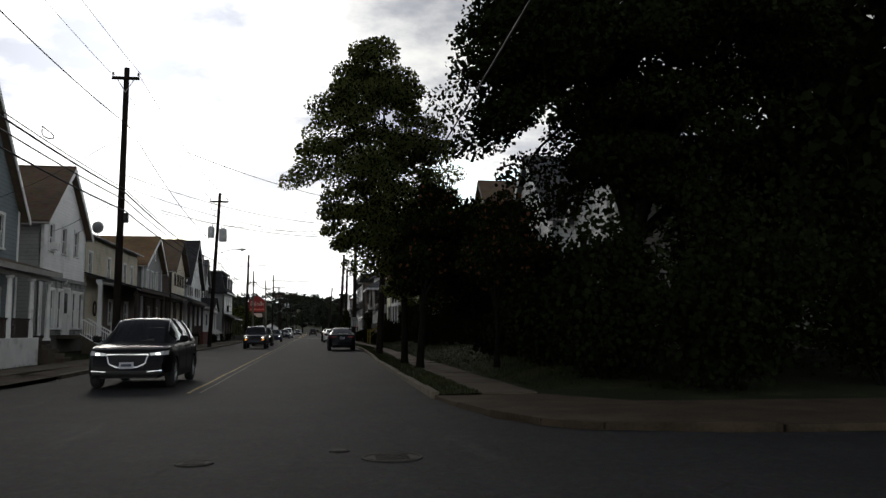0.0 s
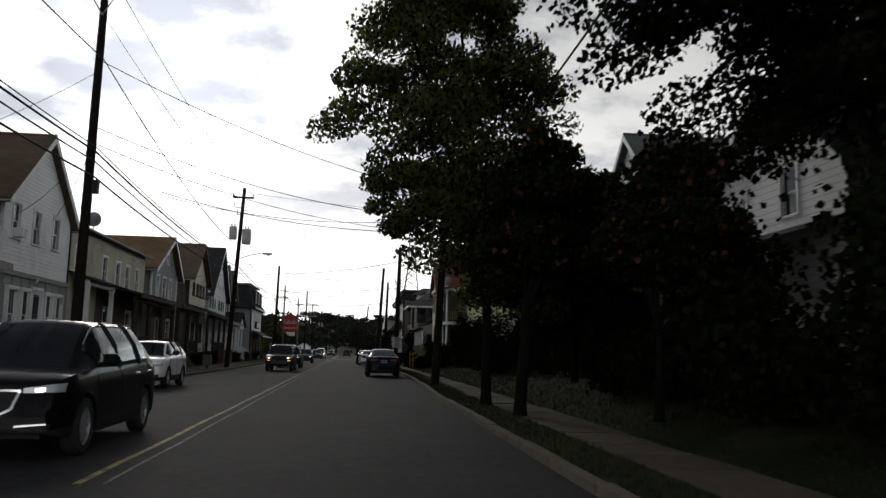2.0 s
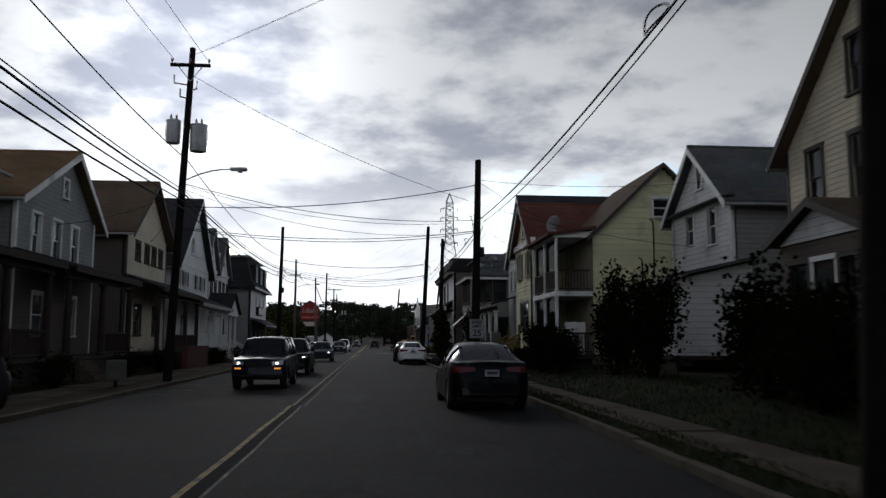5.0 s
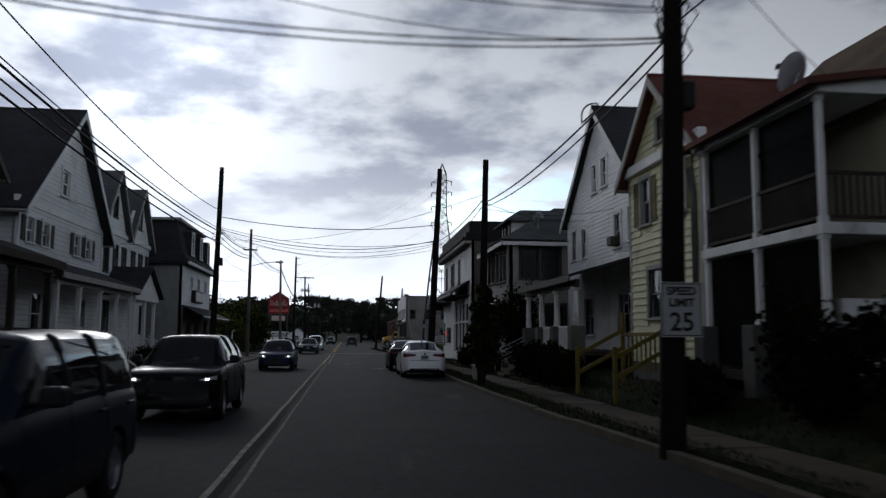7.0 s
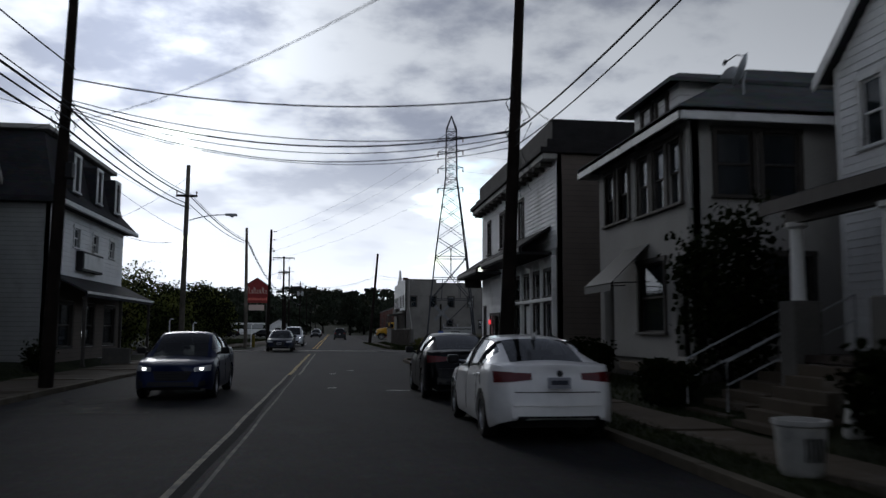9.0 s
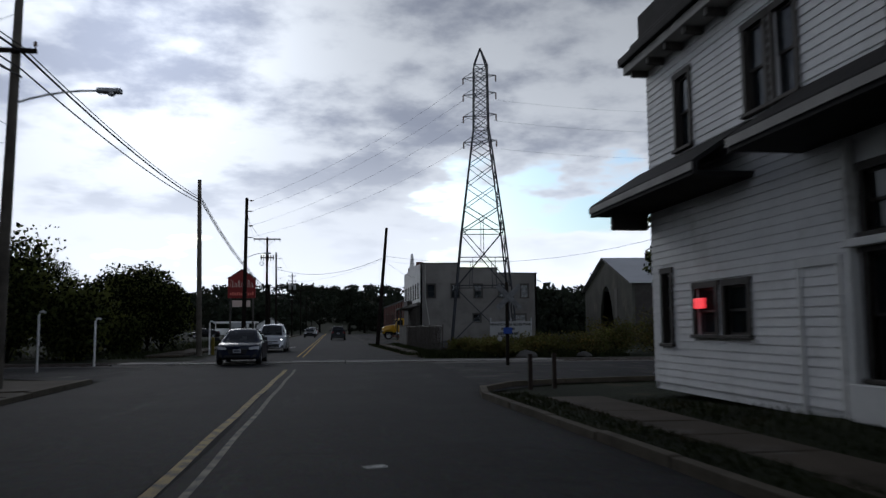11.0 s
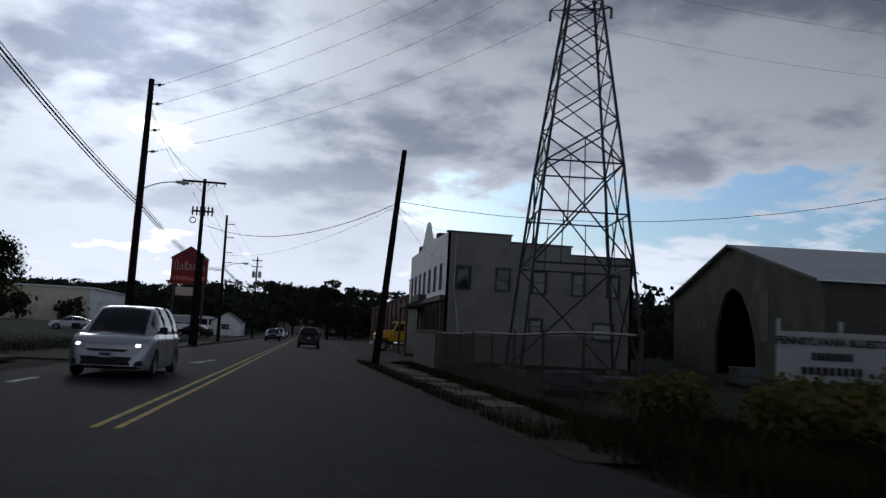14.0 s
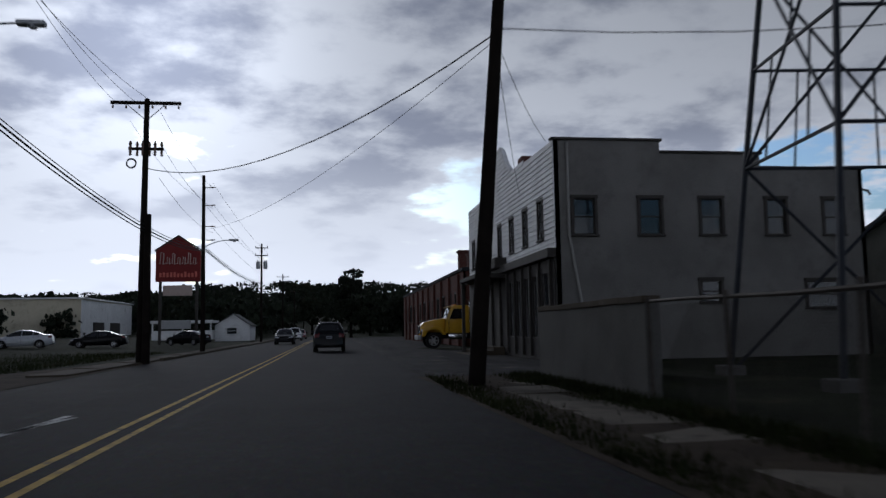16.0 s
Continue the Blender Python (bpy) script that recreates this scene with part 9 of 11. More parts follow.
def limb(bm, a, b, r0, r1, rng, bend=0.12, n=5, sides=7):
    a, b = Vector(a), Vector(b)
    off = Vector((rng.uniform(-1, 1), rng.uniform(-1, 1), rng.uniform(-0.3, 0.6))) * (b - a).length * bend
    pts = [a.lerp(b, k / n) + off * math.sin(math.pi * k / n) for k in range(n + 1)]
    rope(bm, pts, [r0 + (r1 - r0) * k / n for k in range(n + 1)], sides)
    return pts


def tree(name, label, base, crown, radii, trunk_r, leaves, size, seed, mats, fork=2.6, lobes=34, hollow=0.45, share=0.0, group="street trees", lean=(0, 0), spread=0.34, taper=0.35, skirt=None, layered=0.85, plain=False):
    """A broadleaf tree. crown: the crown's middle; radii: its half extents. Leaves gather in many uneven clumps at the ends of limbs."""
    rng = random.Random(seed)
    root = thing(name, base, label, "tree", group)
    bm = bmesh.new()
    b, c = Vector(base), Vector(crown)
    f = b + Vector((lean[0], lean[1], fork))
    flare = [trunk_r * 1.5, trunk_r * 1.12, trunk_r, trunk_r * 0.95, trunk_r * 0.9, trunk_r * 0.85]
    rope(bm, [b - Z * 0.1, b + Z * 0.25] + [b.lerp(f, t) + Vector((rng.uniform(-0.03, 0.03), rng.uniform(-0.03, 0.03), 0)) for t in (0.35, 0.6, 0.8, 1.0)], flare, 12)
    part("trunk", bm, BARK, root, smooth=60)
    clumps = []
    tall = 1.0 - spread * 0.7
    for k in range(lobes):
        while True:
            p = Vector((rng.uniform(-1, 1), rng.uniform(-1, 1), rng.uniform(-1, 1)))
            if 0.25 < p.length < 1:
                break
        w = (1.0 - taper * max(0, p.z)) * (1.0 - spread * 0.85)
        q = Vector((p.x * radii[0] * w, p.y * radii[1] * w, p.z * radii[2] * tall))
        clumps.append((c + q, rng.uniform(0.5, 1.0) * min(radii) * spread))
    if skirt:
        for k in range(skirt[2]):
            p = Vector((rng.uniform(-1, 1), rng.uniform(-1, 1), rng.uniform(-1, 1)))
            clumps.append((Vector(skirt[0]) + Vector((p.x * skirt[1][0], p.y * skirt[1][1], p.z * skirt[1][2])) * (0.8 if p.length > 1 else 1.0), rng.uniform(0.5, 1.0) * min(radii) * spread))
    mains, sticks = [], []
    for k in range(7):
        bm = bmesh.new()
        sticks.append(bm)
        a = 2 * math.pi * k / 7 + rng.uniform(-0.3, 0.3)
        e = c + Vector((math.cos(a) * radii[0] * 0.45, math.sin(a) * radii[1] * 0.45, rng.uniform(-0.3, 0.5) * radii[2]))
        mains.append(limb(bm, f - Z * rng.uniform(0, 0.4), e, trunk_r * 0.55, trunk_r * 0.18, rng))
    bm = bmesh.new()
    sticks.append(bm)
    mains.append(limb(bm, f, c + Z * radii[2] * 0.75, trunk_r * 0.75, trunk_r * 0.12, rng, 0.05))
    for p, r in clumps:
        src, which = min(((q, i) for i, line in enumerate(mains) for q in line[2:]), key=lambda q: (q[0] - p).length)
        limb(sticks[which], src, p, trunk_r * 0.16, trunk_r * 0.04, rng, 0.15, 4, 5)
    for bm in sticks:
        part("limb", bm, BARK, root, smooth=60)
    pts = []
    for _ in range(leaves):
        p, r = rng.choice(clumps)
        while True:
            d = Vector((rng.uniform(-1, 1), rng.uniform(-1, 1), rng.uniform(-1, 1)))
            if hollow < d.length < 1 or d.length < hollow and rng.random() < 0.25:
                break
        out = Vector((p.x - c.x, p.y - c.y, 0)) / max(0.5, min(radii))
        droop = -0.5 * (d.x * out.x + d.y * out.y) * r
        pts.append(p + Vector((d.x * r * 1.3, d.y * r * 1.3, d.z * r * layered + droop)))
    child(new("crown", leaf_mesh("crown", pts, size, mats, rng, share, plain)), root)
    return root


def shrub(name, label, at, radii, leaves, size, seed, mats, group="shrubs", stems=9, share=0.0):
    rng = random.Random(seed)
    root = thing(name, at, label, "shrub", group)
    a = Vector(at)
    bm = bmesh.new()
    clumps = []
    for k in range(stems):
        t = 2 * math.pi * k / stems + rng.uniform(-0.4, 0.4)
        e = a + Vector((math.cos(t) * radii[0] * rng.uniform(0.2, 0.75), math.sin(t) * radii[1] * rng.uniform(0.2, 0.75), radii[2] * rng.uniform(0.7, 1.5)))
        limb(bm, a + Vector((math.cos(t) * 0.1, math.sin(t) * 0.1, -0.1)), e, 0.03, 0.008, rng, 0.15, 4, 5)
        clumps.append((e, rng.uniform(0.4, 0.75)))
        clumps.append((a.lerp(e, 0.55) + Vector((rng.uniform(-0.2, 0.2), rng.uniform(-0.2, 0.2), 0)), rng.uniform(0.4, 0.7)))
    tagged(part("branchwork", bm, BARK, root), kind="stuff")
    pts = []
    while len(pts) < leaves:
        p, r = rng.choice(clumps)
        d = Vector([max(-1.05, min(1.05, rng.gauss(0, 0.5))) for _ in range(3)])
        q = p + Vector((d.x * radii[0] * r * 0.75, d.y * radii[1] * r * 0.75, d.z * radii[2] * r * 0.75))
        if q.z > a.z + 0.02:
            pts.append(q)
    child(new("foliage", leaf_mesh("foliage", pts, size, mats, rng, share, plain=True)), root)
    return root


def blades(name, label, spots, height, seed, mat, lean=0.35, width=0.012):
    """Grass or weed blades, one bent strip each, as one object."""
    rng = random.Random(seed)
    verts, faces = [], []
    for x, y, z in spots:
        h = height * rng.uniform(0.45, 1.3)
        a = rng.uniform(0, 6.28)
        s = Vector((math.cos(a), math.sin(a), 0))
        t = Vector((-s.y, s.x, 0)) * width * rng.uniform(0.6, 1.5)
        p = Vector((x, y, z - 0.02))
        b = len(verts)
        for k, f in enumerate((0, 0.55, 1.0)):
            q = p + s * h * lean * f * f * rng.uniform(0.6, 1.4) + Z * h * f
            wd = t * (1 - f)
            verts += [q - wd, q + wd] if k < 2 else [q]
        faces += [(b, b + 1, b + 3, b + 2), (b + 2, b + 3, b + 4)]
    me = bpy.data.meshes.new(name)
    me.from_pydata([tuple(v) for v in verts], [], faces)
    me.materials.append(mat)
    me.update()
    return tagged(put(new(name, me), Matrix()), label, "grass", kind="stuff")


def woods():
    """The wooded hills: one mass of clumped leaves and stems."""
    rng = random.Random(31)
    pts, far = [], []
    def one(x, y, h, w, n, z=None):
        z = land(x, y) if z is None else z
        lobes = [(rng.uniform(-0.6, 0.6) * w, rng.uniform(-0.6, 0.6) * w, rng.uniform(0.06, 0.95) * h) for _ in range(8)]
        for _ in range(n):
            lx, ly, lz = rng.choice(lobes)
            taper = 1.15 - 0.5 * lz / h
            pts.append((x + lx * taper + rng.gauss(0, 0.24) * w, y + ly * taper + rng.gauss(0, 0.24) * w, z + max(0.3, lz + rng.gauss(0, 0.07) * h)))
    for _ in range(900):
        y = 345 + 375 * rng.random() ** 1.3
        x = rng.uniform(-0.75, 0.62) * y * 0.85
        if abs(x + 2) < 9 and y < 420:
            continue
        one(x, y, rng.uniform(6.5, 9.5), rng.uniform(5, 8.5), 190)
    child_mesh = leaf_mesh("woods", pts, 1.35, [LEAF_FAR], rng, plain=True)
    tagged(put(new("far_woods", child_mesh), Matrix()), "dark wooded hills beyond the street", "woods", kind="stuff")
    pts.clear()
    for _ in range(230):
        side = rng.random()
        if side < 0.55:
            y = rng.uniform(128, 330)
            x = rng.uniform(-120, -26 - max(0, (y - 150)) * 0.12)
            if y > 165 and x > -48 and y < 312:
                continue
            one(x, y, rng.uniform(3.5, 6.5), rng.uniform(2.5, 4), 240)
        else:
            y = rng.uniform(215, 340)
            x = rng.uniform(24, 130)
            one(x, y, rng.uniform(6, 10), rng.uniform(3, 5), 220)
    mesh = leaf_mesh("woods", pts, 0.8, [LEAF_FAR], rng, plain=True)
    tagged(put(new("near_woods", mesh), Matrix()), "dense dark scrub woods beside the tracks", "woods", kind="stuff")


def vegetation():
    # street trees by the corner
    tree("maple_tree", "tall dark green maple beside the pavement", (4.05, 34.4, 0.1), (2.95, 34.2, 7.7), (3.7, 3.5, 5.8), 0.125, 76000, 0.092, 11, [LEAF, LEAF_SHADED], lobes=120, share=0.3, spread=0.22, taper=0.6, hollow=0.1, layered=0.66, skirt=((4.6, 34.6, 4.0), (1.3, 1.5, 1.6), 34))
    tree("maple_tree", "lower maple with reddish leaves beside the verge", (4.2, 31.0, 0.1), (4.85, 31.6, 4.3), (2.0, 2.3, 2.5), 0.12, 15000, 0.12, 12, [LEAF_SHADED, LEAF_RUST], lobes=60, share=0.06, lean=(0.15, 0), spread=0.26, layered=0.75)
    tree("maple_tree", "large dark maple over the corner yard", (10.4, 27.5, 0.35), (10.9, 27.2, 9.9), (7.1, 6.5, 6.2), 0.38, 120000, 0.13, 13, [LEAF_SHADED], plain=True, lobes=230, spread=0.2, fork=4.0, hollow=0.0, layered=0.65)
    tree("maple_tree", "dark leafy tree before the white house", (8.2, 36.8, 0.5), (7.6, 36.5, 4.8), (2.0, 2.0, 2.4), 0.16, 11000, 0.14, 14, [LEAF_SHADED, LEAF], lobes=46, share=0.3)
    tree("maple_tree", "dark leafy tree beside the path", (8.0, 40.2, 0.4), (7.6, 39.4, 4.4), (2.7, 2.6, 3.1), 0.12, 15000, 0.14, 16, [LEAF_SHADED], lobes=70, fork=1.4)
    tree("maple_tree", "dark leafy tree before a porch", (11.0, 43.4, 0.5), (11.0, 43.4, 4.0), (2.1, 1.6, 2.6), 0.12, 7500, 0.14, 17, [LEAF_SHADED], lobes=44, fork=1.5)
    tree("small_maple_tree", "small maple with rusty autumn leaves", (6.3, 28.6, 0.3), (6.6, 28.4, 4.0), (1.7, 1.7, 1.9), 0.08, 9000, 0.11, 15, [LEAF_SHADED, LEAF_RUST], lobes=44, share=0.1, fork=1.6)
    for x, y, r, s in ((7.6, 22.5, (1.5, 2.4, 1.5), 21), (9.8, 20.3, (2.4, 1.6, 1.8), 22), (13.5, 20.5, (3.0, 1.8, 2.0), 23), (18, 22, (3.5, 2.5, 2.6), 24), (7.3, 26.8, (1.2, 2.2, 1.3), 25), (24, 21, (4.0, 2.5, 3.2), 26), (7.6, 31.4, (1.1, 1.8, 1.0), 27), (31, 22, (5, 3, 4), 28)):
        shrub("hedge_shrub", "dense dark overgrown shrub in the corner yard", (x, y, land(x, y)), r, 5600, 0.13, s, [LEAF_SHADED])
    tree("tree", "dark broad tree behind the corner yard", (20, 27, 0.6), (20, 26, 9.0), (7.5, 6.5, 8.5), 0.4, 22000, 0.36, 41, [LEAF_SHADED], plain=True, lobes=45)
    tree("tree", "dark broad tree at the side street", (29, 25, 0.6), (29, 25, 8.5), (7.5, 6, 8), 0.4, 12000, 0.42, 42, [LEAF_SHADED], plain=True, lobes=45)
    tree("tree", "dark tree behind the white house", (27, 42, 0.6), (27, 42, 7.5), (5.5, 6, 5), 0.4, 5000, 0.4, 43, [LEAF_SHADED], plain=True, lobes=40)
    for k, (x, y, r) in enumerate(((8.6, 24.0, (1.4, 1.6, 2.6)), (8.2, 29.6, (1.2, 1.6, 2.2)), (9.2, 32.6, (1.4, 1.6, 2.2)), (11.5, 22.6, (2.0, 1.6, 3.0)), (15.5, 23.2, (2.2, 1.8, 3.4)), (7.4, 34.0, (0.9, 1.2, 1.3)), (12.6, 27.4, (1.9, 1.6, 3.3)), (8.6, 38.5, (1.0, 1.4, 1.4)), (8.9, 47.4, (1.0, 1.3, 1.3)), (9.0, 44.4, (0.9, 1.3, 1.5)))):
        shrub("hedge_shrub", "tall dark thicket shrub in the corner yard", (x, y, land(x, y)), r, 4200, 0.15, 300 + k, [LEAF_SHADED])
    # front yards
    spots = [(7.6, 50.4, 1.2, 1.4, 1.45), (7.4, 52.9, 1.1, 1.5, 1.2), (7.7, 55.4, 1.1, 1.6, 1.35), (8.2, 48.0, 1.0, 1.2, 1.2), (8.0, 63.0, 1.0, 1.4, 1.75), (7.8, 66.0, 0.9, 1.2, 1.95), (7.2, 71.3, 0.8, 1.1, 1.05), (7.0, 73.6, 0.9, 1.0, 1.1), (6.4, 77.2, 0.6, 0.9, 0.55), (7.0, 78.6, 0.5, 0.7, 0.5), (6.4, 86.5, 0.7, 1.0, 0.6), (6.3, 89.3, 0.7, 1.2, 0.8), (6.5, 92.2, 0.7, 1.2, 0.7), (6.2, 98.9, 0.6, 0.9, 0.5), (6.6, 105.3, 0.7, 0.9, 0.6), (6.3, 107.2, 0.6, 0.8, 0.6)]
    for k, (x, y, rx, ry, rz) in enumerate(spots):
        shrub("yard_shrub", "dark green clipped shrub in a front yard", (x, y, land(x, y)), (rx, ry, rz), 4600, 0.105, 60 + k, [LEAF_SHADED], "front yard shrubs")
    shrub("yard_shrub", "tall dark round shrub before the dormered house", (7.6, 98.8, 0.5), (1.3, 1.2, 2.0), 4200, 0.12, 91, [LEAF_SHADED], "front yard shrubs", 12)
    tree("vine_mass", "dark vine growth climbing a wooden pole", (3.95, 88.05, 0.1), (3.98, 87.95, 1.9), (0.66, 0.6, 1.95), 0.05, 14000, 0.1, 92, [LEAF_SHADED, LEAF], fork=0.8, lobes=60, share=0.3, group="vines", hollow=0.0)
    for k, (x, y) in enumerate(((-10.2, 62.8), (-10.1, 66.6), (-10.2, 74.5), (-10.0, 79.4), (-10.2, 80.8), (-9.9, 91.0), (-10.1, 94.4), (-10.2, 101.3), (-10.4, 103.5), (-10.3, 112.0), (-9.9, 57.6))):
        shrub("porch_shrub", "low dark shrub before a porch", (x, y, land(x, y)), (0.6, 0.9, 0.6), 1100, 0.08, 120 + k, [LEAF_SHADED, LEAF], "porch shrubs")
    # scrub west of the road by the tracks
    for k, (x, y, r) in enumerate(((-13.5, 131.5, (2.0, 2.2, 2.9)), (-15.5, 135.2, (2.4, 2.2, 3.4)), (-13.2, 148.8, (2.0, 2.2, 2.3)), (-16.0, 147.5, (2.4, 2.6, 3.4)), (-18.5, 151.0, (3.0, 3.0, 3.9)), (-14.5, 154.0, (1.8, 2.4, 2.3)), (-20.5, 158.0, (3.0, 3.5, 3.4)), (-22, 140, (3, 3, 4.2)), (-18, 129.5, (3, 2.5, 3.9)), (-24, 166, (3, 3, 2.9)), (-13.5, 160, (1.2, 1.6, 1.3)))):
        shrub("scrub", "leafy overgrown scrub beside the tracks", (x, y, land(x, y)), (r[0] * 1.1, r[1] * 1.1, r[2] * (0.66 if y < 141 else 0.95)), 9000, 0.17, 150 + k, [LEAF, LEAF_SHADED], "scrub by the tracks", 18, 0.45)
    for k, (x, y, z, r) in enumerate(((-11.8, 163.0, 3.0, 1.9), (-13.6, 167.0, 3.5, 2.2), (-16.5, 172.0, 3.9, 2.6), (-25.8, 210.0, 5.4, 3.3), (-33.0, 208.0, 5.6, 3.6), (-40.0, 214.0, 5.0, 3.4))):
        tree("scrub_tree", "small leafy tree beside the grass lot", (x, y, land(x, y)), (x, y, z * (0.95 if k < 3 else 1.0) + land(x, y)), (r * (1.45 if k < 3 else 1.0), r * (1.35 if k < 3 else 1.0), z * (0.98 if k < 3 else 0.74)), 0.09, 6500, 0.17, 400 + k, [LEAF_SHADED, LEAF], lobes=44, share=0.3, fork=0.4 if k < 3 else 1.2, spread=0.42 if k < 3 else 0.34, group="small trees", plain=True)
    # east of the road by the tracks
    tree("tree", "tall dark tree beside the rail tracks", (17.5, 146.5, 0), (17.8, 146.8, 5.4), (2.4, 2.4, 3.6), 0.2, 6500, 0.16, 171, [LEAF_SHADED, LEAF], lobes=30, share=0.4)
    tree("tree", "dark leaning tree beside the rail tracks", (21, 149, 0), (21, 149, 4.6), (3.2, 3, 3), 0.22, 6000, 0.2, 172, [LEAF_SHADED], lobes=28)
    for k, (x, y, r) in enumerate(((8.3, 147.0, (1.1, 1.2, 0.5)), (10.5, 148.4, (1.6, 1.4, 0.55)), (13.0, 147.3, (1.6, 1.2, 0.75)), (9.0, 151.0, (1.2, 1.6, 0.6)), (15.5, 149.5, (1.8, 1.6, 1.1)), (7.2, 153.4, (0.8, 1.4, 0.55)), (7.4, 149.3, (0.8, 1.0, 0.5)), (12, 151.5, (1.8, 1.6, 0.65)), (24, 152, (3, 2.5, 1.8)), (19, 152, (2.4, 2.2, 1.4)))):
        shrub("weed_clump", "tall dry weeds with yellowing leaves by the tracks", (x, y, land(x, y)), r, 4200, 0.09, 190 + k, [WEED, LEAF], "weed clumps", 18, 0.35)
    # behind the big building and along the road far off
    tree("spruce_tree", "tall dark pointed tree far down the road", (3.9, 303, 0), (3.9, 303, 7.4), (3.4, 3.4, 6.2), 0.25, 3200, 0.5, 201, [LEAF_FAR], lobes=40, group="far trees")
    for k, (x, y, z, r) in enumerate(((14, 312, 5, 4.5), (24, 300, 5, 5), (-4, 352, 6, 6), (9, 340, 6, 6), (33, 240, 4.5, 4.5), (42, 252, 5, 5), (55, 240, 5.5, 6))):
        tree("far_tree", "dark leafy tree in the distance", (x, y, land(x, y)), (x, y, land(x, y) + z), (r, r, z * 0.72), 0.3, 1800, 0.6, 210 + k, [LEAF_FAR], lobes=24, group="far trees")
    # grass
    rng = random.Random(5)
    near = []
    for _ in range(26000):
        y = rng.uniform(20, 123)
        near.append((between(KERB_R, y) + rng.uniform(0.14, 1.0), y, 0.1))
    blades("verge_grass", "sparse dry grass along the kerb", near, 0.09, 6, BLADE)
    yard = []
    for _ in range(30000):
        y = rng.uniform(22, 122)
        x = 5.65 + abs(rng.gauss(0, 1.6))
        yard.append((x, y, land(x, y)))
    blades("yard_grass", "uneven grass in the front yards", yard, 0.12, 7, BLADE)
    lot = []
    for _ in range(26000):
        y = rng.uniform(150, 215)
        x = (-10 - abs(rng.gauss(0, 4))) if rng.random() < 0.55 else rng.uniform(5.1, 5.75)
        lot.append((x, y if x < 0 else 150 + (y - 150) * 0.47, land(x, y)))
    blades("lot_grass", "rough grass beside the fence and lot", lot, 0.2, 8, BLADE, width=0.016)
    tall = []
    for _ in range(14000):
        x = rng.uniform(4.2, 15)
        y = rng.uniform(146.2, 152.6) if x > 6.2 else rng.uniform(146.2, 151.5)
        if x < 5.4 and rng.random() < (5.4 - x) * 0.7:
            continue
        tall.append((x, y, 0.0))
    blades("weed_grass", "tall rank grass between the tracks and a fence", tall, 0.34, 13, BLADE, width=0.018)
    worn = []
    for _ in range(16000):
        y = rng.uniform(150, 181)
        tuft = 0.5 + 0.5 * math.sin(y * 1.7) * math.sin(y * 0.53 + 1.0)
        if rng.random() > 0.25 + 0.75 * tuft:
            continue
        e = between(EDGE_R2, y)
        x = e + abs(rng.gauss(0, 0.4)) + 0.05 if rng.random() < 0.6 else between([(150, 5.45), (178, 4.95)], y) + rng.gauss(0, 0.14)
        worn.append((x, y, 0.005))
    blades("verge_grass", "worn dry tufts of grass beside the road edge", worn, 0.11, 12, BLADE, width=0.014)
    left = []
    for _ in range(9000):
        y = rng.uniform(27, 112)
        x = -9.8 - abs(rng.gauss(0, 0.8))
        left.append((x, y, land(x, y)))
    blades("yard_grass", "thin grass before the porches", left, 0.1, 9, BLADE)


woods()
vegetation()

# ---- industrial corner, signs, small things ----
def lettering(text, size, parent, mat, m):
    """A line of raised letters."""
    cu = bpy.data.curves.new("lettering", "FONT")
    cu.body, cu.size, cu.align_x, cu.extrude, cu.offset = text, size, "CENTER", 0.0015, 0.006
    ob = new("lettering", cu)
    me = bpy.data.meshes.new_from_object(ob.evaluated_get(bpy.context.evaluated_depsgraph_get()))
    bpy.data.objects.remove(ob)
    me.materials.clear()
    me.materials.append(mat)
    return child(new("lettering", me), parent, m)


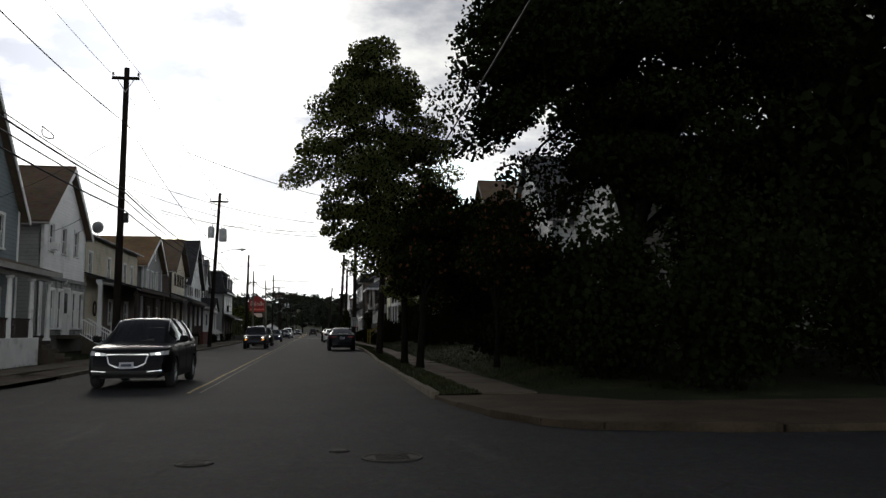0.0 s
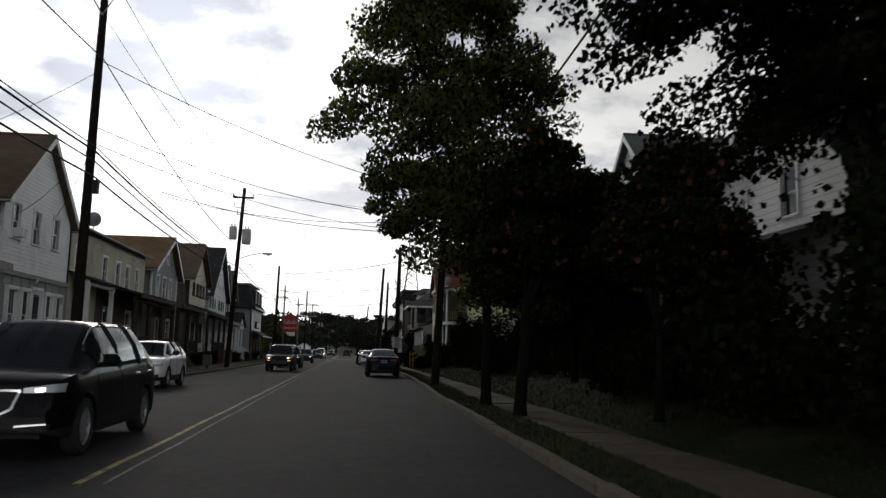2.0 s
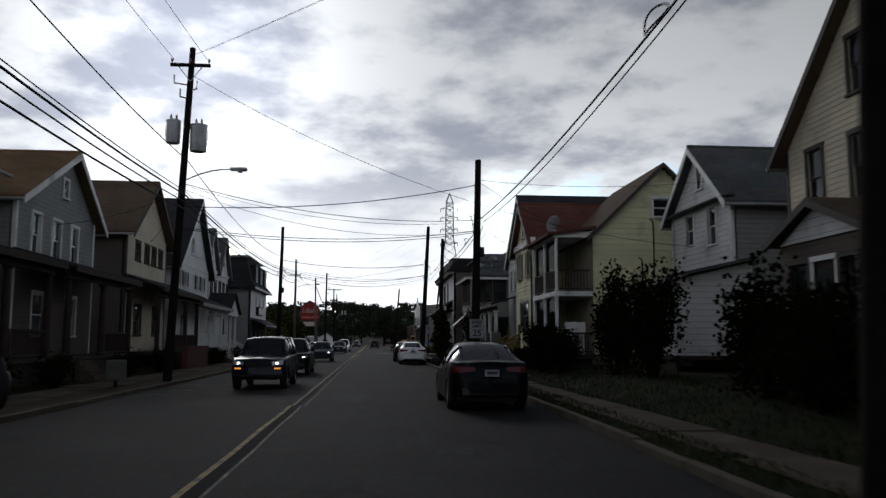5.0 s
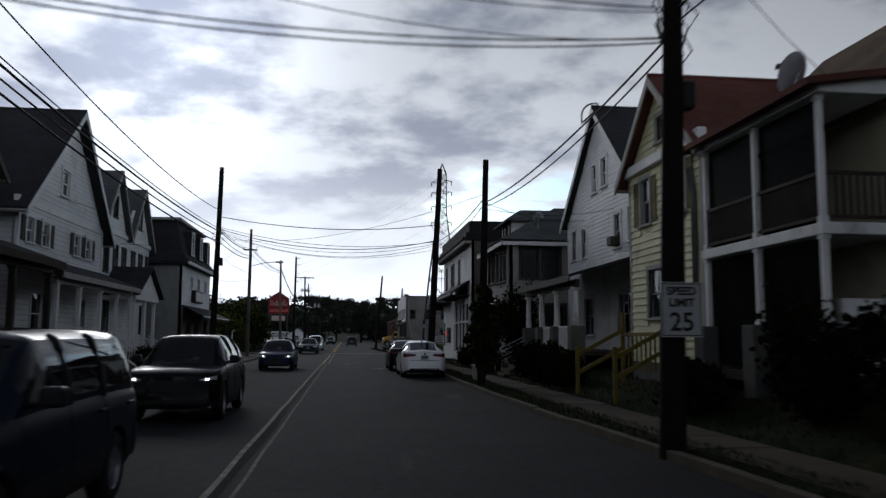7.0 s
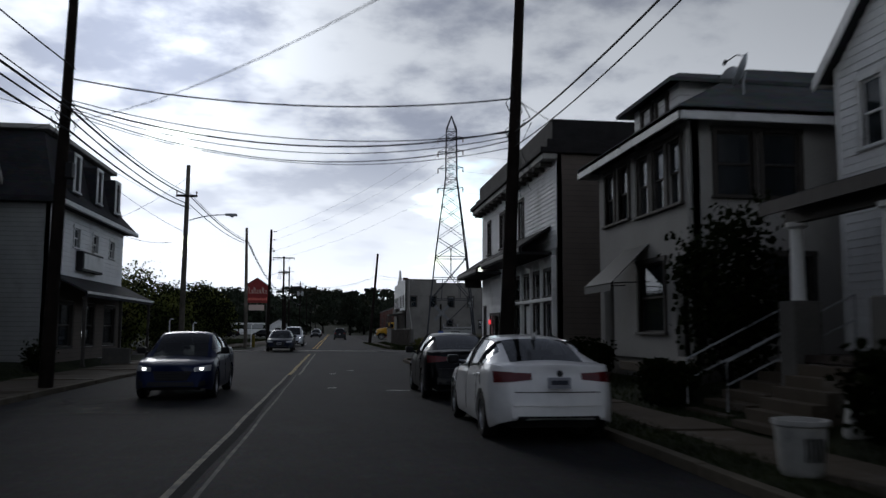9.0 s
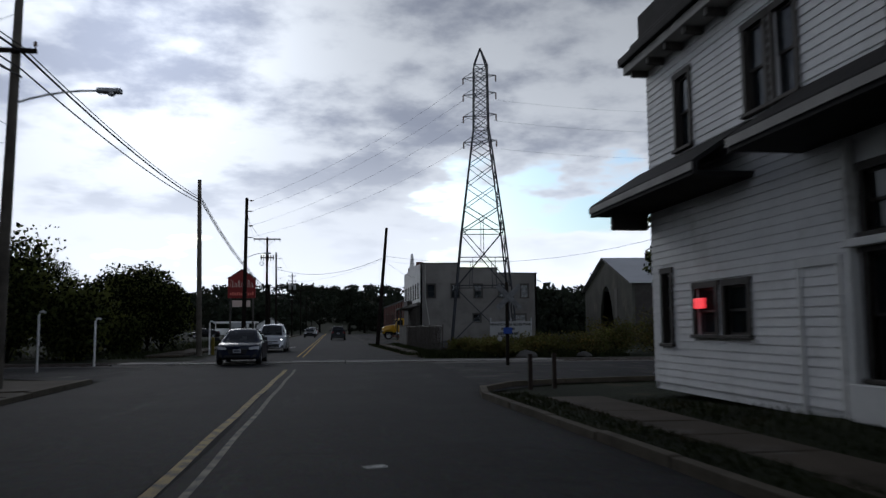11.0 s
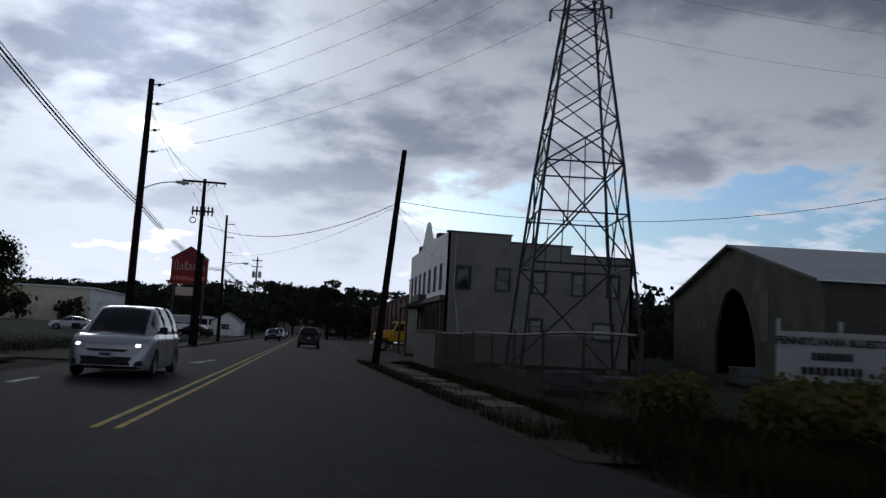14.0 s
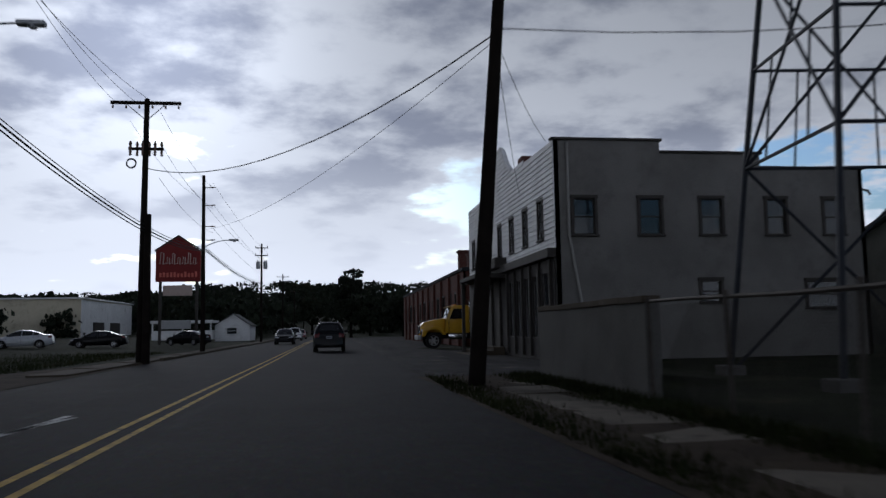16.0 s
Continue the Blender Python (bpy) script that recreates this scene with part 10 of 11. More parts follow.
def stone_building():
    h = thing("storehouse", (14.6, 197, 0), "two-storey grey stuccoed storehouse with a white false front", "building")
    yS = 188.5
    south = frame_of((8.7, yS, 0), (0, -1, 0))
    ws = [(1.1, 5.25, 0.8, 1.35), (3.65, 5.25, 0.8, 1.35), (6.05, 5.25, 0.8, 1.35), (8.65, 5.25, 0.75, 1.35), (11.0, 5.25, 0.75, 1.35), (5.9, 2.45, 0.75, 0.8), (10.4, 2.3, 1.3, 1.0)]
    tops = [(0, 8.1), (4.1, 8.1), (4.1001, 7.65), (8.1, 7.65), (8.1001, 7.1), (12.3, 7.1)]
    wall("side_wall", h, south, 12.3, 0, tops, [(x - w / 2, x + w / 2, z - hh / 2, z + hh / 2) for x, z, w, hh in ws], STUCCO, "weathered grey stucco side wall")
    for k, (x, z, w, hh) in enumerate(ws):
        window(h, south, x, z, w, hh, TRIM_DARK, 1, "curtain" if k == 2 else "bare")
    front = frame_of((8.7, 207.0, 0), (-1, 0, 0))
    lx = lambda y: 207.0 - y
    fw = [(y, 5.35, 0.72, 1.5) for y in (190.5, 193.0, 195.6, 198.2, 200.7, 203.2, 205.4)] + [(y, 2.05, 1.0, 2.4) for y in (189.95, 191.4, 192.8, 194.2, 195.6)]
    ftops = [(0, 8.0), (3.6, 8.0), (6.2, 8.2), (7.4, 8.9), (8.2, 9.7), (8.9, 10.0), (9.6, 9.7), (10.4, 8.9), (11.6, 8.25), (18.5, 8.1)]
    fh = [(lx(y) - w / 2, lx(y) + w / 2, z - hh / 2, z + hh / 2) for y, z, w, hh in fw]
    f = wall("front_wall", h, front, 18.5, 0, ftops, fh, SID_WHITE)
    boards(f, front, 18.5, 4.1, ftops, [(a - 0.1, b + 0.1, c - 0.08, d + 0.12) for a, b, c, d in fh], SID_WHITE, 0.2)
    for k, (y, z, w, hh) in enumerate(fw):
        window(h, front, lx(y), z, w, hh, TRIM_DARK, 1, "curtain" if z > 4 else "")
    wall("side_wall", h, frame_of((21.0, 207, 0), (0, 1, 0)), 12.3, 0, [(0, 7.1), (12.3, 8.0)], [], STUCCO)
    wall("back_wall", h, frame_of((21.0, yS, 0), (1, 0, 0)), 18.5, 0, [(0, 7.1), (18.5, 7.1)], [], STUCCO)
    bm = bmesh.new()
    prism(bm, [(8.75, yS + 0.1, 7.55), (20.95, yS + 0.1, 6.8), (20.95, 206.9, 6.8), (8.75, 206.9, 7.55)], (0, 0, -0.15))
    part("roof", bm, ROOF_DARK, h)
    for x0, x1, z in ((8.6, 12.9, 8.1), (12.8, 16.9, 7.65), (16.8, 21.1, 7.1)):
        bm = bmesh.new()
        box(bm, x0, x1, yS - 0.08, yS + 0.26, z, z + 0.1, 0.02)
        part("coping", bm, TRIM_DARK, h)
    bm = bmesh.new()
    box(bm, 8.35, 8.68, yS - 0.05, 207.0, 3.75, 4.1, 0.03)
    part("belt_cornice", bm, TRIM_DARK, h, "dark cornice above the shop front")
    bm = bmesh.new()
    box(bm, 8.1, 8.72, 196.8, 201.6, 4.0, 4.5, 0.04)
    box(bm, 7.2, 8.7, 196.8, 201.6, 3.55, 3.75, 0.03)
    part("entrance_canopy", bm, TRIM_DARK, h, "dark flat entrance canopy")
    for y in (197.0, 201.4):
        post(h, 7.35, y, 0.0, 3.55, 0.16, TRIM_DARK)
    wall("shop_front", h, frame_of((8.63, 206.9, 0), (-1, 0, 0)), 18.3, -0.05, [(0, 3.75), (18.3, 3.75)], [(206.9 - y - w / 2 - 0.1, 206.9 - y + w / 2 + 0.1, z - hh / 2 - 0.07, z + hh / 2 + 0.12) for y, z, w, hh in fw if z < 4], TRIM_DARK, "dark painted shop front", 0.06)
    for y in (189.0, 190.68, 192.08, 193.48, 194.9, 196.4, 198.0, 200.0):
        bm = bmesh.new()
        box(bm, 8.52, 8.62, y - 0.08, y + 0.08, 0.1, 3.7, 0.01)
        part("pilaster", bm, TRIM_DARK, h)
    steps(h, 8.5, 6.9, 196.8, 201.6, 0.5, 0.0, CONCRETE)
    bm = bmesh.new()
    rope(bm, [(9.2, yS - 0.06, 8.0), (9.2, yS - 0.06, 4.6), (9.6, yS - 0.06, 2.0), (9.6, yS - 0.06, 0.2)], 0.05, 8)
    part("downpipe", bm, FASCIA, h)
    for y in (194.2, 203.5):
        bm = bmesh.new()
        box(bm, 8.9, 9.6, y, y + 0.8, 8.0, 8.75, 0.03)
        part("chimney", bm, BRICK, h)
    bm = bmesh.new()
    rope(bm, [(21.0, yS + 0.5, 6.5), (21.5, yS + 0.4, 6.35), (21.6, yS + 0.4, 6.2)], 0.05, 6)
    part("floodlight_arm", bm, GALV, h)
    # brick workshop behind
    b = thing("brick_workshop", (15, 235, 0), "long low red brick workshop with chimneys", "building")
    at = frame_of((9.6, 262, 0), (-1, 0, 0))
    ws = [(3 + k * 3.4, 2.9, 1.3, 1.7) for k in range(13)]
    wall("front_wall", b, at, 47, 0, [(0, 5.2), (47, 5.2)], [(x - w / 2, x + w / 2, z - hh / 2, z + hh / 2) for x, z, w, hh in ws], BRICK)
    for x, z, w, hh in ws:
        window(b, at, x, z, w, hh, TRIM_DARK, 2)
    wall("side_wall", b, frame_of((9.6, 215, 0), (0, -1, 0)), 14, 0, [(0, 5.4), (14, 5.4)], [], BRICK)
    bm = bmesh.new()
    box(bm, 9.5, 23.6, 214.9, 262, 5.2, 5.45, 0.03)
    part("roof", bm, ROOF_DARK, b)
    for x, y, zt, w in ((11.0, 223, 7.2, 0.9), (13.5, 217.5, 6.9, 0.9), (10.6, 217.0, 6.4, 0.7)):
        bm = bmesh.new()
        box(bm, x - w / 2, x + w / 2, y - w / 2, y + w / 2, 5.3, zt, 0.03)
        box(bm, x - w * 0.6, x + w * 0.6, y - w * 0.6, y + w * 0.6, zt, zt + 0.18, 0.03)
        part("chimney", bm, BRICK, b)
    for k in range(10):
        bm = bmesh.new()
        y = 217 + k * 4.6
        box(bm, 9.42, 9.6, y - 0.3, y + 0.3, 0, 5.1, 0.02)
        part("pilaster", bm, BRICK, b)
    # metal shed
    s = thing("gabled_shed", (41, 189.5, 0), "large grey gabled shed with a light metal roof", "shed")
    along, deep = Vector((0.1415, 0.99, 0)), Vector((0.99, -0.1415, 0))
    north, south = Vector((31.35, 204.25, 0)), Vector((27.68, 178.6, 0))
    peak = Vector((29.5, 191.3, 8.88))
    at = frame_of(north, -deep)
    arch = [(9.8, -0.1), (9.9, 2.6), (10.7, 4.4), (11.9, 5.7), (13.4, 5.95), (14.8, 5.5), (16.2, 4.0), (17.2, 2.0), (17.4, -0.1)]
    gable = [(0, 5.85), (13.1, 8.85), (25.9, 5.6)]
    cols = [(0, -0.1)] + [(x, z) for x, z in arch] + [(25.9, -0.1)]
    bm = bmesh.new()
    for (x0, z0), (x1, z1) in zip(cols, cols[1:]):
        prism(bm, [at @ Vector(p) for p in ((x0, 0, z0), (x1, 0, z1), (x1, 0, between(gable, x1)), (x0, 0, between(gable, x0)))], deep * 0.25)
    bmesh.ops.remove_doubles(bm, verts=bm.verts, dist=0.001)
    part("front_wall", bm, SHED_WALL, s, "weathered grey gable wall with an arched doorway")
    bm = bmesh.new()
    prism(bm, [at @ Vector((x, -0.05, z)) for x, z in ((18.0, 2.3), (19.3, 2.3), (19.3, 5.4), (18.0, 5.4))], deep * 0.05)
    part("door_panel", bm, BLOCK, s)
    for name, p, z in (("side_wall", south, 5.6), ("side_wall", north, 5.85)):
        inward = along if p is south else -along
        bm = bmesh.new()
        a, b = p + deep * 0.25, p + deep * 48
        prism(bm, [a - Z * 0.1, b - Z * 0.1, b + Z * z, a + Z * z], inward * 0.2)
        part(name, bm, TRIM_DARK, s)
    bm = bmesh.new()
    a, b = south + deep * 48, north + deep * 48
    prism(bm, [a - Z * 0.1, b - Z * 0.1, b + Z * 5.8, peak + deep * 48, a + Z * 5.55], deep * 0.2)
    part("back_wall", bm, STUCCO, s)
    out = deep * -0.35
    for foot, z, way in ((south, 5.6, -along), (north, 5.85, along)):
        bm = bmesh.new()
        slope = (peak.z - z) / 13.0
        eave = foot + way * 0.4 + Z * (z + 0.14 - slope * 0.4)
        ridge = Vector((peak.x, peak.y, peak.z + 0.16))
        slab_roof(bm, eave + out, ridge + out, ridge + deep * 48.3, eave + deep * 48.3, 0.1)
        roof = part("roof", bm, ROOF_METAL, s, "light corrugated metal roof")
        bm = bmesh.new()
        prism(bm, [eave + out * 1.06 - Z * 0.14, ridge + out * 1.06 - Z * 0.14, ridge + out * 1.06 + Z * 0.03, eave + out * 1.06 + Z * 0.03], -deep * 0.03)
        part("verge_board", bm, TRIM_DARK, roof)
    for x, y, z, n in ((19.5, 172.0, 0.0, 7), (7.7, 161.0, 0.0, 5), (9.4, 161.2, 0.0, 4), (10.6, 168.2, 0.0, 3)):
        stack = thing("stone_pallet", (x, y, z), "low stack of pale flat stone on a timber pallet", "stone stack", "stone pallets in the yard")
        for k in (-0.5, 0.0, 0.5):
            bm = bmesh.new()
            box(bm, x - 0.6, x + 0.6, y + k - 0.05, y + k + 0.05, z, z + 0.1, 0.008)
            part("bearer", bm, WOODDARK, stack)
        bm = bmesh.new()
        box(bm, x - 0.62, x + 0.62, y - 0.58, y + 0.58, z + 0.1, z + 0.13, 0.006)
        part("deck", bm, WOODDARK, stack)
        for k in range(n):
            bm = bmesh.new()
            w2, d2, o = random.uniform(0.46, 0.58), random.uniform(0.4, 0.54), random.uniform(-0.05, 0.05)
            box(bm, x + o - w2, x + o + w2, y - d2, y + d2, z + 0.13 + k * 0.1, z + 0.225 + k * 0.1, 0.02)
            part("flagstone", bm, BLUESTONE, stack)
    # block wall, fence
    w = thing("block_wall", (5.85, 177, 0), "low grey concrete block wall with a pale coping", "wall")
    bm = bmesh.new()
    box(bm, 5.85, 6.1, 173.2, 180.3, -0.1, 1.62)
    part("wall_body", bm, BLOCK, w)
    bm = bmesh.new()
    box(bm, 6.1, 9.0, 180.05, 180.3, -0.1, 1.62)
    part("wall_return", bm, BLOCK, w)
    cap = bmesh.new()
    box(cap, -0.16, 0.16, 0.006, 1.174, 1.62, 1.74, 0.015)
    mesh = to_mesh("coping_stone", cap, CONCRETE)
    for k in range(6):
        piece("coping_stone", mesh, w, pose(5.975, 173.2 + k * 1.18, random.uniform(-0.01, 0.01)))
    fence = thing("chain_link_fence", (5.9, 162, 0), "rusty chain-link fence with a pipe rail", "fence")
    rail = bmesh.new()
    rope(rail, [(5.9, y, 1.6 + 0.03 * math.sin(y * 0.7)) for y in np.linspace(151.5, 173.2, 16)], 0.035, 6)
    part("top_rail", rail, FENCE, fence)
    pm = bmesh.new()
    tube(pm, (0, 0, -0.1), (0, 0, 1.64), 0.035, n=8)
    lathe(pm, [(0.045, 1.62), (0.04, 1.68), (0, 1.7)], n=8)
    pmesh = to_mesh("fence_post", pm, FENCE)
    for k in range(9):
        piece("fence_post", pmesh, fence, pose(5.9, 151.5 + k * 2.7, 0, random.uniform(-1.5, 1.5), random.uniform(-2, 2), 0))
    bm = bmesh.new()
    step = 0.09
    for k in range(int(20.2 / step)):
        for d in (1, -1):
            y0 = 151.5 + k * step if d > 0 else 151.5 + k * step + 1.5
            tube(bm, (5.9, y0, 0.05), (5.9, y0 + d * 1.5, 1.55), 0.004, n=3, caps=False)
    tagged(part("wire_mesh", bm, FENCE, fence, "diagonal wire mesh"), kind="stuff")
    # banner on the fence
    ban = thing("banner", (10.0, 152.1, 0.4), "white banner with dark lettering on a yard fence", "banner")
    a, b2 = Vector((8.82, 152.2, 0.58)), Vector((11.2, 152.05, 0.6))
    d = (b2 - a).normalized()
    bm = bmesh.new()
    n = 12
    top = [a.lerp(b2, k / n) + Vector((0.02 * math.sin(k * 1.3), 0, 1.25)) for k in range(n + 1)]
    for k in range(n):
        p, q = top[k], top[k + 1]
        prism(bm, [p, q, q - Z * 0.95, p - Z * 0.95], (0.01, -0.008, 0))
    bmesh.ops.remove_doubles(bm, verts=bm.verts, dist=0.012)
    part("cloth", bm, SIGN_WHITE, ban)
    out = Vector((d.y, -d.x, 0))
    out = out if out.y < 0 else -out
    mid = (a + b2) / 2 + out * 0.03
    lettering("PENNSYLVANIA BLUESTONE", 0.19, ban, SIGN_BLACK, pose(mid.x, mid.y, a.z + 1.02, 90, 0, math.degrees(math.atan2(d.y, d.x))))
    for z0, z1, t0, t1 in ((0.74, 0.88, 0.28, 0.62), (0.48, 0.62, 0.2, 0.7)):
        for k in range(9):
            f0, f1 = t0 + (t1 - t0) * k / 9, t0 + (t1 - t0) * (k + 0.68) / 9
            bm = bmesh.new()
            p, q = a.lerp(b2, f0) + out * 0.03, a.lerp(b2, f1) + out * 0.03
            prism(bm, [p + Z * z0, q + Z * z0, q + Z * z1, p + Z * z1], out * 0.006)
            part("lettering_bar", bm, SIGN_BLACK, ban)
    for f in (0.0, 0.5, 1.0):
        bm = bmesh.new()
        p = a.lerp(b2, f) + Vector((0.06, 0.02, 0))
        tube(bm, (p.x, p.y, -0.1), (p.x, p.y, 2.05), 0.035)
        part("post", bm, GALV, ban)
    # long white barn-like warehouse to the west
    wh = thing("warehouse", (-66, 334, 1), "long low tan and white warehouse", "building")
    bm = bmesh.new()
    box(bm, -110, -44.7, 315, 352, 0.2, 7.8)
    part("long_wall", bm, SID_TAN, wh)
    bm = bmesh.new()
    box(bm, -44.7, -44.55, 314.9, 352, 0.2, 7.6)
    part("end_wall", bm, SID_PALE, wh, "white end wall")
    bm = bmesh.new()
    box(bm, -110.5, -44.2, 314.6, 352.5, 7.8, 8.1, 0.05)
    part("roof", bm, ROOF_METAL, wh)
    for y in (322, 334):
        bm = bmesh.new()
        box(bm, -44.54, -44.3, y, y + 7, 0.2, 3.6, 0.05)
        part("loading_door", bm, TRIM_DARK, wh)
    sh = thing("small_white_house", (-13.4, 282, 0), "small white gabled roadside building", "house")
    at = frame_of((-15.9, 279, 0), (0, -1, 0))
    wall("front_wall", sh, at, 4.8, 0, [(0, 2.3), (2.5, 3.8), (4.8, 2.3)], [(1.6, 3.0, 1.0, 1.9)], SID_PALE)
    window(sh, at, 2.3, 1.45, 1.4, 0.9)
    for x0 in (-16.2, -10.8):
        bm = bmesh.new()
        slab_roof(bm, (x0, 278.7, 2.2), (x0, 287, 2.2), (-13.45, 287, 3.95), (-13.45, 278.7, 3.95), 0.1)
        part("roof", bm, ROOF_GREY, sh)
    for x in (-15.9, -11.1):
        bm = bmesh.new()
        box(bm, x - 0.08, x + 0.08, 279.2, 287, 0, 2.3)
        part("side_wall", bm, SID_PALE, sh)
    bm = bmesh.new()
    box(bm, -24, -16, 276, 282, 0.3, 1.6, 0.04)
    box(bm, -24.3, -15.8, 275.7, 282.3, 2.6, 3.0, 0.04)
    for x in (-24, -20, -16.2):
        box(bm, x, x + 0.2, 276, 276.2, 1.6, 2.6)
    part("carport", bm, TRIM, sh)


def signs():
    # house-shaped sign board on tall posts
    s = thing("sign_board", (-16, 252, 0), "red house-shaped sign board on dark posts", "sign")
    X0, X1, y = -18.6, -13.8, 252.0
    bm = bmesh.new()
    prism(bm, [(X0, y, 6.9), (X1, y, 6.9), (X1, y, 10.3), ((X0 + X1) / 2, y, 11.9), (X0, y, 10.3)], (0, 0.35, 0))
    part("board", bm, SIGN_RED, s)
    bm = bmesh.new()
    prism(bm, [(X0 - 0.12, y - 0.03, 10.25), ((X0 + X1) / 2, y - 0.03, 11.88), (X1 + 0.12, y - 0.03, 10.25), (X1 + 0.12, y - 0.03, 10.45), ((X0 + X1) / 2, y - 0.03, 12.1), (X0 - 0.12, y - 0.03, 10.45)], (0, 0.42, 0))
    part("roof_edge", bm, TRIM_DARK, s)
    rng = random.Random(3)
    x = X0 + 0.45
    for k in range(7):
        w = 0.42 if k else 0.6
        bm = bmesh.new()
        hh = (1.3, 0.75, 1.2, 0.75, 0.8, 1.25, 0.7)[k]
        rope(bm, [(x, y - 0.02, 8.85), (x + w * 0.2, y - 0.02, 8.85 + hh), (x + w * 0.7, y - 0.02, 8.85 + hh * 0.9), (x + w * 0.6, y - 0.02, 8.8), (x + w * 1.1, y - 0.02, 8.95)], 0.055, 5)
        part("lettering_stroke", bm, SIGN_CREAM, s)
        x += w + 0.14
    for k in range(11):
        bm = bmesh.new()
        xx = X0 + 0.4 + k * 0.38
        box(bm, xx, xx + 0.24, y - 0.02, y, 7.4, 7.4 + rng.uniform(0.4, 0.62))
        part("lettering_bar", bm, material("faded red lettering", (0.5, 0.12, 0.09), 0.5) if k == 0 else bpy.data.materials["faded red lettering"], s)
    for xx in (X0 + 0.35, X1 - 0.55):
        bm = bmesh.new()
        box(bm, xx, xx + 0.3, y + 0.05, y + 0.3, -0.2, 6.9, 0.02)
        part("post", bm, TRIM_DARK, s)
    bm = bmesh.new()
    box(bm, X0 + 0.8, X1 - 0.9, y, y + 0.3, 5.35, 6.5, 0.03)
    part("lower_board", bm, SIGN_CREAM, s, "blank cream lower board")
    bm = bmesh.new()
    box(bm, X0 + 0.7, X1 - 1.0, y, y + 0.3, 1.7, 2.6, 0.03)
    part("message_board", bm, SIGN_WHITE, s)
    # speed limit sign on the pole
    sp = thing("speed_limit_sign", (3.95, 72.02, 1.66), "white rectangular speed limit sign on a pole", "road sign")
    cx, y, z0, z1 = 4.02, 72.03, 1.68, 2.44
    bm = bmesh.new()
    box(bm, cx - 0.3, cx + 0.3, y - 0.008, y, z0, z1, 0.003)
    part("plate", bm, SIGN_WHITE, sp)
    bm = bmesh.new()
    for x0, x1, a, b in ((-0.285, 0.285, 0.73, 0.742), (-0.285, 0.285, 0.018, 0.03), (-0.285, -0.273, 0.03, 0.73), (0.273, 0.285, 0.03, 0.73)):
        box(bm, cx + x0, cx + x1, y - 0.011, y - 0.008, z0 + a, z0 + b)
    part("border", bm, SIGN_BLACK, sp)
    for text, size, z in (("SPEED", 0.155, z0 + 0.585), ("LIMIT", 0.155, z0 + 0.425), ("25", 0.36, z0 + 0.09)):
        lettering(text, size, sp, SIGN_BLACK, pose(cx, y - 0.011, z, 90, 0, 0))
    for z in (z0 + 0.1, z1 - 0.1):
        bm = bmesh.new()
        box(bm, cx - 0.2, cx + 0.2, y, y + 0.06, z - 0.02, z + 0.02)
        part("bracket", bm, GALV, sp)
    # crossbuck
    cb = thing("crossbuck", (6.7, 137.7, 0), "dark weathered railway crossbuck on a post", "road sign")
    bm = bmesh.new()
    box(bm, 6.62, 6.74, 137.64, 137.76, -0.1, 3.32, 0.01)
    part("post", bm, POLEWOOD, cb)
    for s in (-1, 1):
        bm = bmesh.new()
        box(bm, -0.66, 0.66, -0.012, 0.012, -0.105, 0.105, 0.004)
        part("blade", bm, WEATHERED, cb, "bare grey back of a crossbuck blade", pose(6.74, 137.6 - 0.014 * s, 2.72, 0, s * 45, 0))
    bm = bmesh.new()
    box(bm, 6.5, 6.86, 137.6, 137.62, 1.25, 1.5, 0.004)
    part("plate", bm, BLUE, cb, "small blue plate")
    bm = bmesh.new()
    lathe(bm, [(0, 0.07), (0.09, 0.05), (0.1, 0)], axis=(0, -1, 0), at=(6.35, 137.6, 1.05), n=14)
    part("reflector", bm, SIGN_WHITE, cb)
    rock = bmesh.new()
    bmesh.ops.create_icosphere(rock, subdivisions=2, radius=0.5, matrix=Matrix.Diagonal((1.3, 0.8, 0.55, 1)))
    for v in rock.verts:
        v.co += Vector((noise.noise(v.co * 2), noise.noise(v.co * 2 + Vector((5, 0, 0))), noise.noise(v.co * 2 + Vector((0, 5, 0))))) * 0.18
    for x, y, sc in ((9.5, 146.2, 1.0), (12.5, 146.0, 0.7)):
        me = rock.copy()
        tagged(put(new("boulder", to_mesh("boulder", me, BLOCK, 60)), pose(x, y, 0.05, 0, 0, x * 40) @ Matrix.Scale(sc, 4)), "pale rough boulder beside the tracks", "rock", "boulders")
    rock.free()
    # white vent pipes and bollards on the west side
    for x, y, hgt, lean in ((-7.75, 157.0, 2.0, 0), (-6.6, 167.2, 2.0, 3), (-10.9, 137.0, 2.2, 0), (-10.2, 141.6, 2.0, 0)):
        p = thing("vent_pipe", (x, y, 0), "white bent vent pipe standing in grass", "pipe", "vent pipes")
        bm = bmesh.new()
        q = math.tan(radians(lean)) * hgt
        rope(bm, [(x, y, -0.1), (x + q * 0.5, y, hgt * 0.5), (x + q, y, hgt - 0.12), (x + q + 0.05, y, hgt - 0.03), (x + q + 0.14, y, hgt), (x + q + 0.22, y, hgt - 0.05)], 0.045, 8)
        part("pipe", bm, TRIM, p, smooth=50)
    for x, y in ((-7.6, 157.2), (-7.4, 156.2)):
        b = thing("bollard", (x, y, 0), "yellow steel bollard beside the road", "bollard", "bollards")
        bm = bmesh.new()
        lathe(bm, [(0.07, -0.1), (0.07, 0.95), (0.05, 1.02), (0, 1.04)], at=(x, y, 0), n=12)
        part("post", bm, YELLOW_RAIL, b, smooth=40)
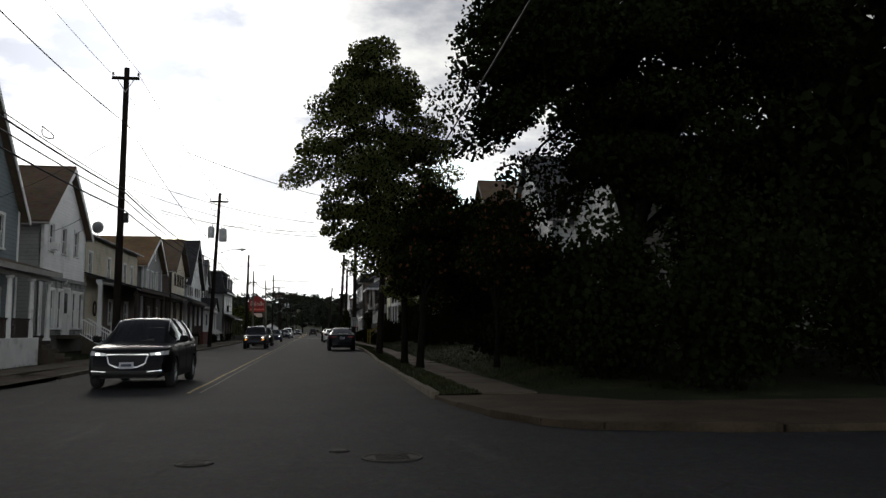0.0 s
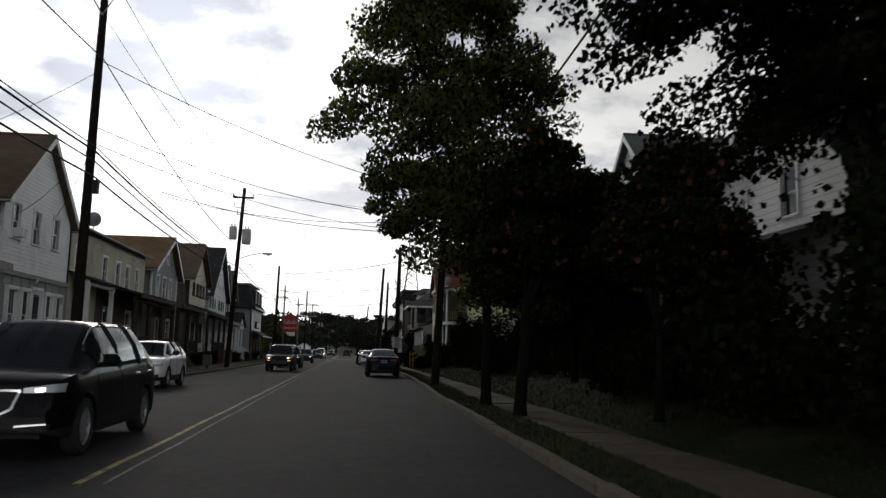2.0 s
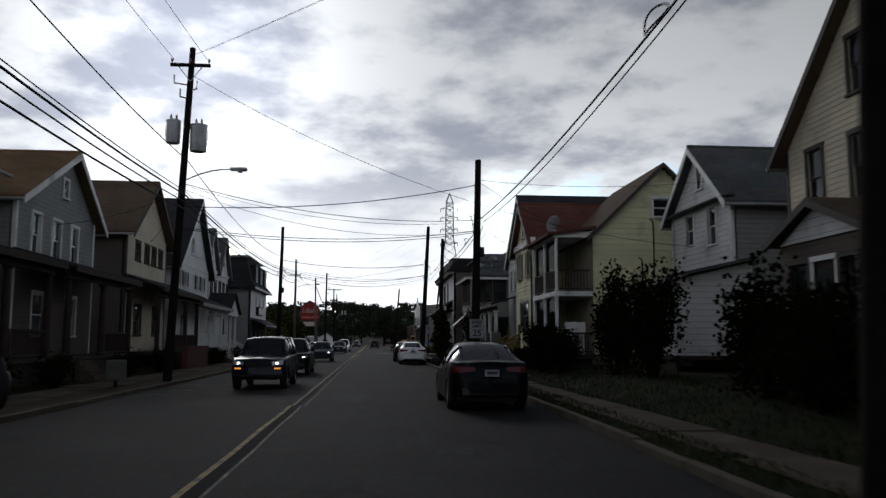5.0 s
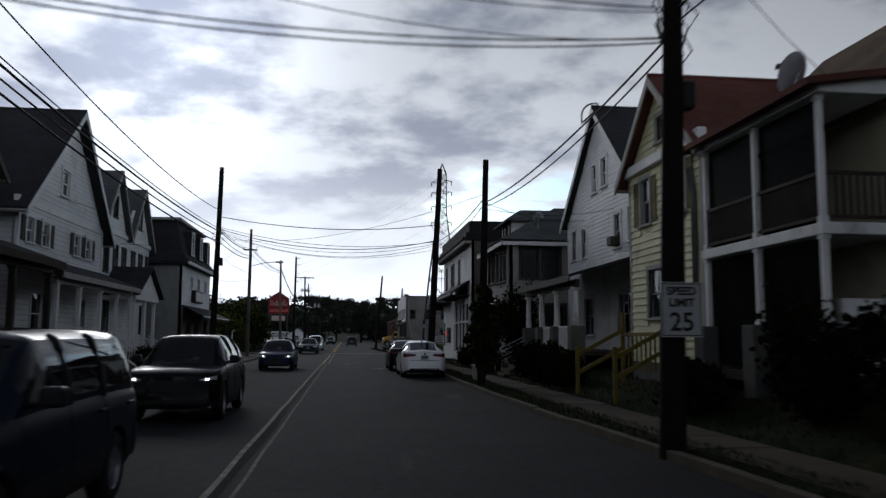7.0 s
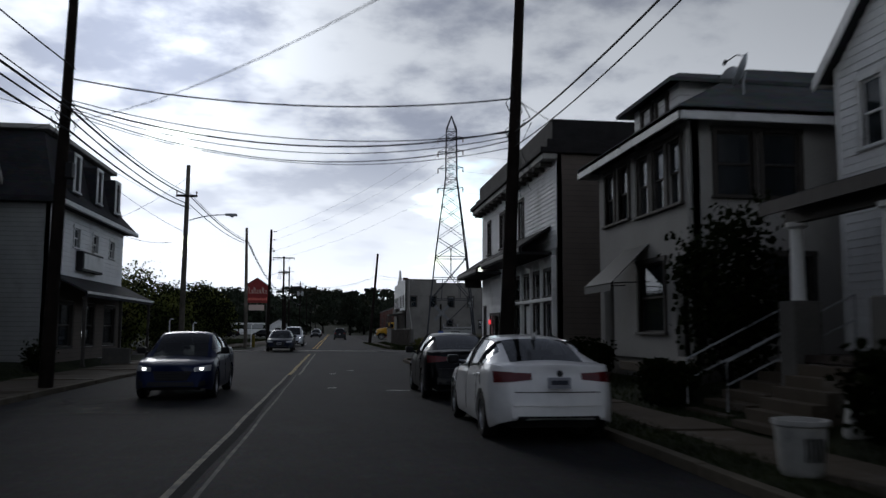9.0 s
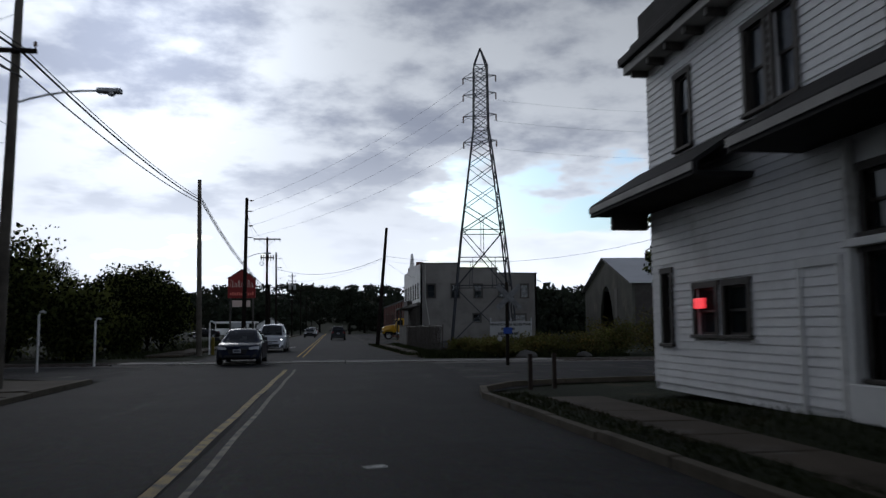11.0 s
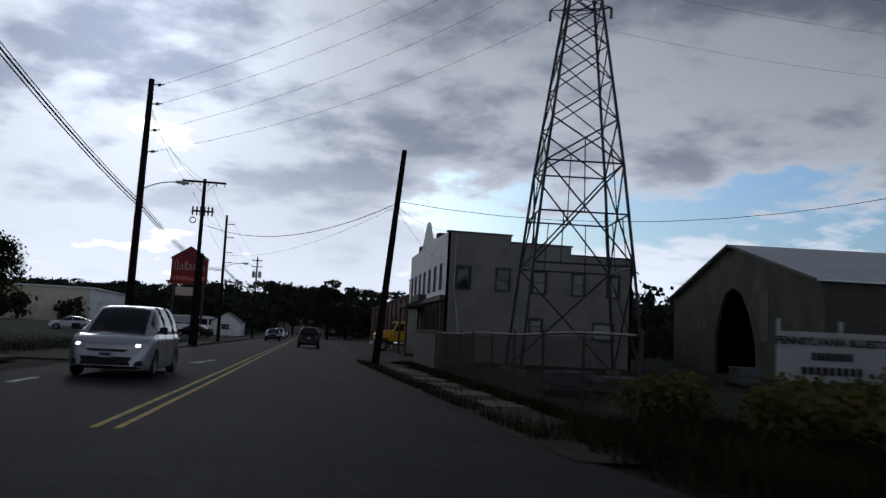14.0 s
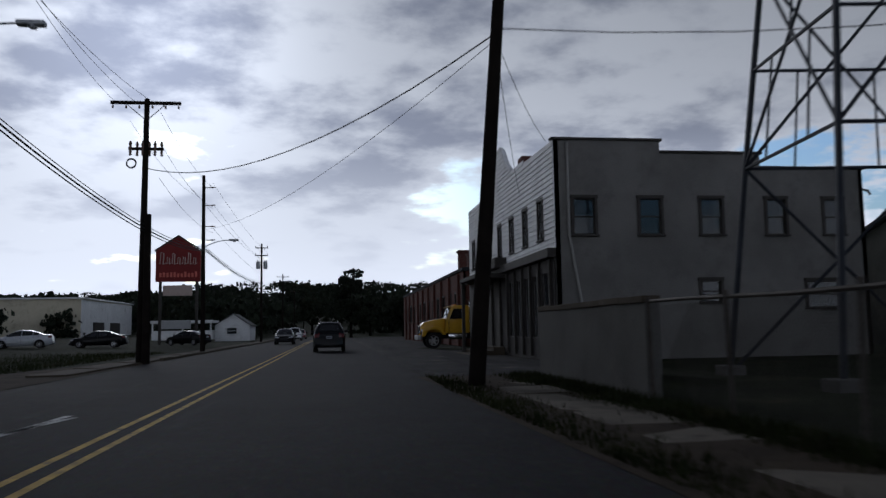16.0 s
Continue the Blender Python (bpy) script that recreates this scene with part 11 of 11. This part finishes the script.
    # white planters on the verge
    for x, y, z, lean in ((4.35, 91.3, 0.1, 0), (6.6, 93.6, 0.12, 14)):
        b = thing("planter_tub", (x, y, z), "white plastic tub with dark scribbles on the verge", "tub", "tubs")
        bm = bmesh.new()
        lathe(bm, [(0, 0.02), (0.2, 0.0), (0.22, 0.03), (0.26, 0.5), (0.285, 0.52), (0.285, 0.57), (0.25, 0.57), (0.24, 0.5), (0.2, 0.06), (0, 0.06)], n=20)
        tub = part("tub", bm, BARREL, b, m=pose(x, y, z, lean, lean * 0.5, 0), smooth=40)
        for k in range(5):
            bm = bmesh.new()
            u = -0.09 + k * 0.045
            rope(bm, [(u, -0.242 + abs(u) * 0.1, 0.16), (u + 0.01, -0.252 + abs(u) * 0.1, 0.28 + 0.03 * (k % 2)), (u - 0.012, -0.262 + abs(u) * 0.1, 0.4)], 0.011, 5)
            part("scribble", bm, SIGN_BLACK, tub, "dark painted scribble", pose(x, y, z, lean, lean * 0.5, 0))
    # sign and small fence at the corner plot
    for x, y in ((4.6, 125.6), (5.3, 125.9)):
        bm = bmesh.new()
        box(bm, x - 0.05, x + 0.05, y - 0.05, y + 0.05, -0.1, 0.85, 0.01)
        solid("corner_post", bm, WOODDARK, "short dark wooden post at the corner", "post", group="corner posts")
    yd = thing("yard_sign", (9.2, 38.6, 0.45), "small blue and white yard sign on wires", "sign")
    bm = bmesh.new()
    box(bm, 8.95, 9.5, 38.59, 38.6, 0.75, 1.2)
    part("panel", bm, SIGN_WHITE, yd)
    bm = bmesh.new()
    box(bm, 8.97, 9.48, 38.583, 38.589, 0.77, 0.98)
    part("colour_field", bm, BLUE, yd)
    for x in (9.05, 9.4):
        bm = bmesh.new()
        tube(bm, (x, 38.6, 0.3), (x, 38.6, 0.78), 0.006, n=5)
        part("wire_leg", bm, GALV, yd)
    # bins and bags at the west kerb
    for x, y, r, hgt in ((-8.0, 51.8, 0.42, 0.35), (-8.1, 58.2, 0.25, 0.62), (-8.5, 55.3, 0.3, 0.5)):
        bm = bmesh.new()
        bmesh.ops.create_icosphere(bm, subdivisions=3, radius=1, matrix=Matrix.Translation((x, y, 0.1 + hgt * 0.8)) @ Matrix.Diagonal((r, r * 1.1, hgt * 0.85, 1)))
        for v in bm.verts:
            v.co += (v.co - Vector((x, y, 0.3))) * 0.22 * noise.noise(v.co * 5)
        solid("rubbish_bag", bm, PLASTIC, "black tied rubbish bag on the verge", "bag", group="rubbish bags", smooth=50)
    can = thing("mail_box", (-8.2, 66.6, 0.1), "grey kerbside box on a post", "box")
    bm = bmesh.new()
    box(bm, -8.45, -7.95, 66.3, 66.9, 0.3, 0.95, 0.04)
    part("box", bm, BLOCK, can)
    bm = bmesh.new()
    box(bm, -8.25, -8.15, 66.55, 66.65, 0.0, 0.3)
    part("post", bm, WOODDARK, can)


stone_building()
signs()
